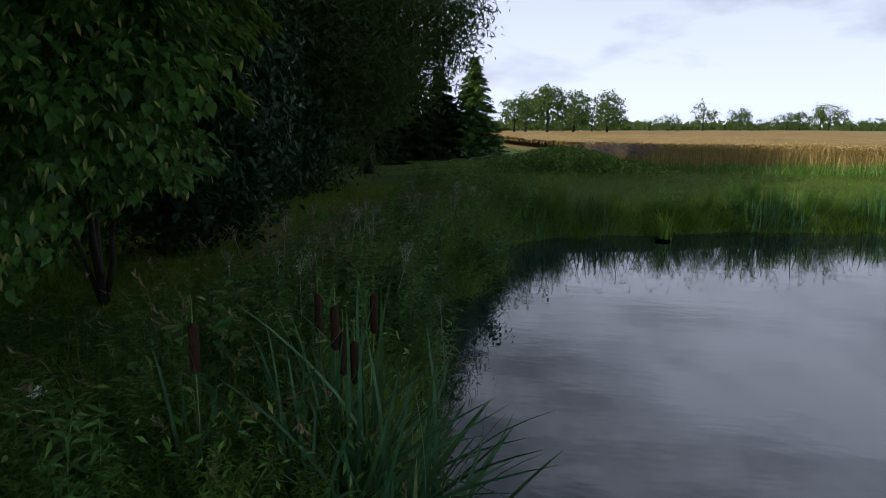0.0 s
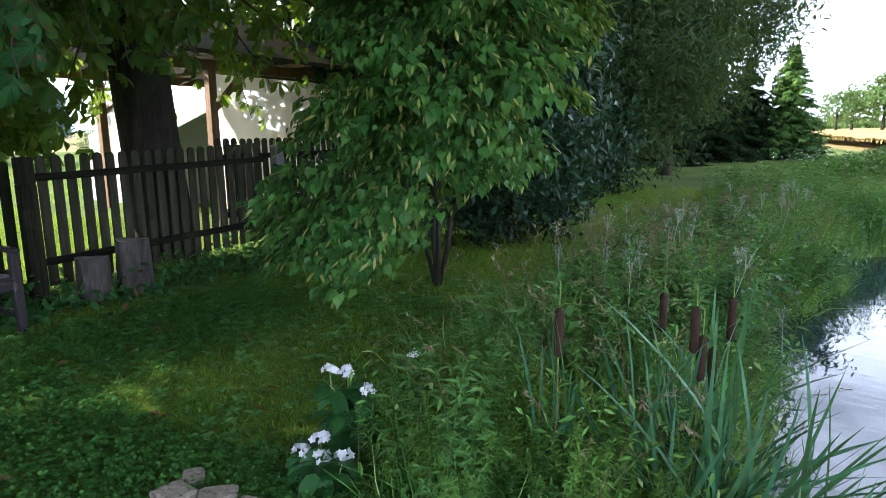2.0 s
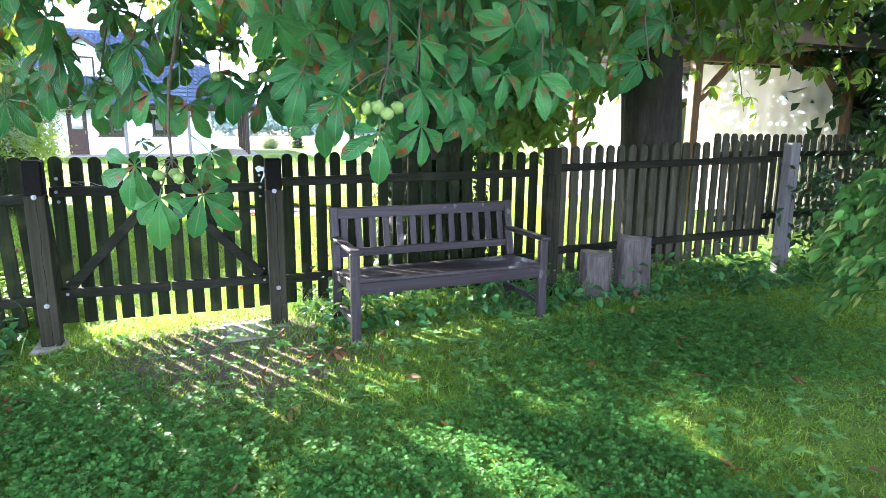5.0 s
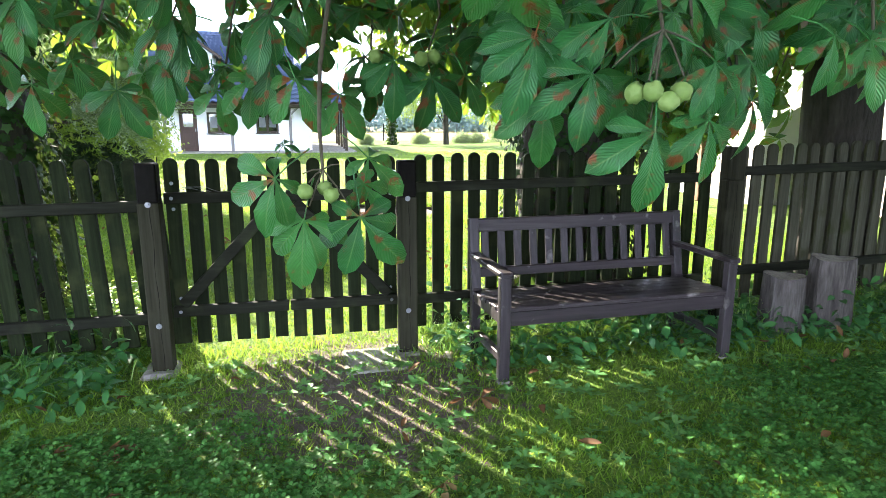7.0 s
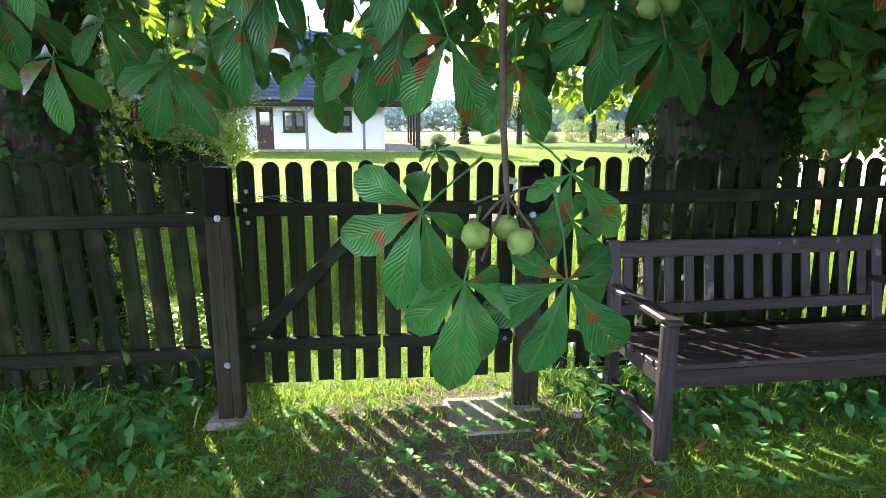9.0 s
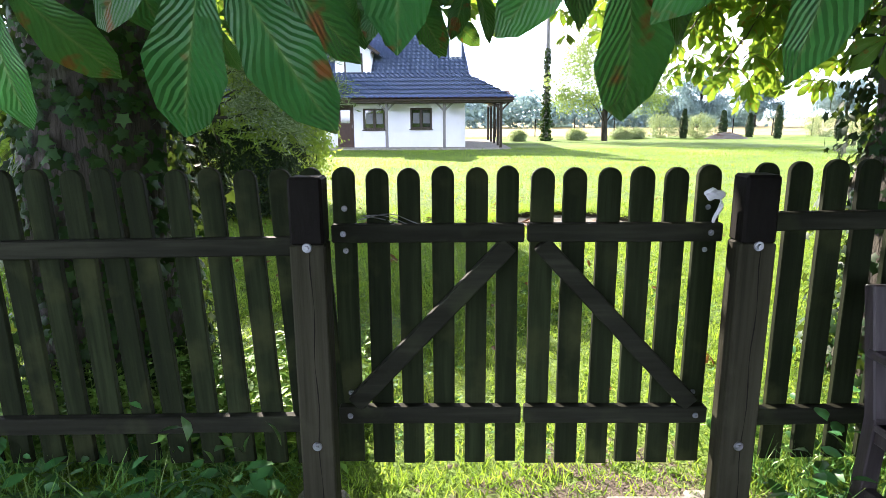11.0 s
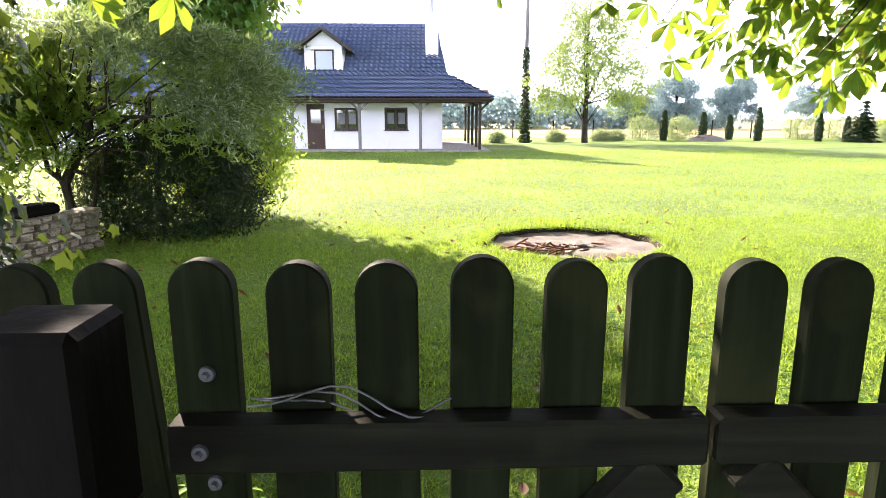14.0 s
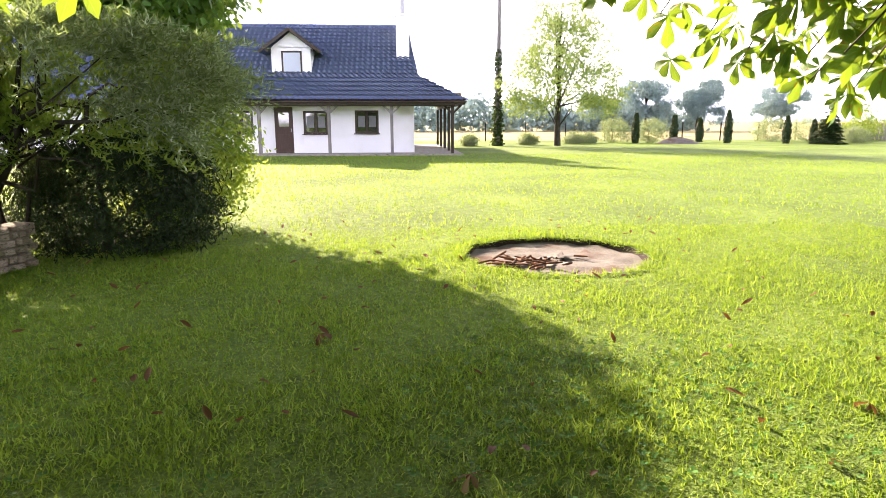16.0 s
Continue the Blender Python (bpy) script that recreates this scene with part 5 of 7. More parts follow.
bough(chest, near_ends, NEAR_LEAVES, 7, 0.11, 0.005, single=True, length=0.55)
def hang_leaf(p, lean, tilt=0.35, k=0, s=1.0):
    """One leaf seen from the open side; lean: degrees by which its middle leaflet swings off the plumb line."""
    nm = Vector((0.9, 0.12 * math.sin(p[1] * 31), tilt)).normalized()
    tip = Vector((0.0, math.sin(radians(lean)), -math.cos(radians(lean))))
    tip = (tip - nm * tip.dot(nm)).normalized()
    r = Matrix((tip, nm.cross(tip), nm)).transposed() * s
    ob = new("leaf", NEAR_LEAVES[k % 5])
    ob.parent = chest
    ob.matrix_basis = Matrix.Translation(p) @ r.to_4x4()


def twig(pts, r0=0.006, r1=0.002):
    V, F, U = tube(pts, np.linspace(r0, r1, len(pts)), 6)
    np_mesh("twig", V, F, TWIG, chest, smooth=True)


# the low bunch before the gate, with its conkers
for p, lean, tilt, k, s in (((-4.22, -0.295, 1.312), -48, 0.3, 1, 1.15), ((-4.33, -0.025, 1.358), 40, 0.5, 0, 1.0), ((-4.26, -0.222, 1.185), -12, 0.35, 2, 1.2), ((-4.21, -0.063, 1.198), 8, 0.2, 4, 1.28),
                            ((-4.24, -0.05, 1.29), 30, 0.2, 3, 0.8), ((-4.26, -0.27, 1.40), 160, 0.6, 3, 0.42)):
    hang_leaf(p, lean, tilt, k, s)
twig([(-4.5, -0.10, 1.95), (-4.3, -0.16, 1.62), (-4.23, -0.17, 1.45), (-4.21, -0.165, 1.335)], 0.008, 0.0045)
for q4 in ((-0.22, 1.325), (-0.12, 1.35), (-0.205, 1.235), (-0.10, 1.24), (-0.165, 1.30), (-0.205, 1.30)):
    twig([(-4.21, -0.165, 1.335), (-4.2, (q4[0] - 0.165) / 2, (q4[1] + 1.345) / 2), (-4.195, q4[0], q4[1])], 0.0028, 0.002)
# the bunch with four conkers nearer the bench
for p, lean, tilt, k, s in (((-3.63, 0.50, 1.446), -4, 0.35, 0, 1.1), ((-3.66, 0.65, 1.59), 55, 0.5, 2, 0.95), ((-3.69, 0.38, 1.565), -38, 0.4, 1, 1.0), ((-3.68, 0.66, 1.47), 30, 0.3, 4, 0.95),
                            ((-3.72, 0.43, 1.68), -80, 0.6, 3, 0.95), ((-3.74, 0.59, 1.70), 100, 0.7, 1, 0.9), ((-3.74, 0.27, 1.64), -20, 0.4, 2, 1.0), ((-3.74, 0.80, 1.60), 40, 0.4, 0, 1.0),
                            ((-3.90, 0.36, 1.52), -30, 0.3, 4, 1.0), ((-3.95, 0.62, 1.58), 5, 0.3, 2, 1.05), ((-3.85, 0.90, 1.52), 35, 0.3, 1, 1.0), ((-3.70, 0.98, 1.66), 60, 0.4, 3, 1.0)):
    hang_leaf(p, lean, tilt, k, s)
twig([(-4.14, 0.67, 2.1), (-3.84, 0.60, 1.8), (-3.71, 0.55, 1.66)], 0.008, 0.004)
for q4 in ((0.49, 1.55), (0.57, 1.56), (0.50, 1.57), (0.50, 1.47), (0.63, 1.60), (0.41, 1.58)):
    twig([(-3.71, 0.55, 1.66), (-3.68, (q4[0] + 0.55) / 2, (q4[1] + 1.68) / 2), (-3.65, q4[0], q4[1])], 0.003, 0.002)
# a row of leaves above the gate
for p, lean, tilt, k, s in (((-4.90, -1.12, 1.59), -10, 0.4, 0, 1.1), ((-4.92, -1.32, 1.62), -30, 0.4, 2, 1.1), ((-4.70, -0.80, 1.563), 0, 0.35, 1, 1.1), ((-4.78, -0.95, 1.66), 15, 0.4, 3, 1.0), ((-4.68, -0.49, 1.566), 8, 0.3, 3, 1.0),
                            ((-4.70, -0.64, 1.67), -15, 0.4, 2, 1.05), ((-4.60, -0.37, 1.60), 18, 0.35, 4, 1.05), ((-4.43, -0.23, 1.593), 20, 0.35, 0, 1.15), ((-4.52, -0.30, 1.66), -20, 0.4, 2, 1.0), ((-4.46, -0.10, 1.55), 0, 0.3, 4, 0.95),
                            ((-4.48, 0.20, 1.605), 12, 0.35, 1, 1.15), ((-4.50, 0.08, 1.66), -5, 0.4, 2, 1.05), ((-4.55, 0.33, 1.62), 25, 0.3, 0, 1.0), ((-4.75, 0.02, 1.60), 5, 0.3, 3, 0.9)):
    hang_leaf(p, lean, tilt, k, s)
for p, lean, tilt, k, s in (((-6.5, -1.45, 1.78), 5, 0.2, 0, 1.2), ((-6.5, -1.15, 1.82), -15, 0.2, 2, 1.2), ((-6.5, -0.64, 1.80), 20, 0.2, 4, 1.1), ((-6.4, -1.55, 1.72), 30, 0.2, 1, 1.2)):
    hang_leaf(p, lean, tilt, k, s)
for p, lean, tilt, k, s in (((-5.33, -0.86, 1.66), -50, 0.3, 0, 0.9), ((-5.36, -0.72, 1.66), 40, 0.3, 2, 0.9), ((-5.45, -0.80, 1.70), 0, 0.3, 3, 0.9), ((-5.42, -0.58, 1.68), 60, 0.4, 1, 0.8)):
    hang_leaf(p, lean, tilt, k, s)
mid_ends = []
for i in range(95):
    yy, xx = RNG.uniform(-2.6, 3.2), RNG.uniform(-6.6, -4.4)
    p = (xx, yy, max(1.95, 1.72 + 0.22 * (-4.9 - xx)) + RNG.uniform(0.0, 0.5) + 0.25 * (abs(yy + 0.5) < 1.0))
    mid_ends.append(((p[0] - 0.8, p[1] * 0.8 + 0.3, p[2] + 1.0), p))
mid_ends += [((-7.0, 1.6, 3.0), (x, y, zz)) for x, y, zz in ((-6.3, 2.5, 1.55), (-5.9, 1.7, 1.75), (-5.7, 2.2, 1.8), (-6.4, 2.9, 1.75), (-6.6, 2.4, 1.5), (-6.9, 2.6, 1.5), (-6.9, 2.9, 1.6), (-6.8, 3.3, 1.8), (-6.9, 1.2, 1.75), (-6.8, 1.5, 1.95), (-6.7, 2.9, 2.0), (-6.9, 3.5, 1.6), (-6.7, 2.1, 2.0), (-7.0, 2.6, 1.45), (-7.05, 2.8, 1.7), (-7.1, 3.0, 1.42), (-7.1, 2.45, 1.6), (-7.0, 3.2, 1.5), (-6.95, 2.7, 1.9), (-7.0, 3.4, 1.8), (-7.1, 2.3, 1.85), (-7.3, 2.75, 1.5), (-7.3, 3.0, 1.7), (-7.35, 3.25, 1.5), (-7.3, 2.9, 1.35), (-7.4, 3.1, 2.0), (-7.35, 2.6, 1.8), (-7.3, 3.35, 1.85))]
bough(chest, mid_ends, MID_LEAVES, 16, 0.24, 0.018, length=0.8)
back_ends = [((x + 0.7, y + 1.1, zz + 0.75), (x, y, zz)) for x, y, zz in ((-9.8, 1.7, 1.75), (-9.6, 2.3, 1.95), (-9.9, 2.7, 1.9), (-9.2, 2.1, 2.2), (-8.8, 2.9, 1.9), (-8.7, 3.6, 1.7), (-8.3, 3.1, 1.6),
             (-9.3, 0.95, 2.65), (-9.5, 3.3, 2.1), (-10.2, 3.4, 1.95), (-10.0, 2.1, 2.0), (-9.7, 4.2, 1.9), (-8.9, 4.8, 1.8), (-9.8, 1.10, 1.86), (-9.8, 1.35, 1.78), (-9.75, 1.75, 1.66), (-9.7, 2.0, 1.62), (-9.7, 1.45, 2.05), (-9.6, 2.2, 1.9), (-9.8, 0.85, 2.05), (-9.5, 2.4, 1.7), (-8.2, 2.4, 2.1), (-9.0, 4.2, 2.0), (-8.0, 0.7, 2.45), (-9.0, 1.4, 1.75), (-9.0, 1.65, 1.70), (-9.0, 1.55, 1.95), (-8.9, 1.8, 1.9), (-9.0, 1.8, 1.62), (-9.1, 1.95, 2.1), (-9.0, 1.15, 2.0), (-8.8, 1.6, 2.2), (-8.9, 1.35, 2.25), (-9.0, 0.75, 2.02), (-8.9, -1.9, 2.05), (-8.9, -2.3, 2.0), (-8.8, -1.6, 2.2))]
bough(chest, back_ends, MID_LEAVES, 13, 0.17, 0.012, length=0.6)
C = shell((-7.0, 1.0, 5.6), (4.4, 5.2, 3.0), 330, 0.4, -0.85)
C = C[(C[:, 2] > 2.75 + 0.15 * np.abs(C[:, 0] + 7))]
P = clump_points(C, 0.38, 20)
P = P[sunny(P)]
V, F, U = scatter_arrays(FAR_LEAVES[0], P, leaf_frames(P, (-7, 1.2, 4.8)), RNG.uniform(1.1, 1.7, len(P)))
np_mesh("crown", V, F, CHEST, chest, uv=U)["kind"] = "stuff"

# Leaf layer added above the view to keep sun off the near lawn.
n = 90
xx = RNG.uniform(-10.2, -7.6, n)
C = np.stack([xx, RNG.uniform(-4.6, 1.6, n), 2.75 + (-8.0 - xx) * 0.60 + RNG.uniform(0.05, 1.3, n)], 1)
P = clump_points(C, 0.30, 18)
P = P[sunny(P)]
V, F, U = scatter_arrays(MID_LEAVES[1], P, leaf_frames(P, (-7, 1.2, 4.8)), RNG.uniform(0.85, 1.25, len(P)))
np_mesh("crown", V, F, CHEST, chest, uv=U)["kind"] = "stuff"

n = 70
C = np.stack([RNG.uniform(-8.3, -7.5, n), RNG.uniform(2.3, 3.35, n), RNG.uniform(1.35, 2.6, n)], 1)
P = clump_points(C, 0.16, 22)
P = P[sunny(P)]
V, F, U = scatter_arrays(FAR_LEAVES[0], P, leaf_frames(P, (-7.5, 2.8, 0.8)), RNG.uniform(0.9, 1.3, len(P)))
np_mesh("crown", V, F, CHEST, chest, uv=U)["kind"] = "stuff"

# Clumps added in the sun's way to shade the lawn round the bench.
n = 110
C = np.stack([RNG.uniform(-9.7, -8.4, n), RNG.uniform(-0.5, 3.4, n), RNG.uniform(2.45, 4.4, n)], 1)
P = clump_points(C, 0.26, 20)
P = P[sunny(P)]
V, F, U = scatter_arrays(MID_LEAVES[1], P, leaf_frames(P, (-7.5, 1.5, 1.0)), RNG.uniform(0.85, 1.25, len(P)))
np_mesh("crown", V, F, CHEST, chest, uv=U)["kind"] = "stuff"

# Unseen skirt of leaves, added overhead to cut skylight from the pond side.
n = 170
C = np.stack([RNG.uniform(-4.4, -0.4, n), RNG.uniform(-3.0, 4.0, n), RNG.uniform(3.0, 4.4, n)], 1)
P = clump_points(C, 0.30, 20)
P = P[sunny(P)]
V, F, U = scatter_arrays(FAR_LEAVES[0], P, leaf_frames(P, (-5.0, 1.0, 1.0)), RNG.uniform(1.1, 1.7, len(P)))
np_mesh("crown", V, F, CHEST, chest, uv=U)["kind"] = "stuff"

# Unseen canopy added to deepen the shade on the lawn behind the gate.
n = 150
C = np.stack([RNG.uniform(-10.3, -6.6, n), RNG.uniform(-5.0, 1.5, n), RNG.uniform(3.4, 4.8, n)], 1)
P = clump_points(C, 0.32, 20)
P = P[sunny(P)]
V, F, U = scatter_arrays(FAR_LEAVES[1], P, leaf_frames(P, (-7.0, 1.0, 1.0)), RNG.uniform(1.1, 1.7, len(P)))
np_mesh("crown", V, F, CHEST, chest, uv=U)["kind"] = "stuff"

# spiky fruits
def conker(parent, p, r=0.0215):
    bm = bmesh.new()
    bmesh.ops.create_icosphere(bm, subdivisions=3, radius=r)
    for v in list(bm.verts):
        if RNG.random() < 0.16:
            v.co *= 1.17
    bmesh.ops.translate(bm, vec=p, verts=bm.verts)
    return part("conker", bm, HUSK, parent, "green spiky conker husk", smooth=True)


for p in ((-4.195, -0.145, 1.265), (-4.20, -0.215, 1.275), (-4.235, -0.16, 1.28), (-3.645, 0.498, 1.527), (-3.65, 0.566, 1.528), (-3.63, 0.525, 1.507), (-3.67, 0.47, 1.525), (-4.786, -0.80, 1.65), (-4.74, -0.62, 1.73), (-4.73, -0.57, 1.735), (-4.5, 0.02, 1.67), (-4.5, 0.17, 1.665), (-4.51, 0.215, 1.675), (-4.85, -1.42, 1.66)):
    conker(chest, p)

ivy_trunk("tree trunk thickly clad in dark ivy behind the bench", (-7.35, 2.0, 0), 0.42, 4.4, 6000)
ivy_trunk("leaning tree trunk thickly clad in dark ivy beside the gate", (-7.42, -2.42, 0), 0.33, 4.6, 7500)
tree("horse_chestnut", "tall tree crown over the gate", (-7.9, -3.0, 0), 8, 0.2, 200, 20, 0.4, FAR_LEAVES[1], CHEST, crown_at=(0.2, 0.2, 5.4), crown_r=(3.4, 3.2, 2.4), low=-0.7)

# Tree added out of view, only to block sky and sun over the lawn.
tree("horse_chestnut", "broad unseen tree added outside the stone wall to give shade", (-9.4, -7.4, 0), 8.5, 0.28, 230, 22, 0.40, FAR_LEAVES[0], CHEST, crown_at=(0.2, 0.7, 5.7), crown_r=(2.8, 3.0, 2.2), low=-0.6, size=(1.1, 1.7))

# Low clumps added out of view, blocking a patch of sun on the clover.
C = shell((-8.6, -3.8, 3.3), (1.1, 1.5, 0.6), 60, 0.2)
P = clump_points(C, 0.28, 18)
P = P[sunny(P)]
V, F, U = scatter_arrays(MID_LEAVES[2], P, leaf_frames(P, (-7.9, -3.0, 1.0)), RNG.uniform(0.85, 1.25, len(P)))
np_mesh("crown", V, F, CHEST, chest, uv=U)["kind"] = "stuff"

# bare-trunked big tree behind the stumps
big = tagged(thing("horse_chestnut", (-6.98, 4.38, 0)), "big tree with a thick dark bare trunk behind the fence", "tree")
V, F, U = tube(curve((0, 0, -0.1), (-0.1, -0.35, 9.5), 0, 10, 0.03), 0.305 * np.array([1.25, 1.02, 0.98, 0.95, 0.92, 0.85, 0.7, 0.5, 0.35, 0.2]), 18)
np_mesh("trunk", V, F, BARK, big, smooth=True)
ends = [((0.1, 0, 2.9), (x, y, zz)) for x, y, zz in ((0.5, -1.2, 1.75), (0.9, -0.9, 2.0), (0.2, -1.7, 1.9), (1.1, 0.6, 2.1), (0.8, 1.0, 2.0), (1.4, -0.4, 2.2), (0.9, -1.9, 2.1), (-1.2, 1.0, 1.8), (-1.5, 0.2, 1.75), (0.6, 2.0, 2.0), (-1.0, 2.2, 1.7),
        (1.9, -1.2, 2.25), (2.2, 0.6, 2.4), (1.6, 1.8, 2.2), (-0.8, -1.8, 1.9), (-1.6, -1.4, 1.8))]
bough(big, ends, MID_LEAVES, 17, 0.26, 0.03, length=0.75)
C = shell((0, 0.3, 4.9), (4.6, 4.4, 2.3), 280, 0.4, -0.8)
P = clump_points(C, 0.4, 20)
P = P[sunny(P, (-6.98, 4.38, 0))]
V, F, U = scatter_arrays(FAR_LEAVES[1], P, leaf_frames(P, (0, 0.3, 5.2)), RNG.uniform(1.1, 1.7, len(P)))
np_mesh("crown", V, F, CHEST, big, uv=U)["kind"] = "stuff"

def plates(C, per, heart, long=0.24, wide=0.13, thick=0.028, fall=0.7):
    """Leaves in flat sprays that hang outward and down from the heart of a crown: places and frames."""
    d = C - np.array(heart)
    d[:, 2] *= 0.2
    d = d + RNG.normal(0, 0.25, d.shape)
    d[:, 2] = 0
    d /= np.linalg.norm(d, axis=1, keepdims=True) + 1e-6
    f = (fall + RNG.normal(0, 0.22, len(C)))[:, None]
    ax = d - f * np.array([[0, 0, 1.0]])
    ax /= np.linalg.norm(ax, axis=1, keepdims=True)
    side = np.cross(ax, np.array([[0, 0, 1.0]]))
    side /= np.linalg.norm(side, axis=1, keepdims=True) + 1e-6
    nm = np.cross(side, ax)
    ax, side, nm = (np.repeat(v, per, 0) for v in (ax, side, nm))
    u, v, w = RNG.uniform(-1, 1, len(ax)), RNG.normal(0, 1, len(ax)), RNG.normal(0, 1, len(ax))
    P = np.repeat(C, per, 0) + ax * (long * u)[:, None] + side * (wide * v * (1 - 0.55 * u.clip(0, 1)))[:, None] + nm * (thick * w)[:, None]
    n2 = nm + RNG.normal(0, 0.33, nm.shape)
    n2 /= np.linalg.norm(n2, axis=1, keepdims=True)
    tip = ax + np.array([[0, 0, -0.5]]) + RNG.normal(0, 0.45, ax.shape)
    tip -= n2 * (tip * n2).sum(1, keepdims=True)
    tip /= np.linalg.norm(tip, axis=1, keepdims=True)
    return P, np.stack([tip, np.cross(n2, tip), n2], 2)


# young linden that hangs over the lawn
lin = tagged(thing("linden_tree", (-3.78, 5.17, 0)), "young linden with drooping boughs and pale bracts", "tree")
stems = [tube(curve((0, 0, -0.05), e, 0.1, 8, 0.03), np.linspace(0.028, 0.006, 8), 6) for e in ((0.6, -0.9, 3.6), (0.1, 0.3, 4.6), (1.0, -1.6, 1.9), (-0.5, -1.0, 3.4), (1.3, -0.9, 2.6))]
tube_parts("stem", stems, BARK, lin)
C = np.concatenate([shell((0.70, -0.85, 1.95), (0.95, 1.0, 0.85), 105, 0.6), shell((0.75, -0.55, 3.3), (1.4, 1.7, 1.2), 150, 0.5), shell((0.05, -1.75, 0.86), (0.8, 0.35, 0.30), 15, 0.2), shell((0.55, -1.85, 0.64), (0.25, 0.25, 0.16), 5, 0.2), shell((0.0, -1.3, 1.2), (0.5, 0.5, 0.45), 16, 0.3), shell((0.45, -1.2, 0.85), (0.4, 0.4, 0.25), 6, 0.2)])
P, R = plates(C, 84, (0.3, -0.3, 1.6))
ok = (P[:, 2] > 0.25) & (P[:, 1] + 5.20 + RNG.normal(0, 0.05, len(P)) > 1.31 * (2.16 - P[:, 0]))
ok &= (P[:, 1] < -1.45) | (P[:, 2] + RNG.normal(0, 0.05, len(P)) > 0.90)
P, R = P[ok], R[ok]
scatter("leaves", heart_leaf(0.082), P, R, RNG.uniform(0.55, 1.2, len(P)), LINDEN, lin)["kind"] = "stuff"
k = RNG.permutation(len(P))[:3600]
scatter("bract_sprays", blade_leaf(0.085, 0.020, 3, 0.1, 0.2), P[k] + RNG.normal(0, 0.02, (3600, 3)) + np.array([0.02, -0.03, 0.01]), R[k], RNG.uniform(0.7, 1.2, 3600), BRACT, lin, "pale yellow-green bracts")["kind"] = "stuff"

# dark glossy shrub, willow and spruces along the garden edge
def shrub(name, label, base, centre, radii, clumps, per, spread, tm, mat, size=(0.7, 1.3), inner=0.6, low=-0.9, category="shrub", stems=7, sr=0.025):
    s0 = tagged(thing(name, base), label, category)
    C = shell(centre, radii, clumps, inner, low)
    tube_parts("stem", [tube(curve((RNG.normal(0, 0.1), RNG.normal(0, 0.1), -0.05), c, 0.1, 6, 0.04), np.linspace(sr, 0.005, 6), 5) for c in C[:stems]], TWIG, s0)
    P = clump_points(C, spread, per)
    P = P[P[:, 2] > 0.03]
    scatter("leaves", tm, P, leaf_frames(P, centre), RNG.uniform(*size, len(P)), mat, s0)["kind"] = "stuff"
    return s0


shrub("evergreen_shrub", "tall shrub with dark blue-green glossy leaves", (-4.3, 8.0, 0), (0, 0, 1.9), (1.15, 1.35, 2.1), 420, 34, 0.16, kite_leaf(0.13, 0.055), DARKLEAF)
shrub("evergreen_shrub", "dark shrub under the trees by the fence", (-5.6, 6.6, 0), (0, 0, 0.7), (1.0, 1.3, 0.8), 120, 22, 0.15, kite_leaf(0.10, 0.05), DARKLEAF)
shrub("evergreen_shrub", "dark hedge shrub at the lawn's edge", (-6.6, 11.0, 0), (0, 0, 2.4), (1.7, 2.4, 3.2), 420, 30, 0.25, kite_leaf(0.17, 0.08), DARKLEAF)
tree("willow_tree", "spreading willow with dull narrow leaves over the path", (-7.0, 17.5, 0), 8, 0.2, 700, 60, 0.36, kite_leaf(0.22, 0.05), DULLWILLOW, crown_at=(0.9, -0.5, 4.3), crown_r=(3.2, 3.6, 4.0), low=-0.95)
tree("willow_tree", "willow boughs against the sky", (-5.6, 22.0, 0), 9, 0.2, 420, 56, 0.42, kite_leaf(0.24, 0.05), DULLWILLOW, crown_at=(0.9, 0, 5.6), crown_r=(3.0, 3.2, 3.4), low=-0.9)
shrub("evergreen_shrub", "dark shrub beneath the willow", (-6.4, 15.0, 0), (0, 0, 1.0), (1.8, 2.6, 1.7), 260, 26, 0.25, kite_leaf(0.17, 0.07), DARKLEAF)
for y in (11.5, 16.0, 20.5, 26.0):
    tree("garden_tree", "tall dark leafy tree behind the fence", (-10.0, y, 0), 9, 0.22, 300, 34, 0.5, kite_leaf(0.26, 0.15), DARKLEAF, crown_at=(0, 0, 4.6), crown_r=(2.6, 3.4, 4.4), low=-0.95)


def spruce(base, height, radius, label="dark green spruce at the lawn's edge", whorls=30, mat=NEEDLE):
    t0 = tagged(thing("spruce_tree", base), label, "tree", "spruces")
    V, F, U = tube([(0, 0, -0.1), (0, 0, height)], [0.02 * height, 0.01], 7)
    np_mesh("trunk", V, F, BARK, t0)
    P, D = [], []
    for i in range(whorls):
        u = (i + 0.5) / whorls
        L = radius * (1 - u) ** 0.85 + 0.05
        for j in range(int(10 + 14 * (1 - u))):
            a = RNG.uniform(0, 6.28)
            l2 = L * RNG.uniform(0.75, 1.1)
            for s in np.arange(0.12, 1.0, 0.10 / max(l2, 0.25)):
                P.append((l2 * s * math.cos(a), l2 * s * math.sin(a), height * u - 0.35 * l2 * s + 0.12 * l2 * s * s + RNG.normal(0, 0.03)))
                D.append((math.cos(a + RNG.normal(0, 0.8)), math.sin(a + RNG.normal(0, 0.8)), RNG.normal(-0.25, 0.3)))
    P, D = np.array(P), np.array(D)
    P = np.maximum(P, [-99, -99, 0.03])
    # sprays point outward
    x = D / np.linalg.norm(D, axis=1, keepdims=True)
    y = np.cross(np.array([[0, 0, 1.0]]), x)
    y /= np.linalg.norm(y, axis=1, keepdims=True)
    R = np.stack([x, y, np.cross(x, y)], 2)
    sp = merge([turn_of(kite_leaf(0.34, 0.13), pose(0, 0, 0, 0, 0, a)) for a in (-38, 0, 38)])
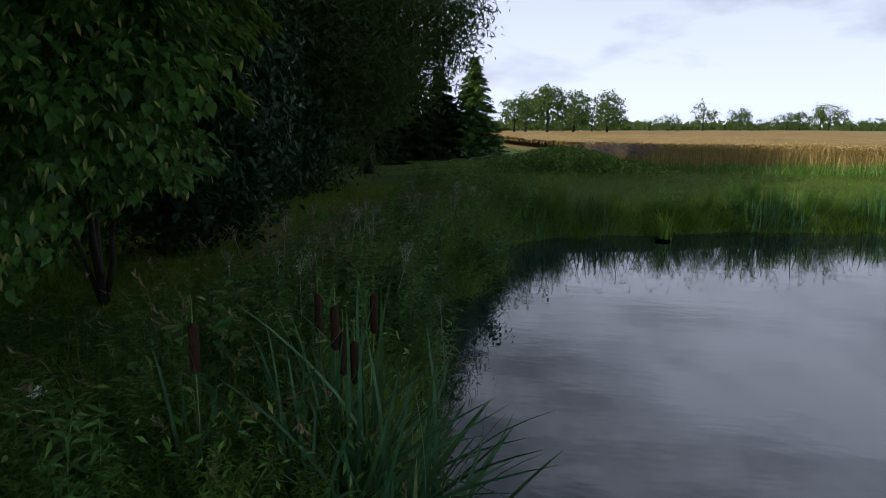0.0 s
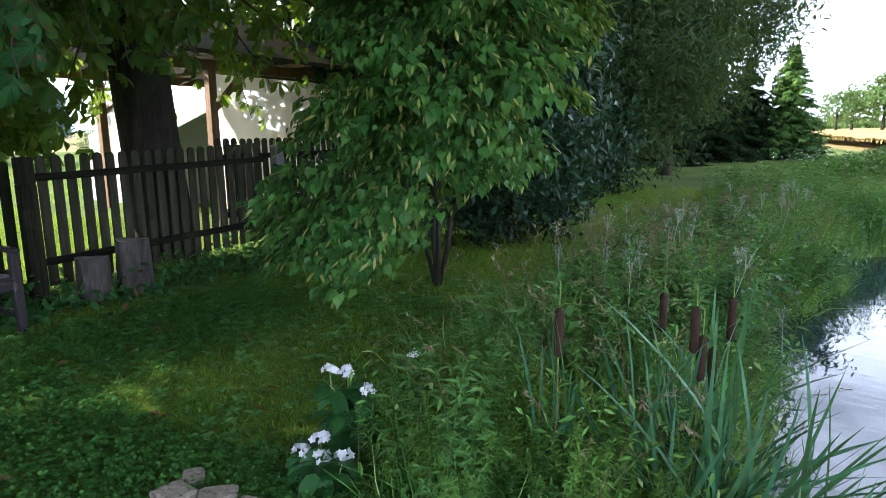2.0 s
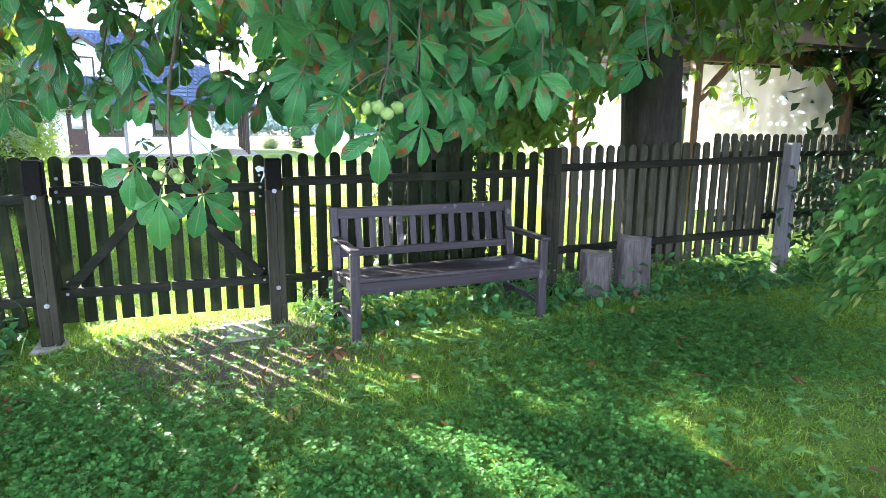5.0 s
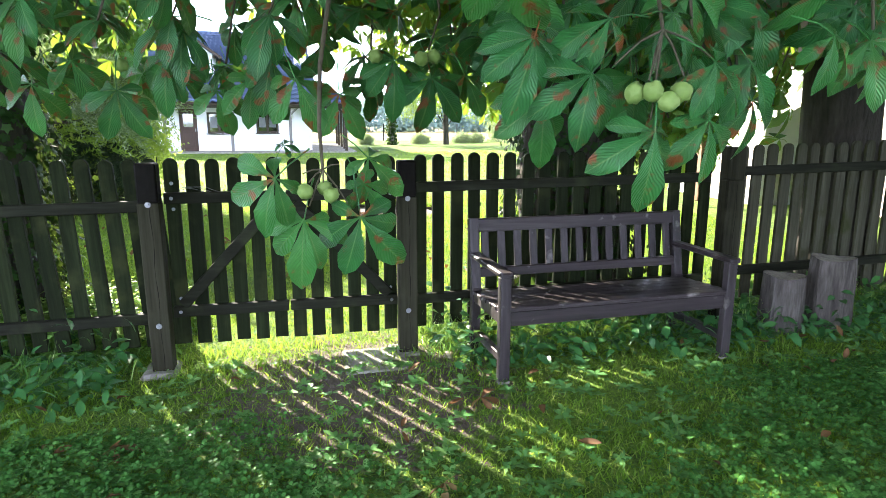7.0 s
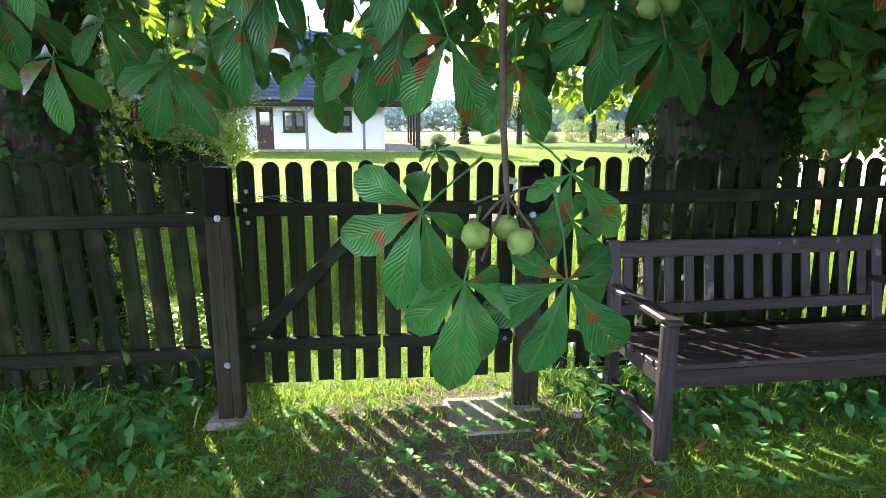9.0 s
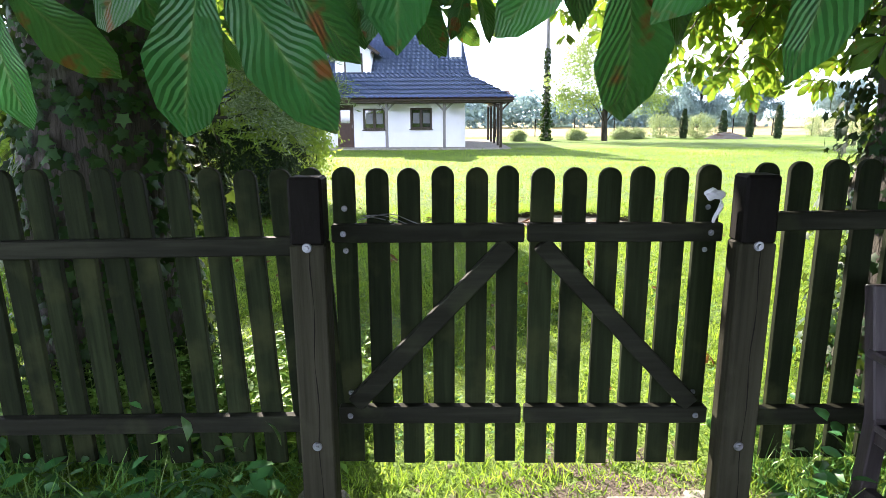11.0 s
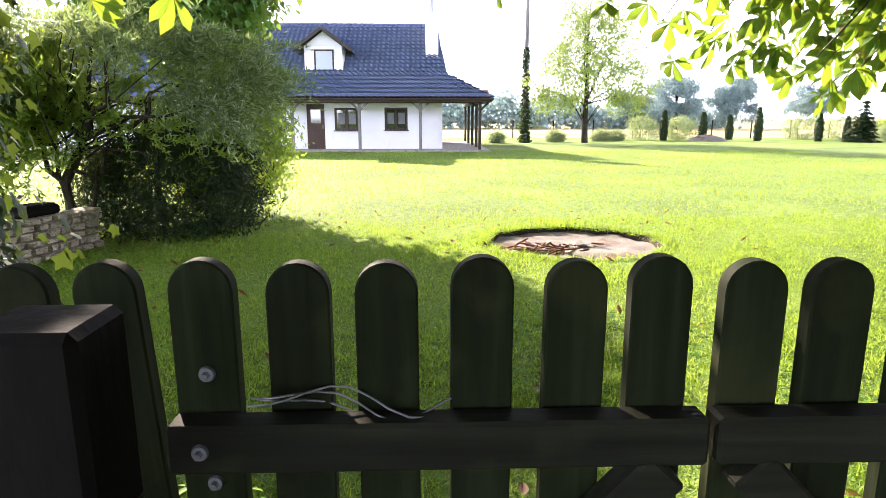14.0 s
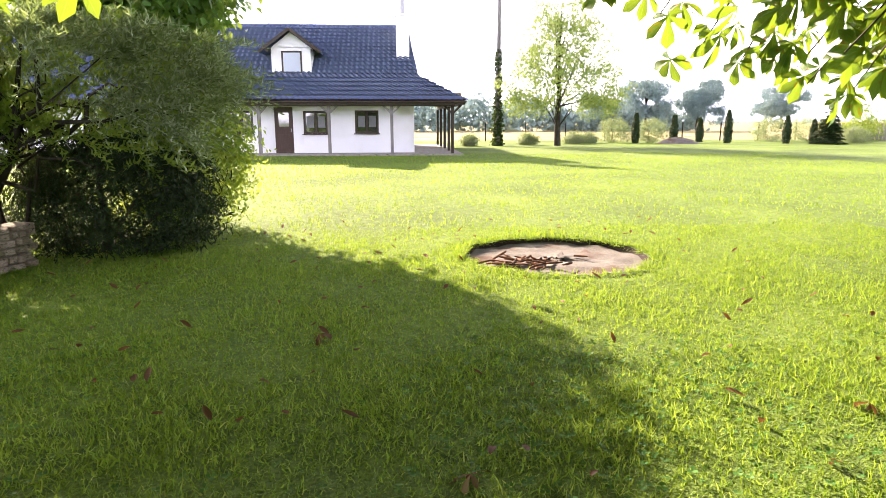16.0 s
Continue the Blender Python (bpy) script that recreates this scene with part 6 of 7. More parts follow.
    scatter("needles", sp, P, R, RNG.uniform(0.7, 1.3, len(P)) * (0.6 + 0.1 * height / 2), mat, t0)["kind"] = "stuff"
    return t0


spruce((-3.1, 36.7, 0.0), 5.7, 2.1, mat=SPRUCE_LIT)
spruce((-5.0, 36.0, 0.0), 5.0, 2.3)
spruce((-6.6, 33.0, 0.0), 6.5, 2.6)
spruce((-8.2, 28.5, 0.0), 7.5, 2.8)

# ---- trees and shrubs beyond the gate ----
sb = tagged(thing("silver_willow_shrub", (-12.85, -4.75, 0)), "tall silvery narrow-leaved shrub with a dark crooked stem", "shrub")
trunk_line = [(-0.02, 0.02, -0.05), (0.06, 0.0, 0.35), (0.10, -0.02, 0.72), (0.18, 0.20, 1.02), (0.20, 0.34, 1.30), (0.22, 0.40, 1.65), (0.10, 0.45, 2.2)]
tube_parts("stem", [tube(trunk_line, [0.085, 0.07, 0.062, 0.052, 0.042, 0.03, 0.012], 9)], BARK, sb)
forks = [((0.10, -0.02, 0.72), e) for e in ((0.35, -0.55, 1.55), (0.3, -0.9, 1.85), (0.0, 1.1, 0.95), (-0.2, 0.6, 1.8))] + [((0.2, 0.3, 1.2), e) for e in ((0.5, 1.5, 1.75), (0.6, 1.0, 2.2), (0.6, -0.2, 2.1), (0.4, -0.6, 1.5), (0.2, 1.9, 1.5))]
tube_parts("branch", [tube(curve(a1, e, 0.12, 7, 0.09), np.linspace(0.034, 0.006, 7), 6) for a1, e in forks], BARK, sb)
tube_parts("stem", [tube(curve((0.12, 0.16, -0.05), (0.05, 0.35, 0.9), 0.05, 6, 0.03), np.linspace(0.035, 0.016, 6), 6), tube(curve((-0.5, 0.75, -0.05), (-0.2, 0.85, 1.6), 0.05, 6, 0.04), np.linspace(0.05, 0.02, 6), 6)], BARK, sb)
def sprig(length, pairs, leaf, width, droop):
    """A thin arching shoot with narrow leaves all round it."""
    pts = [(length * u, 0, -droop * length * u * u) for u in (0, 0.33, 0.66, 1.0)]
    out = [tube(pts, [0.004, 0.003, 0.002, 0.001], 3)]
    rnd = random.Random(pairs)
    for k in range(2 * pairs):
        u = 0.1 + 0.9 * k / (2 * pairs)
        lf = turn_of(kite_leaf(leaf * rnd.uniform(0.75, 1.2), width), pose(0, 0, 0, rnd.uniform(-40, 40), 0, rnd.uniform(25, 62)))
        out.append(turn_of(lf, pose(length * u, 0, -droop * length * u * u, k * 137.5, 0, 0)))
    return merge([(v, f4, None) for v, f4, _ in out])


def sprays(C, per, spread, heart, out=0.7, lift=0.25):
    """Places and frames of shoots that reach outward from the heart of a bush."""
    P = clump_points(C, spread, per, 0.7)
    d = P - np.array(heart)
    d /= np.linalg.norm(d, axis=1, keepdims=True) + 1e-6
    x = d * out + RNG.normal(0, 0.4, P.shape) + np.array([0, 0, lift])
    x /= np.linalg.norm(x, axis=1, keepdims=True)
    y = np.cross(np.array([[0, 0, 1.0]]), x)
    y /= np.linalg.norm(y, axis=1, keepdims=True) + 1e-6
    return P, np.stack([x, y, np.cross(x, y)], 2)


twigs = np.concatenate([shell((0.1, 0.7, 1.9), (1.3, 1.5, 0.75), 14, 0.8, -0.1), shell((0.0, -0.7, 1.7), (0.9, 0.9, 0.6), 6, 0.8, -0.1)])
tube_parts("branch", [tube(curve((RNG.normal(0, 0.12), 0.1 * c[1] + RNG.normal(0, 0.08), RNG.uniform(0.7, 1.5)), c, 0.15, 7, 0.07), np.linspace(0.014, 0.003, 7), 5) for c in twigs], BARK, sb)
C = np.concatenate([shell((0.2, 0.85, 1.85), (1.2, 1.3, 0.75), 30, 0.6, -0.2), shell((0.35, 1.7, 1.8), (0.75, 0.6, 0.55), 17, 0.6), shell((0.45, -0.6, 2.05), (0.8, 0.9, 0.40), 11, 0.6, -0.3)])
P, R = sprays(C, 14, 0.10, (-0.1, 0.3, 1.0), 0.8, 0.1)
ok = P[:, 2] < 2.35
P, R = P[ok], R[ok]
scatter("silvery_foliage", sprig(0.38, 12, 0.082, 0.015, 0.85), P, R, RNG.uniform(0.7, 1.3, len(P)), WILLOW, sb, "silvery shoots of narrow leaves")["kind"] = "stuff"
C = np.concatenate([shell((-0.2, -0.7, 1.6), (1.1, 1.0, 0.65), 70, 0.3, -0.6), shell((0.5, -0.7, 1.45), (0.8, 1.0, 0.80), 95, 0.3, -0.8), shell((-0.3, -1.6, 1.3), (1.0, 0.8, 0.8), 50, 0.3, -0.8), shell((-0.6, 0.6, 1.7), (1.0, 1.4, 0.8), 50, 0.3, -0.8)])
P, R = sprays(C, 13, 0.12, (-0.1, 0.3, 1.1))
ok = P[:, 2] > 0.62
scatter("inner_foliage", sprig(0.28, 9, 0.075, 0.025, 0.55), P[ok], R[ok], RNG.uniform(0.7, 1.2, ok.sum()), BRIGHT, sb, "yellow-green shoots deeper in the bush")["kind"] = "stuff"
shrub("juniper", "dark spreading juniper beneath the silvery shrub", (-13.7, -3.95, 0), (0, 0, 0.5), (1.0, 1.15, 0.95), 300, 100, 0.11, kite_leaf(0.075, 0.018), NEEDLE)
shrub("garden_shrub", "bright green leafy shrub catching the sun", (-14.9, -3.65, 0), (0, 0, 1.15), (0.85, 0.95, 1.35), 300, 44, 0.13, kite_leaf(0.075, 0.042), BRIGHT)
tree("garden_tree", "leafy tree rising behind the silvery shrub", (-16.5, -4.6, 0), 5.0, 0.18, 260, 40, 0.24, kite_leaf(0.17, 0.10), LINDEN, crown_at=(0, -0.1, 3.45), crown_r=(1.8, 1.35, 0.9), low=-0.8)

tree("maple_tree", "airy young maple with light green leaves", (-43.2, 9.1, 0), 9.2, 0.19, 330, 56, 0.27, kite_leaf(0.15, 0.085), MAPLE, crown_at=(0, 0.1, 4.6), limbs=46, inner=0.35, low=-0.85, fork=0.16, limb_r=0.17,
                 lobes=(((0, 0.1, 3.6), (3.4, 4.0, 2.0), 0.40), ((0, 0.2, 5.6), (2.8, 3.2, 1.9), 0.32), ((0, 0.2, 7.6), (1.7, 2.0, 1.7), 0.20), ((0.3, -1.9, 2.6), (1.6, 1.6, 1.0), 0.08), ((0.3, 2.2, 2.5), (1.6, 1.6, 1.0), 0.08)))
po = tagged(thing("utility_pole", (-43.6, 5.5, 0)), "tall bare wooden pole with ivy on its lower half", "pole")
V, F, U = tube([(0, 0, -0.1), (0, 0, 4.5), (0, 0, 9.2)], [0.15, 0.13, 0.10], 10)
np_mesh("mast", V, F, GREYPOST, po, smooth=True)
n = 1900
a, z2 = RNG.uniform(0, 6.28, n), 5.6 * RNG.uniform(0, 1, n) ** 1.2
rr = 0.14 + RNG.gamma(2, 0.05, n) * (1.15 - z2 / 7)
P = np.stack([rr * np.cos(a), rr * np.sin(a), z2], 1)
scatter("ivy", ivy_leaf(0.13), P, leaf_frames(P, (0, 0, 2)), RNG.uniform(0.7, 1.3, n), IVY, po, "ivy climbing the pole")["kind"] = "stuff"


def thuja(x, y, h, r, label="slim dark columnar thuja on the lawn"):
    s0 = tagged(thing("thuja", (x, y, 0)), label, "tree", "thujas by the far fence")
    n = 1100
    u = RNG.uniform(0, 1, n)
    a = RNG.uniform(0, 6.28, n)
    rr = 0.72 * r * np.sin(np.pi * np.clip(0.18 + 0.82 * u, 0, 1)) ** 0.7 * RNG.uniform(0.75, 1.05, n)
    P = np.stack([rr * np.cos(a), rr * np.sin(a), u * h], 1)
    nm = np.stack([np.cos(a), np.sin(a), 0.2 + 0 * a], 1) + RNG.normal(0, 0.3, (n, 3))
    scatter("foliage", kite_leaf(0.2, 0.1), P, frames_of(nm, RNG.uniform(0, 6.28, n)), RNG.uniform(0.6, 1.1, n), NEEDLE, s0)["kind"] = "stuff"
    return s0


for x, y, h, r in ((-47.0, 15.4, 1.9, 0.36), (-48.0, 18.5, 1.75, 0.38), (-48.5, 20.6, 1.6, 0.36), (-45.5, 21.0, 2.1, 0.34), (-45.0, 24.7, 1.7, 0.34), (-44.5, 26.2, 1.5, 0.3)):
    thuja(x, y, h, r)
for x, y, rr, h in ((-47.5, 14.2, 1.05, 1.5), (-47.5, 16.7, 1.05, 1.55), (-43.0, 3.7, 0.35, 0.6), (-44.5, 7.6, 0.5, 0.6), (-46.0, 10.9, 0.6, 0.6), (-47, 12.2, 0.5, 0.6), (-49, 26.0, 1.2, 1.6), (-49, 29.0, 1.4, 1.8), (-45, 29.5, 0.8, 1.0)):
    shrub("garden_shrub", "rounded pale green shrub at the lawn's far edge", (x, y, 0), (0, 0, h * 0.5), (rr, rr, h * 0.55), 70, 46, 0.15, kite_leaf(0.10, 0.05), PALESHRUB, stems=4)
spruce((-43.5, 26.5, 0), 2.6, 1.0, "small dark spruce on the lawn", 12)

def earth_mound(x, y, rx, ry, h):
    g1, g2 = np.linspace(0, 1, 9), np.arange(28) / 28 * 2 * np.pi
    V = np.concatenate([np.stack([rx * q6 * np.cos(g2), ry * q6 * np.sin(g2), h * (1 - q6 ** 2) ** 1.3 + 0.03 * RNG.normal(size=28) * (q6 > 0) * (q6 < 1) - 0.02], 1) for q6 in g1])
    F = np.array([(i * 28 + j, i * 28 + (j + 1) % 28, (i + 1) * 28 + (j + 1) % 28, (i + 1) * 28 + j) for i in range(8) for j in range(28)])
    m0 = tagged(np_mesh("earth_mound", V, F, SOIL, smooth=True), "low heap of pale earth at the lawn's far edge", "mound")
    m0.matrix_world = pose(x, y, 0)


earth_mound(-46.0, 17.9, 0.9, 1.5, 0.42)
pf = tagged(thing("paling_fence", (-49.5, 33.4, 0)), "old grey-brown boarded fence at the far end of the lawn", "fence")
for i in range(15):
    part("board", box_bm((0.03, 0.26, 1.25 + 0.05 * math.sin(i * 7)), (0, -2.1 + 0.3 * i, 0.62), 0.005), GREYPOST, pf)
for z2 in (0.35, 1.0):
    part("rail", beam_bm((-0.04, -2.3, z2), (-0.04, 2.3, z2), 0.05, 0.09, 0.005), GREYPOST, pf)
shrub("garden_shrub", "loose leafy shrub beside the boarded fence", (-48.3, 32.6, 0), (0, 0, 1.3), (1.0, 1.2, 1.4), 80, 30, 0.2, kite_leaf(0.16, 0.08), BRIGHT, stems=5)

# wire fence on posts at the end of the lawn
wf = tagged(thing("wire_fence", (-52, 0, 0)), "thin wire fence on slender posts across the field edge", "fence")
for y in np.arange(-30, 60.1, 3.0):
    part("post", box_bm((0.07, 0.07, 1.35), (0, y, 0.67), 0.005), POST_TOP, wf)
for z2 in (0.3, 0.65, 1.0, 1.3):
    V, F, U = tube([(0.045, -30, z2), (0.045, 15, z2), (0.045, 60, z2)], [0.006] * 3, 4)
    np_mesh("wire", V, F, WIREMETAL, wf)


def far_tree(x, y, h, r, label, mat=FARLEAF, clumps=60, per=26, name="far_tree", z=0.0, leaf=0.5):
    s = h / 9
    return tree(name, label, (x, y, z), h, 0.03 * h, clumps, per, 0.55 * s, kite_leaf(leaf * s, leaf * 0.64 * s), mat, crown_at=(0, 0, h * 0.6), crown_r=(r, r, h * 0.42), inner=0.4, low=-0.85, limbs=8)


for x, y, h, r, seed in ((-92, 34.4, 8.8, 4.0, 1), (-92, 42.0, 7.6, 2.9, 2), (-95, 29.5, 5.5, 3.0, 3), (-110, 66, 8, 4.5, 4)):
    rnd = random.Random(seed)
    lobes = [((rnd.uniform(-0.5, 0.5) * r, rnd.uniform(-0.75, 0.75) * r, h * rnd.uniform(0.28, 0.82)), (r * rnd.uniform(0.3, 0.5), r * rnd.uniform(0.3, 0.52), h * rnd.uniform(0.10, 0.2)), 0.09) for _ in range(11)]
    tree("far_tree", "large tree beyond the meadow, haze tinted into its leaves", (x, y, 0), h, 0.03 * h, 200, 90, 0.34, kite_leaf(0.24, 0.17), HAZELEAF, crown_at=(0, 0, h * 0.6), lobes=lobes, inner=0.3, low=-0.9, limbs=10)
woods = tagged(thing("far_woods", (-100, 0, 0)), "belt of far trees beyond the meadow, haze tinted into its leaves", "woods")
pts = []
for y in np.arange(-80, 44, 0.9):
    top = (5.4 if y < 24 else 3.6) * (0.86 + 0.10 * math.sin(y * 0.7) + 0.08 * math.sin(y * 1.9 + 1))
    pts += [(RNG.uniform(-6, 6), y + RNG.uniform(-0.5, 0.5), top * RNG.uniform(0.12, 0.9)) for _ in range(8)]
for y in np.arange(20, 140, 1.5):
    pts += [(-150 + RNG.uniform(-8, 8), y * 3, RNG.uniform(0.5, 1) * 2.6) for _ in range(3)]
P = clump_points(np.array(pts), 0.7, 22)
P = P[P[:, 2] > 0]
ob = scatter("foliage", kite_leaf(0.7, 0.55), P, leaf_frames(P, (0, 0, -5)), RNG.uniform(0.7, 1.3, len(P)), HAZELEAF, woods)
woods["kind"] = "stuff"

# ---- trees along the horizon of the wheat field ----
def at_bearing(px, dist):
    a = math.atan((px - 784) / 1089) - radians(7.2)
    return -0.2 + dist * math.sin(a), 0.4 + dist * math.cos(a)


for px, d, h, r, clumps in ((905, 150, 8.5, 3.8, 70), (925, 160, 10, 3.5, 40), (962, 150, 11.0, 3.9, 80), (1008, 150, 9.3, 3.8, 80), (1066, 150, 9.0, 3.7, 80), (1040, 170, 6, 4, 30), (1172, 190, 5.0, 4.8, 50), (1140, 190, 4.0, 3.5, 30), (1232, 220, 9.5, 4.4, 26),
                            (1296, 230, 7.5, 4.0, 60), (1330, 230, 4.2, 4.5, 40), (1378, 240, 6.0, 5, 60), (1400, 240, 6.8, 4, 40), (1450, 260, 9, 6.5, 60), (1435, 260, 9.5, 3, 20), (1525, 280, 5, 8, 60), (1490, 280, 4, 7, 50), (1560, 280, 6, 6, 50), (1610, 280, 6, 8, 50)):
    x, y = at_bearing(px, d)
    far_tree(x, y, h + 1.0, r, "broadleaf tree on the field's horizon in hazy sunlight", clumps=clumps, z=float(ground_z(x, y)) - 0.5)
belt = tagged(thing("far_woods", (0, 0, 0)), "low blue-green belt of woods on the horizon", "woods")
pts = []
for px in np.arange(860, 1700, 2.5):
    x, y = at_bearing(px, 520 + RNG.uniform(-20, 20))
    pts.append((x, y, 2.0 + RNG.uniform(0, 6.5)))
P = clump_points(np.array(pts), 1.8, 24)
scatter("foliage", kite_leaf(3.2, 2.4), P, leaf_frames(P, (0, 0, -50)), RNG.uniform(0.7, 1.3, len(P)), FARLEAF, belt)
belt["kind"] = "stuff"

# ---- wheat ----
wheat = tagged(thing("wheat_field", (0, 30, 0)), "ripe golden wheat standing in a wide field", "wheat", kind="stuff")
def wheat_left(y):
    return 4.8 - (y - 29) * 0.24
yy = np.concatenate([np.linspace(29.2, 60, 40), np.geomspace(61, 420, 30)])
tt = np.concatenate([np.linspace(0, 0.25, 30), np.geomspace(0.26, 1, 25)])
Y, T = np.meshgrid(yy, tt, indexing="ij")
X = wheat_left(Y) + 1.0 + T * 330
Z = ground_z(X, Y) + 0.83 + 0.05 * RNG.normal(size=X.shape)
Z[0] -= 0.5
n1 = len(tt)
ii, jj = np.meshgrid(np.arange(len(yy) - 1), np.arange(n1 - 1), indexing="ij")
q = (ii * n1 + jj).ravel()
WHEATTOP = surface("wheat_canopy", [(0.3, (0.30, 0.20, 0.075)), (0.5, (0.42, 0.30, 0.125)), (0.7, (0.54, 0.41, 0.20))], (1, 0.5, 1), 0.4, 9, 0.85, 0.8, depth=0.2)
np_mesh("canopy", np.stack([X, Y - 30, Z], 2).reshape(-1, 3), np.stack([q, q + 1, q + n1 + 1, q + n1], 1), WHEATTOP, wheat, smooth=True)
stem = merge([(grass_blade(0.92, 0.012, 0.10)[0], grass_blade(0.92, 0.012, 0.10)[1], None), turn_of((kite_leaf(0.12, 0.03)[0], kite_leaf(0.12, 0.03)[1], None), pose(0.085, 0, 0.86, 0, -50, 0))])
n = 30000
ys = 28.6 + RNG.gamma(1.3, 1.6, n)
xs = wheat_left(ys) + RNG.uniform(0, 1, n) ** 1.2 * 30
P = np.stack([xs, ys - 30, ground_z(xs, ys)], 1)
scatter("stalks", (stem[0] * [1, 2.2, 1], stem[1], None), P, upright(n, 0.12), RNG.uniform(0.8, 1.15, n), WHEAT, wheat)
n = 26000
ys = 30 + 60 * RNG.uniform(0, 1, n) ** 1.8
xs = wheat_left(ys) + 0.5 + RNG.uniform(0, 1, n) * (30 + ys)
P = np.stack([xs, ys - 30, ground_z(xs, ys) + 0.55], 1)
scatter("ears", (grass_blade(0.45, 0.035, 0.25)[0], grass_blade(0.45, 0.035, 0.25)[1], None), P, upright(n, 0.2), RNG.uniform(0.8, 1.2, n), WHEAT, wheat)

# ---- grasses and weeds ----
def leafy_stem(seed, h, leaf, width, n):
    rnd = random.Random(seed)
    pts = [(0.03 * rnd.uniform(-1, 1) * u + 0.10 * u * u * h, 0.02 * rnd.uniform(-1, 1) * u, h * u) for u in (0, 0.35, 0.7, 1.0)]
    out = [tube(pts, [0.0035, 0.003, 0.002, 0.0012], 3)]
    for k in range(n):
        u = 0.15 + 0.85 * k / n
        out.append(turn_of(kite_leaf(leaf * (1.15 - 0.55 * u) * rnd.uniform(0.8, 1.2), width * 1.15, 0.25, 0.35), pose(0.10 * u * u * h, 0, h * u, 0, -rnd.uniform(5, 50), k * 137.5 + rnd.uniform(-20, 20))))
    return merge([(v, f4, None) for v, f4, _ in out])


def turf(label, n, xr, yr, length, width, mat=GRASS, keep=None, lean=0.35, power=1.0, name="grass"):
    ob = tagged(thing(name, (0, 0, 0)), label, "grass", kind="stuff")
    x, y = RNG.uniform(*xr, n), RNG.uniform(*yr, n)
    ok = np.hypot((x - PIT[0]) / 0.95, (y - PIT[1]) / 1.03) > 1.0
    ok &= pond_gap(x, y) > 0.0
    if keep is not None:
        ok &= keep(x, y)
    x, y = x[ok], y[ok]
    z = ground_z(x, y) - 0.005
    rim = np.hypot((x - PIT[0]) / 0.95, (y - PIT[1]) / 1.03) < 1.16
    P = np.stack([x, y, np.where(rim, 0.0, z)], 1)
    patch = 0.8 + 0.35 * np.sin(x * 3.1 + 1.3 * np.sin(y * 2.3)) * np.sin(y * 2.7 + x)
    S = np.stack([np.full(len(x), length), np.full(len(x), width) * RNG.uniform(0.7, 1.3, len(x)), length * patch * RNG.uniform(0.6, 1.4, len(x))], 1)
    t = grass_blade(1.0, 1.0, 0.55, 2)
    scatter("blades", t, P, upright(len(x), lean), S, mat, ob)
    return ob


def worn(x, y):
    """Trodden earth before the gate."""
    d = np.hypot((x + 5.7) / 0.9, (y - 0.05) / 0.65)
    return RNG.uniform(0, 1, len(x)) > 0.8 * np.exp(-d * d)


turf("short mown shaded lawn before the fence", 200000, (-6.45, -0.9), (-3.5, 7.0), 0.062, 0.0056, keep=worn, lean=0.6)
turf("short mown lawn running back beside the pond", 50000, (-7.5, -1.5), (7.0, 17.0), 0.075, 0.008)
turf("sunlit mown lawn behind the gate", 150000, (-15.0, -6.4), (-7.0, 6.0), 0.044, 0.0058, keep=lambda x, y: RNG.uniform(0, 1, len(x)) < np.clip((15.5 + x) / 5.0, 0.25, 1))
turf("thick lawn just behind the gate", 70000, (-10.5, -6.4), (-5.5, 5.0), 0.056, 0.0065, keep=lambda x, y: RNG.uniform(0, 1, len(x)) < np.clip((x + 10.5) / 3.2, 0, 1), lean=0.55)
turf("mown lawn round the fire pit", 85000, (-14.5, -8.5), (-6.0, 6.0), 0.042, 0.011, lean=0.7)
turf("mown lawn stretching to the house", 60000, (-34.0, -14.5), (-12.0, 16.0), 0.07, 0.018)
turf("mown lawn across the pond", 40000, (-2.0, 26.0), (12.0, 29.0), 0.10, 0.015)
turf("uncut grass along the foot of the fence", 4500, (-6.5, -6.0), (-4.0, 6.5), 0.20, 0.007, TALLGRASS, keep=lambda x, y: (y < -1.25) | (y > 0.5), lean=0.5)
turf("uncut grass along the back of the fence", 7000, (-6.9, -6.42), (-4.0, 6.5), 0.18, 0.007, TALLGRASS, keep=lambda x, y: (y < -1.1) | (y > 0.5), lean=0.5)
turf("rough grass on the pond bank", 20000, (-2.95, 0.2), (1.9, 13.5), 0.36, 0.007, TALLGRASS, keep=lambda x, y: (pond_gap(x, y) < 1.9) & (x > -2.62 + 0.16 * np.sin(y * 3)) & (np.hypot(x + 2.45, y - 2.05) > 0.36), lean=0.5)
turf("tall rank grass at the water's edge", 12000, (-1.8, 0.3), (2.6, 13.0), 0.60, 0.010, TALLGRASS, keep=lambda x, y: (pond_gap(x, y) < 0.9) & (y > 5.5), lean=0.4)
# BANKLIT's paler green stands in for sunlight on the far bank grass.
turf("rank grass on the far bank", 26000, (-1.5, 24.0), (11.0, 21.0), 0.50, 0.016, BANKLIT, keep=lambda x, y: (pond_gap(x, y) < 1.0) & (y > 10.5), lean=0.35)
turf("ragged grass round the fire pit", 12000, (-13.8, -11.5), (-0.6, 2.2), 0.15, 0.008, GRASS, keep=lambda x, y: (np.hypot((x - PIT[0]) / 0.95, (y - PIT[1]) / 1.03) < 1.1) & (np.hypot((x - PIT[0]) / 0.95, (y - PIT[1]) / 1.03) > 0.97) & (x < -12.5), lean=0.4)
turf("weedy grass at the field's edge", 16000, (-2.0, 30.0), (23.5, 29.5), 0.55, 0.02, TALLGRASS, keep=lambda x, y: y > 26.4 - 0.10 * x, lean=0.3)

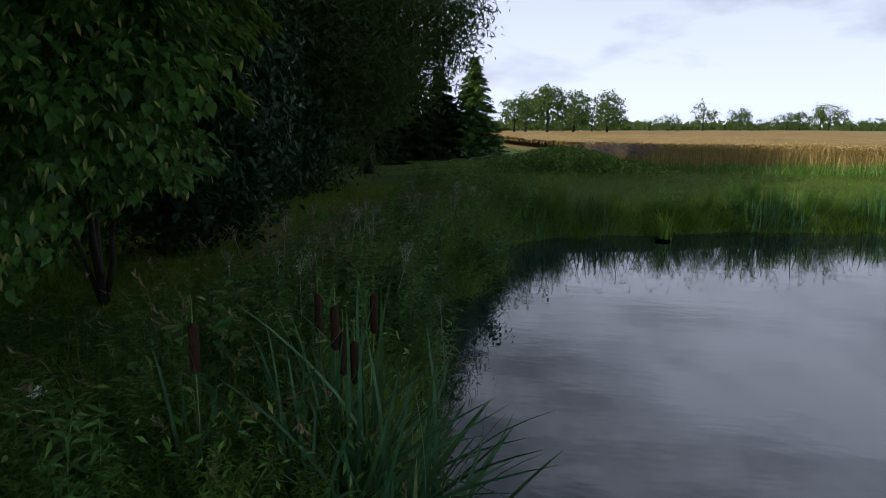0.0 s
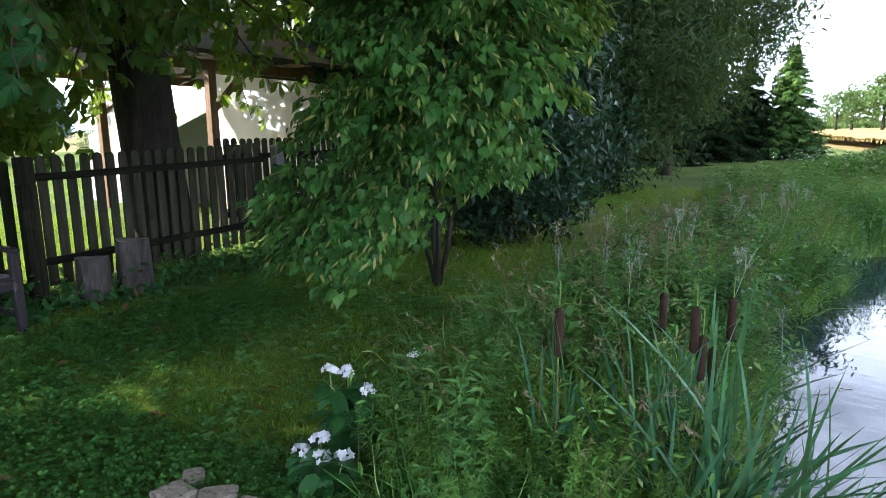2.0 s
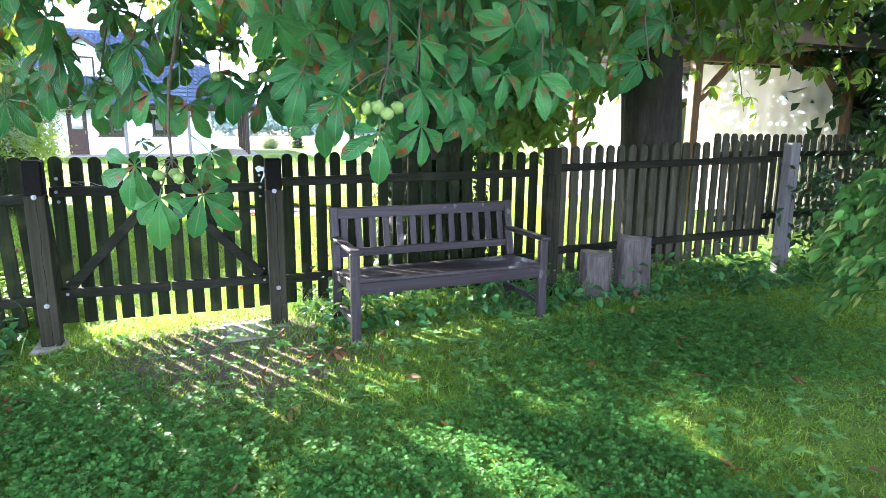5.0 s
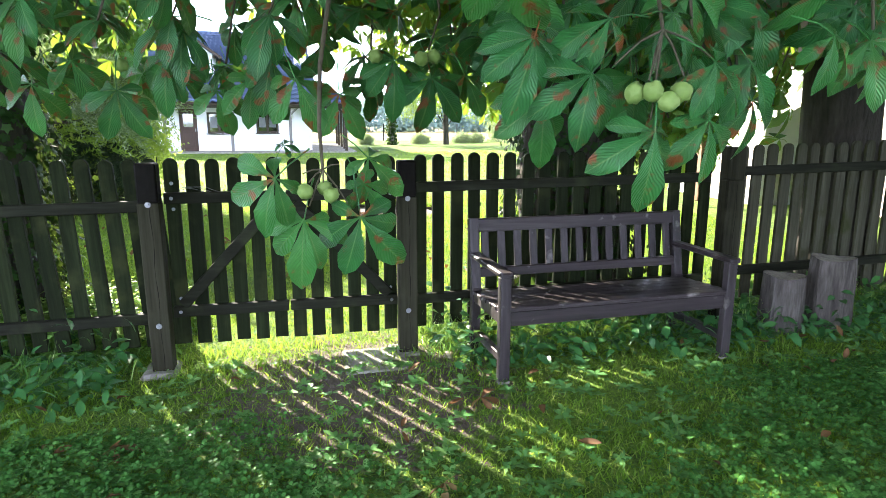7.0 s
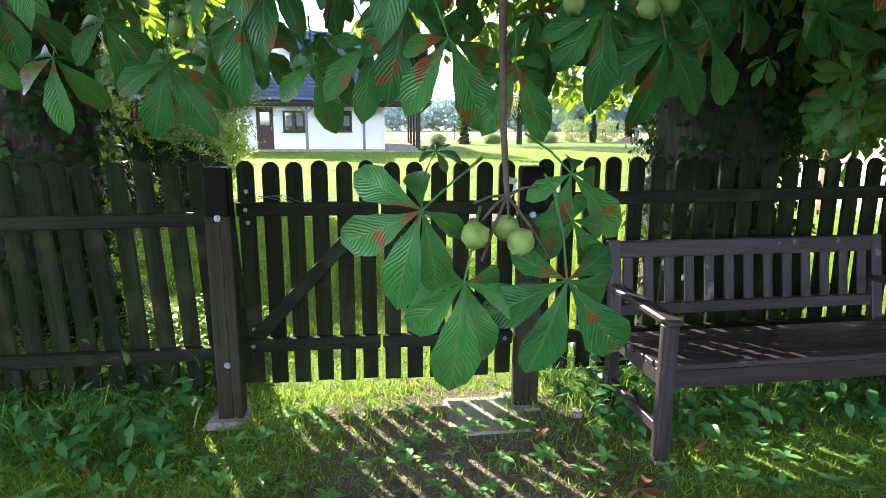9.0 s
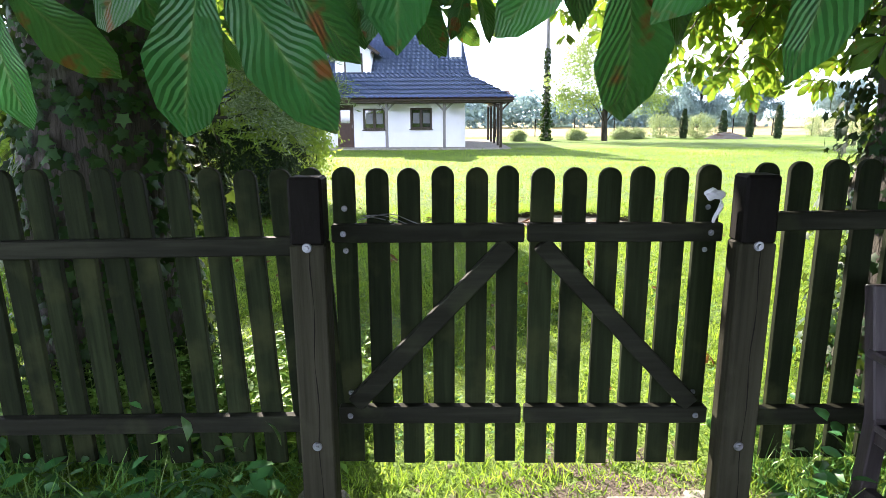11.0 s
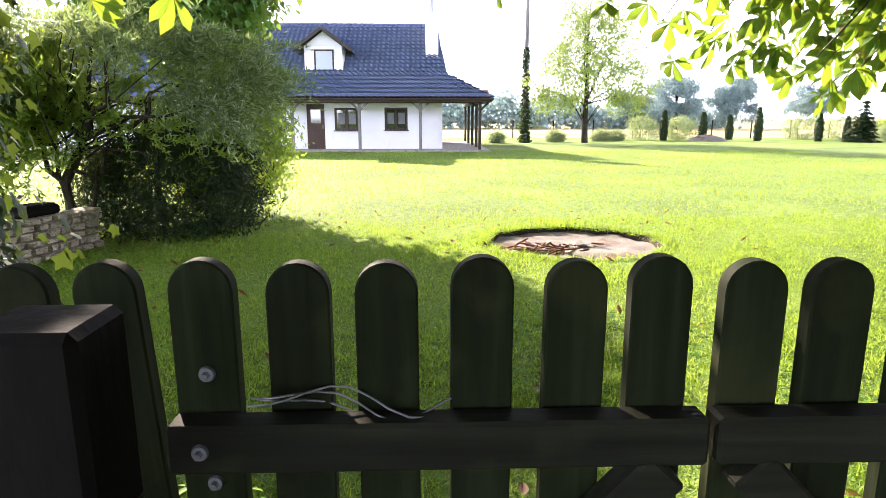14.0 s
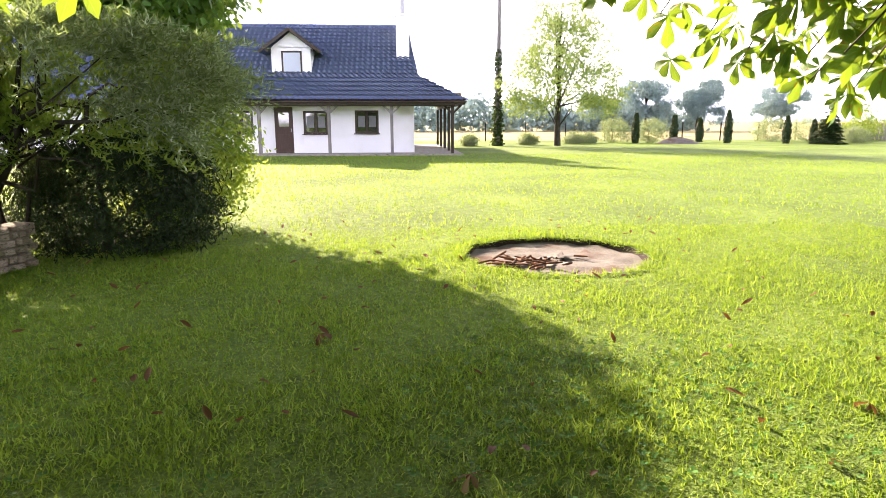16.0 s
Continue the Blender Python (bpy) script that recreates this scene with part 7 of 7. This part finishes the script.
turf("longer ragged blades in the lawn behind the gate", 26000, (-13.5, -6.9), (-4.5, 3.5), 0.075, 0.007, lean=0.6)
# clover and broad weeds in the near lawn
cl = merge([turn_of(kite_leaf(0.018, 0.017, 0.15, 0.0, 0.62), pose(0, 0, 0, 0, -12, a)) for a in (0, 120, 240)])
n = 80000
x, y = RNG.uniform(-5.4, -1.4, n), RNG.uniform(-2.5, 4.6, n)
ok = (np.sin(x * 1.7 + 0.6) * np.sin(y * 1.4 + 0.4) + 0.55 * (y < 2.0) * (x > -4.9) + RNG.normal(0, 0.3, n) > 0.2) & worn(x, y)
x, y = x[ok], y[ok]
P = np.stack([x, y, ground_z(x, y) + RNG.uniform(0.025, 0.065, len(x))], 1)
clo = tagged(thing("clover", (0, 0, 0)), "patches of small blue-green clover in the lawn", "clover", kind="stuff")
scatter("leaves", cl, P, upright(len(x), 0.3), RNG.uniform(0.7, 1.4, len(x)), CLOVER, clo)
ros = merge([turn_of(blade_leaf(0.06 * k, 0.028 * k, 3, 0.2, 0.3), pose(0, 0, 0.005, 0, -25, a)) for a, k in ((0, 1), (75, 0.8), (140, 1.1), (215, 0.9), (290, 1))])
n = 2600
x, y = RNG.uniform(-6.2, -1.5, n), RNG.uniform(-3.0, 5.5, n)
P = np.stack([x, y, ground_z(x, y) + 0.015], 1)
plant = tagged(thing("broadleaf_weeds", (0, 0, 0)), "flat rosettes of broad-leaved weeds in the lawn", "weeds", kind="stuff")
scatter("leaves", ros, P, upright(n, 0.15), RNG.uniform(0.5, 1.2, n), BANKWEED, plant)
n = 5000
x, y = RNG.uniform(-10.0, -6.5, n), RNG.uniform(-4.0, 3.0, n)
ok = np.sin(x * 1.9) * np.sin(y * 1.6 + 1) + RNG.normal(0, 0.35, n) > 0.0
x, y = x[ok], y[ok]
P = np.stack([x, y, ground_z(x, y) + RNG.uniform(0.03, 0.07, len(x))], 1)
clo2 = tagged(thing("clover", (0, 0, 0)), "patches of clover in the lawn behind the gate", "clover", kind="stuff")
scatter("leaves", cl, P, upright(len(x), 0.3), RNG.uniform(0.7, 1.4, len(x)), CLOVER, clo2)
# Weeds in a paler leaf colour that stands in for a patch of sun.
wd4 = tagged(thing("broadleaf_weeds", (0, 0, 0)), "light green weeds behind the fence, sunlight put into their colour", "weeds", kind="stuff")
n = 900
x, y = RNG.uniform(-7.4, -6.5, n), RNG.uniform(-2.6, -1.1, n)
P = np.stack([x, y, ground_z(x, y) - 0.01], 1)
scatter("stems", leafy_stem(7, 0.32, 0.085, 0.030, 10), P, upright(n, 0.25), RNG.uniform(0.4, 1.1, n), BANKLIT, wd4)
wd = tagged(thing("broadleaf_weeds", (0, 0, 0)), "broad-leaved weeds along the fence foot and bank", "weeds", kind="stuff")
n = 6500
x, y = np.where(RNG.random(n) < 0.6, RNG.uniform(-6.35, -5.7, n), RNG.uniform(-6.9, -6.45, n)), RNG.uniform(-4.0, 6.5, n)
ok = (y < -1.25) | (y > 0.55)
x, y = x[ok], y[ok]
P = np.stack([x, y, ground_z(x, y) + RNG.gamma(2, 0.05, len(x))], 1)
# Darker phlox leaf puts the shade at the fence foot into these weeds.
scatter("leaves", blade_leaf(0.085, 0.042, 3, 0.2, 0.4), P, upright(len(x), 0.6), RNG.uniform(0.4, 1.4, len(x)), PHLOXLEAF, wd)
n = 14000
x, y = RNG.uniform(-2.5, 0.0, n), RNG.uniform(2.1, 12.5, n)
dg = pond_gap(x, y)
ok = (dg > 0.05) & (dg < 1.6)
x, y = x[ok], y[ok]
P = np.stack([x, y, ground_z(x, y) + RNG.uniform(0.05, 0.55, len(x)) * (0.6 + 0.4 * np.sin(y * 2) ** 2)], 1)
wd2 = tagged(thing("broadleaf_weeds", (0, 0, 0)), "leafy weeds tangled in the bank grass", "weeds", kind="stuff")
scatter("leaves", kite_leaf(0.055, 0.016), P, upright(len(x), 0.9), RNG.uniform(0.6, 1.4, len(x)), TALLGRASS, wd2)


def tuft(base, n, h, label, mat, spread=0.10, width=0.005, lean=0.35):
    s0 = tagged(thing("sedge_tuft", base), label, "grass", "tufts on the bank")
    P = np.stack([RNG.normal(0, spread, n), RNG.normal(0, spread, n), np.full(n, -0.02)], 1)
    S = np.stack([np.full(n, h), np.full(n, width), h * RNG.uniform(0.5, 1.1, n)], 1)
    scatter("foliage", grass_blade(1.0, 1.0, 0.6, 5), P, upright(n, lean), S, mat, s0)["kind"] = "stuff"


for x, y, h, n in ((-2.35, 3.95, 0.62, 320), (-2.1, 4.1, 0.66, 300), (-2.2, 3.6, 0.5, 220), (-2.15, 4.5, 0.6, 220), (-2.5, 3.4, 0.45, 160), (-1.9, 5.4, 0.6, 220), (-1.6, 6.3, 0.7, 220), (-1.75, 7.6, 0.7, 240), (-1.35, 8.6, 0.7, 260), (-1.5, 9.8, 0.8, 300), (-1.1, 10.9, 0.8, 300), (-1.2, 5.0, 0.6, 200), (-0.3, 12.2, 0.8, 300), (0.4, 12.5, 0.7, 260)):
    tuft((x, y, float(ground_z(x, y))), n, h, "arching tuft of bright green sedge on the bank", TALLGRASS)
for x, y, h, n in ((-2.0, 2.75, 0.38, 420), (-1.85, 2.5, 0.34, 380), (-1.7, 2.95, 0.42, 380), (-2.2, 3.1, 0.40, 300)):
    tuft((x, y, float(ground_z(x, y))), n, h, "feathery yellow-green weed tuft on the bank", GRASS, 0.12, 0.009, 0.6)
for x in np.arange(-0.6, 12.0, 0.75):
    y = 12.15 + 0.27 * x + 0.3 * math.sin(x * 5)
    tuft((x, y, float(ground_z(x, y))), 160, 0.6 + 0.15 * math.sin(x * 3), "rank tuft of grass on the far bank", TALLGRASS if int(x * 4) % 3 else GRASS, 0.2, 0.012, 0.3)


# leafy weeds: upright stems set with narrow leaves
def umbel(seed, h):
    rnd = random.Random(seed)
    out = [tube([(0, 0, 0), (0.02, 0, h * 0.6), (0.03, 0, h * 0.85)], [0.004, 0.003, 0.002], 3)]
    for k in range(9):
        a, e = k * 2.4, 0.035 + 0.05 * (k % 3) / 2
        e *= 0.6
        tip = (0.03 + e * math.cos(a), e * math.sin(a), h + rnd.uniform(-0.02, 0.02))
        out.append(tube([(0.03, 0, h * 0.85), tip], [0.0012, 0.0008], 3))
        for j in range(5):
            out.append(turn_of(kite_leaf(0.010, 0.007), pose(*tip, rnd.uniform(-30, 30), rnd.uniform(-30, 30), 72 * j)))
    return merge([(v, f4, None) for v, f4, _ in out])


def on_bank(n, xr=(-2.75, 0.1), yr=(1.95, 12.5), low=0.05, high=1.75):
    x, y = RNG.uniform(*xr, n), RNG.uniform(*yr, n)
    g = pond_gap(x, y)
    ok = (g > low) & (g < high) & (x > -2.66 + 0.14 * np.sin(y * 3))
    ok &= np.hypot(x + 2.42, y - 2.1) > 0.42
    ok &= np.hypot(x + 1.8, y - 3.2) > 0.28
    ok &= (y > 4.6) | (x < -1.62)
    return np.stack([x[ok], y[ok], ground_z(x[ok], y[ok]) - 0.01], 1)


for label, mat, tm, n, size in (("thicket of leafy green weeds on the bank", BANKWEED, leafy_stem(1, 0.62, 0.095, 0.017, 26), 1300, (0.55, 1.15)),
                                ("yellow-green goldenrod-like weeds on the bank", BANKLIT, leafy_stem(2, 0.55, 0.085, 0.013, 34), 900, (0.5, 1.1)),
                                ("broad-leaved dock and willowherb among the bank weeds", BANKWEED, leafy_stem(3, 0.5, 0.14, 0.040, 13), 500, (0.5, 1.2))):
    ob = tagged(thing("bank_weeds", (0, 0, 0)), label, "weeds", kind="stuff")
    P = on_bank(n)
    scatter("stems", tm, P, upright(len(P), 0.22), RNG.uniform(*size, len(P)), mat, ob)
# bushy weeds, each a sheaf of leafy stems leaning outward
def weed_bush(x, y, h, spread, stems, tm, mat, label):
    s0 = tagged(thing("weed_clump", (x, y, float(ground_z(x, y)))), label, "weeds", "weed clumps on the bank")
    a, q5 = RNG.uniform(0, 6.28, stems), RNG.uniform(0, 1, stems) ** 0.6
    P = np.stack([spread * 0.45 * q5 * np.cos(a), spread * 0.45 * q5 * np.sin(a), np.full(stems, -0.02)], 1)
    nm = np.stack([0.55 * q5 * np.cos(a), 0.55 * q5 * np.sin(a), np.ones(stems)], 1) + RNG.normal(0, 0.08, (stems, 3))
    scatter("foliage", tm, P, frames_of(nm, RNG.uniform(0, 6.28, stems)), h * RNG.uniform(0.65, 1.1, stems), mat, s0)["kind"] = "stuff"


SHEAVES = [(leafy_stem(11, 1.0, 0.13, 0.026, 34), BANKWEED, "bushy grey-green leafy weed on the bank"), (leafy_stem(12, 1.0, 0.17, 0.045, 20), PHLOXLEAF, "dark broad-leaved weed on the bank"),
           (leafy_stem(13, 1.0, 0.12, 0.018, 44), BANKLIT, "yellow-green feathery weed on the bank"), (leafy_stem(14, 1.0, 0.16, 0.032, 26), BANKWEED, "leafy willowherb-like weed on the bank")]
rb2 = random.Random(21)
for i in range(135):
    y = 2.3 + 9.4 * rb2.random() ** 1.3
    x = rb2.uniform(-2.45, -0.55)
    if pond_gap(x, y) < 0.12 or math.hypot(x + 2.45, y - 2.25) < 0.42:
        continue
    tm, mat, label = SHEAVES[rb2.choice((0, 0, 2, 2, 3, 1) if y > 4.2 else (0, 2, 2))]
    weed_bush(x, y, rb2.uniform(0.38, 0.78) * (0.55 if y < 4.4 else 1.0), rb2.uniform(0.3, 0.55), rb2.randint(12, 22), tm, mat, label)
for i in range(75):
    x = -1.2 + 12.0 * rb2.random() ** 1.2
    y = 12.0 + 0.27 * x + rb2.uniform(0.05, 1.1) - 1.0 * math.exp(min(1.0, -(x + 0.6) / 1.1))
    if pond_gap(x, y) < 0.05:
        continue
    tm, mat, label = SHEAVES[rb2.choice((0, 2, 2, 3))]
    weed_bush(x, y, rb2.uniform(0.4, 0.8), rb2.uniform(0.35, 0.6), rb2.randint(10, 16), tm, mat, label.replace("on the bank", "on the far bank"))
for i in range(16):
    x, y = rb2.uniform(-2.6, 0.0), rb2.uniform(11.0, 15.0)
    if pond_gap(x, y) > 0.1:
        weed_bush(x, y, rb2.uniform(0.6, 1.0), 0.7, 18, SHEAVES[3][0], BANKWEED, "tall leafy weeds at the pond's corner")
for x, y in ((-1.72, 2.25), (-1.6, 2.5), (-1.85, 2.45)):
    weed_bush(x, y, 0.42, 0.34, 24, SHEAVES[2][0], BANKLIT, SHEAVES[2][2])
for label, mat, n in (("greyish faded umbels standing over the bank", STRAW, 110), ("whitish flower umbels on the bank", PALEUMBEL, 60)):
    ob = tagged(thing("umbel_flowers", (0, 0, 0)), label, "flower", kind="stuff")
    P = on_bank(n * 3, yr=(4.2, 11.0))[:n]
    scatter("stems", umbel(5, 0.75), P, upright(len(P), 0.15), RNG.uniform(0.7, 1.1, len(P)), mat, ob)

# arching dry seed heads
def seed_heads(label, P, h, mat=STRAW):
    s0 = tagged(thing("seed_grass", (0, 0, 0)), label, "grass", kind="stuff")
    n = len(P)
    R = upright(n, 0.25)
    S = RNG.uniform(0.75, 1.2, n)
    st = tube([(0, 0, 0), (0.03, 0, 0.5), (0.14, 0, 0.95), (0.24, 0, 1.0)], [0.0022, 0.0018, 0.0014, 0.001], 3)
    hd = [turn_of(blade_leaf(0.045, 0.010, 2), pose(0.12 + 0.012 * i, 0, 0.93 + 0.006 * i, 0, 30 - 8 * i, 40 * math.sin(i * 2.4))) for i in range(11)]
    tm = merge([st] + hd)
    scatter("stems", (tm[0] * [1.2 * h, 1.2 * h, h], tm[1], None), P, R, S, mat, s0)


n = 330
x, y = RNG.uniform(-2.65, -0.4, n), RNG.uniform(2.0, 9, n)
ok = (pond_gap(x, y) > 0.15) & (pond_gap(x, y) < 1.8)
seed_heads("arching dry grass seed heads on the bank", np.stack([x[ok], y[ok], ground_z(x[ok], y[ok])], 1), 0.72)
n = 260
x = RNG.uniform(-1, 20, n)
y = 12.6 + 0.27 * x + RNG.uniform(0, 1, n)
seed_heads("reddish dry seed heads on the far bank", np.stack([x, y, ground_z(x, y)], 1), 0.85)


# cattails
def blade_mesh(seed, mat=None):
    rnd = random.Random(seed)
    V, F, U = grass_blade(1.0, 0.033 * rnd.uniform(0.8, 1.15), rnd.choice((0.12, 0.22, 0.4, 0.75)), 7)
    V = V.copy()
    V[:, 1] += 0.02 * np.sin(V[:, 2] * 3 + seed)
    me_ob = np_mesh("blade", V, F, mat or CATTAIL_ONE, smooth=True)
    me = me_ob.data
    bpy.data.objects.remove(me_ob)
    return me


BLADES = [blade_mesh(i) for i in range(9)]
IRIS = [blade_mesh(i, IRISBLADE) for i in range(5)]
rc2 = random.Random(12)


def cattail_clump(base, n, h, label, heads, spread=0.22, lean=0.0, blades=None):
    s0 = tagged(thing("cattail_clump", base), label, "cattail")
    for i in range(n):
        ob = new("blade", rc2.choice(blades or BLADES))
        ob.parent = s0
        hh = h * rc2.uniform(0.55, 1.1)
        ob.matrix_basis = pose(rc2.gauss(0, spread), rc2.gauss(0, spread), -0.05, rc2.gauss(0, 7), rc2.gauss(lean, 7 + lean * 0.5), 0) @ pose(0, 0, 0, 0, 0, rc2.uniform(0, 360)) @ Matrix.Diagonal((hh, 1, hh, 1))
    for dx, dy, hz in heads:
        V, F, U = tube([(dx * 0.7, dy * 0.7, 0), (dx, dy, hz), (dx, dy, hz + 0.30)], [0.004, 0.0035, 0.002], 5)
        stalk = np_mesh("stalk", V, F, STALK, s0)
        V, F, U = tube([(dx, dy, hz - 0.03), (dx, dy, hz - 0.015), (dx, dy, hz + 0.17), (dx, dy, hz + 0.185)], [0.004, 0.020, 0.020, 0.003], 9)
        np_mesh("seed_head", V, F, CATHEAD, stalk, "brown velvety seed head", smooth=True)
    return s0


cattail_clump((-1.48, 2.60, -0.02), 9, 0.84, "few cattail blades with one seed head among weeds", ((0.0, 0.0, 0.61),), 0.035)
cattail_clump((-1.02, 3.02, -0.12), 50, 1.0, "cattail clump with brown seed heads at the pond's edge", ((0.0, -0.02, 0.69), (0.07, 0.05, 0.50), (0.03, 0.0, 0.56), (-0.24, 0.45, 0.61), (0.10, 0.32, 0.66)), 0.13)
cattail_clump((-0.86, 2.78, -0.22), 60, 0.9, "cattail blades leaning over the water", (), 0.17, 12)
cattail_clump((-0.72, 3.05, -0.30), 55, 0.85, "cattail blades by the water", (), 0.16, 18)
ir = cattail_clump((2.42, 12.0, -0.36), 34, 0.66, "yellow-green iris standing in a pot in the water", (), 0.07, blades=IRIS)
pm = bmesh.new()
bmesh.ops.create_cone(pm, cap_ends=True, segments=18, radius1=0.11, radius2=0.14, depth=0.10, matrix=pose(2.42, 12.0, -0.43))
tagged(part("plant_pot", pm, POST_TOP), "dark round pot standing in the pond", "pot")
for bx, by, nn, hh in ((-0.2, 11.6, 40, 0.7), (4.6, 13.6, 60, 0.75), (5.0, 13.7, 60, 0.8), (7.0, 14.3, 60, 0.75), (1.1, 12.6, 60, 0.8)):
    cattail_clump((bx, by, -0.3), nn, hh, "reed tuft on the far bank", (), 0.3)


# white phlox
def phlox(base, stems):
    s0 = tagged(thing("white_phlox", base), "garden phlox with white flower heads and dark leaves", "flower", "phlox plants")
    tubes, L, Pt = [], [], []
    for dx, dy, h in stems:
        tubes.append(tube([(dx * 0.4, dy * 0.4, -0.02), (dx * 0.8, dy * 0.8, h * 0.6), (dx, dy, h)], [0.005, 0.004, 0.003], 5))
        for k in range(13):
            u = 0.12 + 0.78 * k / 13
            L.append((dx * u, dy * u, h * u))
        for k in range(13):
            d = RNG.normal(0, 1, 3)
            d /= np.linalg.norm(d)
            d[2] = abs(d[2])
            Pt.append(np.array((dx, dy, h)) + d * np.array([0.036, 0.036, 0.028]))
    tube_parts("stem", tubes, STALK, s0)
    L = np.repeat(np.array(L), 3, 0) + RNG.normal(0, 0.012, (len(L) * 3, 3))
    R = frames_of(np.concatenate([RNG.normal(0, 0.5, (len(L), 2)), np.ones((len(L), 1))], 1), RNG.uniform(0, 6.28, len(L)))
    scatter("leaves", blade_leaf(0.125, 0.062, 5, 0.15, 0.35), L, R, RNG.uniform(0.7, 1.25, len(L)), PHLOXLEAF, s0)
    fl = merge([turn_of(blade_leaf(0.017, 0.015, 2, 0.05, 0.1, 0.65), pose(0, 0, 0, 0, -8, a)) for a in (0, 72, 144, 216, 288)])
    Pt = np.array(Pt)
    scatter("blossoms", fl, Pt, frames_of(RNG.normal(0, 0.45, Pt.shape) + np.array([0.25, -0.5, 0.6]), RNG.uniform(0, 6.28, len(Pt))), RNG.uniform(0.9, 1.2, len(Pt)), PETAL, s0, "white blossoms")
    return s0


phlox((-2.42, 2.30, -0.03), ((-0.10, 0.02, 0.40), (-0.03, 0.07, 0.39), (0.06, 0.1, 0.31)))
phlox((-2.30, 2.02, -0.03), ((0.02, -0.02, 0.17), (-0.06, 0.06, 0.20), (0.10, 0.03, 0.18), (-0.12, 0.0, 0.15)))
phlox((-2.28, 2.70, -0.05), ((-0.03, 0.03, 0.40),))

# flowers at the field's corner
bl = tagged(thing("lilac_asters", (0, 0, 0)), "lilac and white wild flowers at the field's corner", "flower", kind="stuff")
n = 1200
x, y = RNG.normal(3.6, 0.9, n), RNG.normal(27.5, 0.8, n)
P = np.stack([x, y, ground_z(x, y) + RNG.uniform(0.6, 1.1, n)], 1)
scatter("blossoms", kite_leaf(0.07, 0.05), P, upright(n, 0.5), RNG.uniform(0.6, 1.2, n), BLUEFLOWER, bl)
n = 500
x, y = RNG.normal(0.2, 1.3, n), RNG.normal(27.0, 1.5, n)
P = np.stack([x, y, ground_z(x, y) + RNG.uniform(0.4, 0.8, n)], 1)
scatter("white_blossoms", kite_leaf(0.06, 0.05), P, upright(n, 0.5), RNG.uniform(0.6, 1.2, n), PETAL, bl)
wd3 = tagged(thing("broadleaf_weeds", (0, 0, 0)), "rank green weeds at the field's corner", "weeds", kind="stuff")
n = 9000
x, y = RNG.normal(1.5, 1.9, n), RNG.normal(26.5, 1.6, n)
P = np.stack([x, y, ground_z(x, y) + RNG.uniform(0.0, 0.9, n) * np.exp(-((x - 1.5) / 3) ** 2)], 1)
scatter("leaves", kite_leaf(0.16, 0.06), P, upright(n, 0.7), RNG.uniform(0.6, 1.3, n), TALLGRASS, wd3)

# ---- paving and stones ----
slab = bmesh.new()
box_bm((0.40, 0.40, 0.05), (-6.10, 0.17, -0.012), 0.015, slab)
tagged(part("paving_slab", slab, CONCRETE), "worn concrete paving slab before the gate", "slab")
for i, (x, y, s) in enumerate(((-2.72, 1.60, 0.13), (-2.57, 1.70, 0.12), (-2.50, 1.56, 0.13), (-2.80, 1.74, 0.10), (-2.40, 1.72, 0.11), (-2.63, 1.48, 0.10), (-2.32, 1.60, 0.12), (-6.03, 0.62, 0.05))):
    ob = tagged(new("field_stone", stone_meshes[i % 6]), "rounded grey field stone lying in the grass", "stone", "stones at the bank")
    ob.matrix_world = pose(x, y, float(ground_z(x, y)) + s * 0.30, 0, 0, i * 47) @ Matrix.Diagonal((s * 1.3, s, s * 0.6, 1))

# fallen leaves
fl = [template_mesh(compound_leaf(60 + i, 5, 4), BROWNLEAF) for i in range(2)] + [template_mesh(blade_leaf(0.13, 0.055, 5, 0.7, -0.4), BROWNLEAF), template_mesh(blade_leaf(0.10, 0.05, 4, 0.5, 0.4), BROWNLEAF)]
rl = random.Random(4)
def fallen(x, y, k=None, s=None):
    ob = tagged(new("fallen_leaf", fl[k] if k is not None else rl.choice(fl[2:])), "curled brown leaf fallen on the grass", "leaf", "fallen leaves")
    s = s or rl.uniform(0.4, 0.8)
    ob.matrix_world = pose(x, y, float(ground_z(x, y)) + 0.055, rl.uniform(-25, 25), rl.uniform(-25, 25), rl.uniform(0, 360)) @ Matrix.Diagonal((s, s, s, 1))
fallen(-5.32, 0.63, 0, 0.9)
fallen(-5.2, -1.1, 1, 0.9)
fallen(-4.62, 0.28, 0, 0.7)
for i in range(95):
    fallen(rl.uniform(-6.0, -2.3), rl.uniform(-2.2, 3.6))
for i in range(170):
    fallen(rl.uniform(-15, -6.8), rl.uniform(-4.0, 3.0))
for x, y, k in ((-7.9, -2.0, 0), (-9.2, -2.9, 1), (-8.4, -0.4, 0), (-7.6, 0.9, 1), (-10.1, -1.2, 0), (-8.9, 1.7, 1)):
    fallen(x, y, k, 0.75)
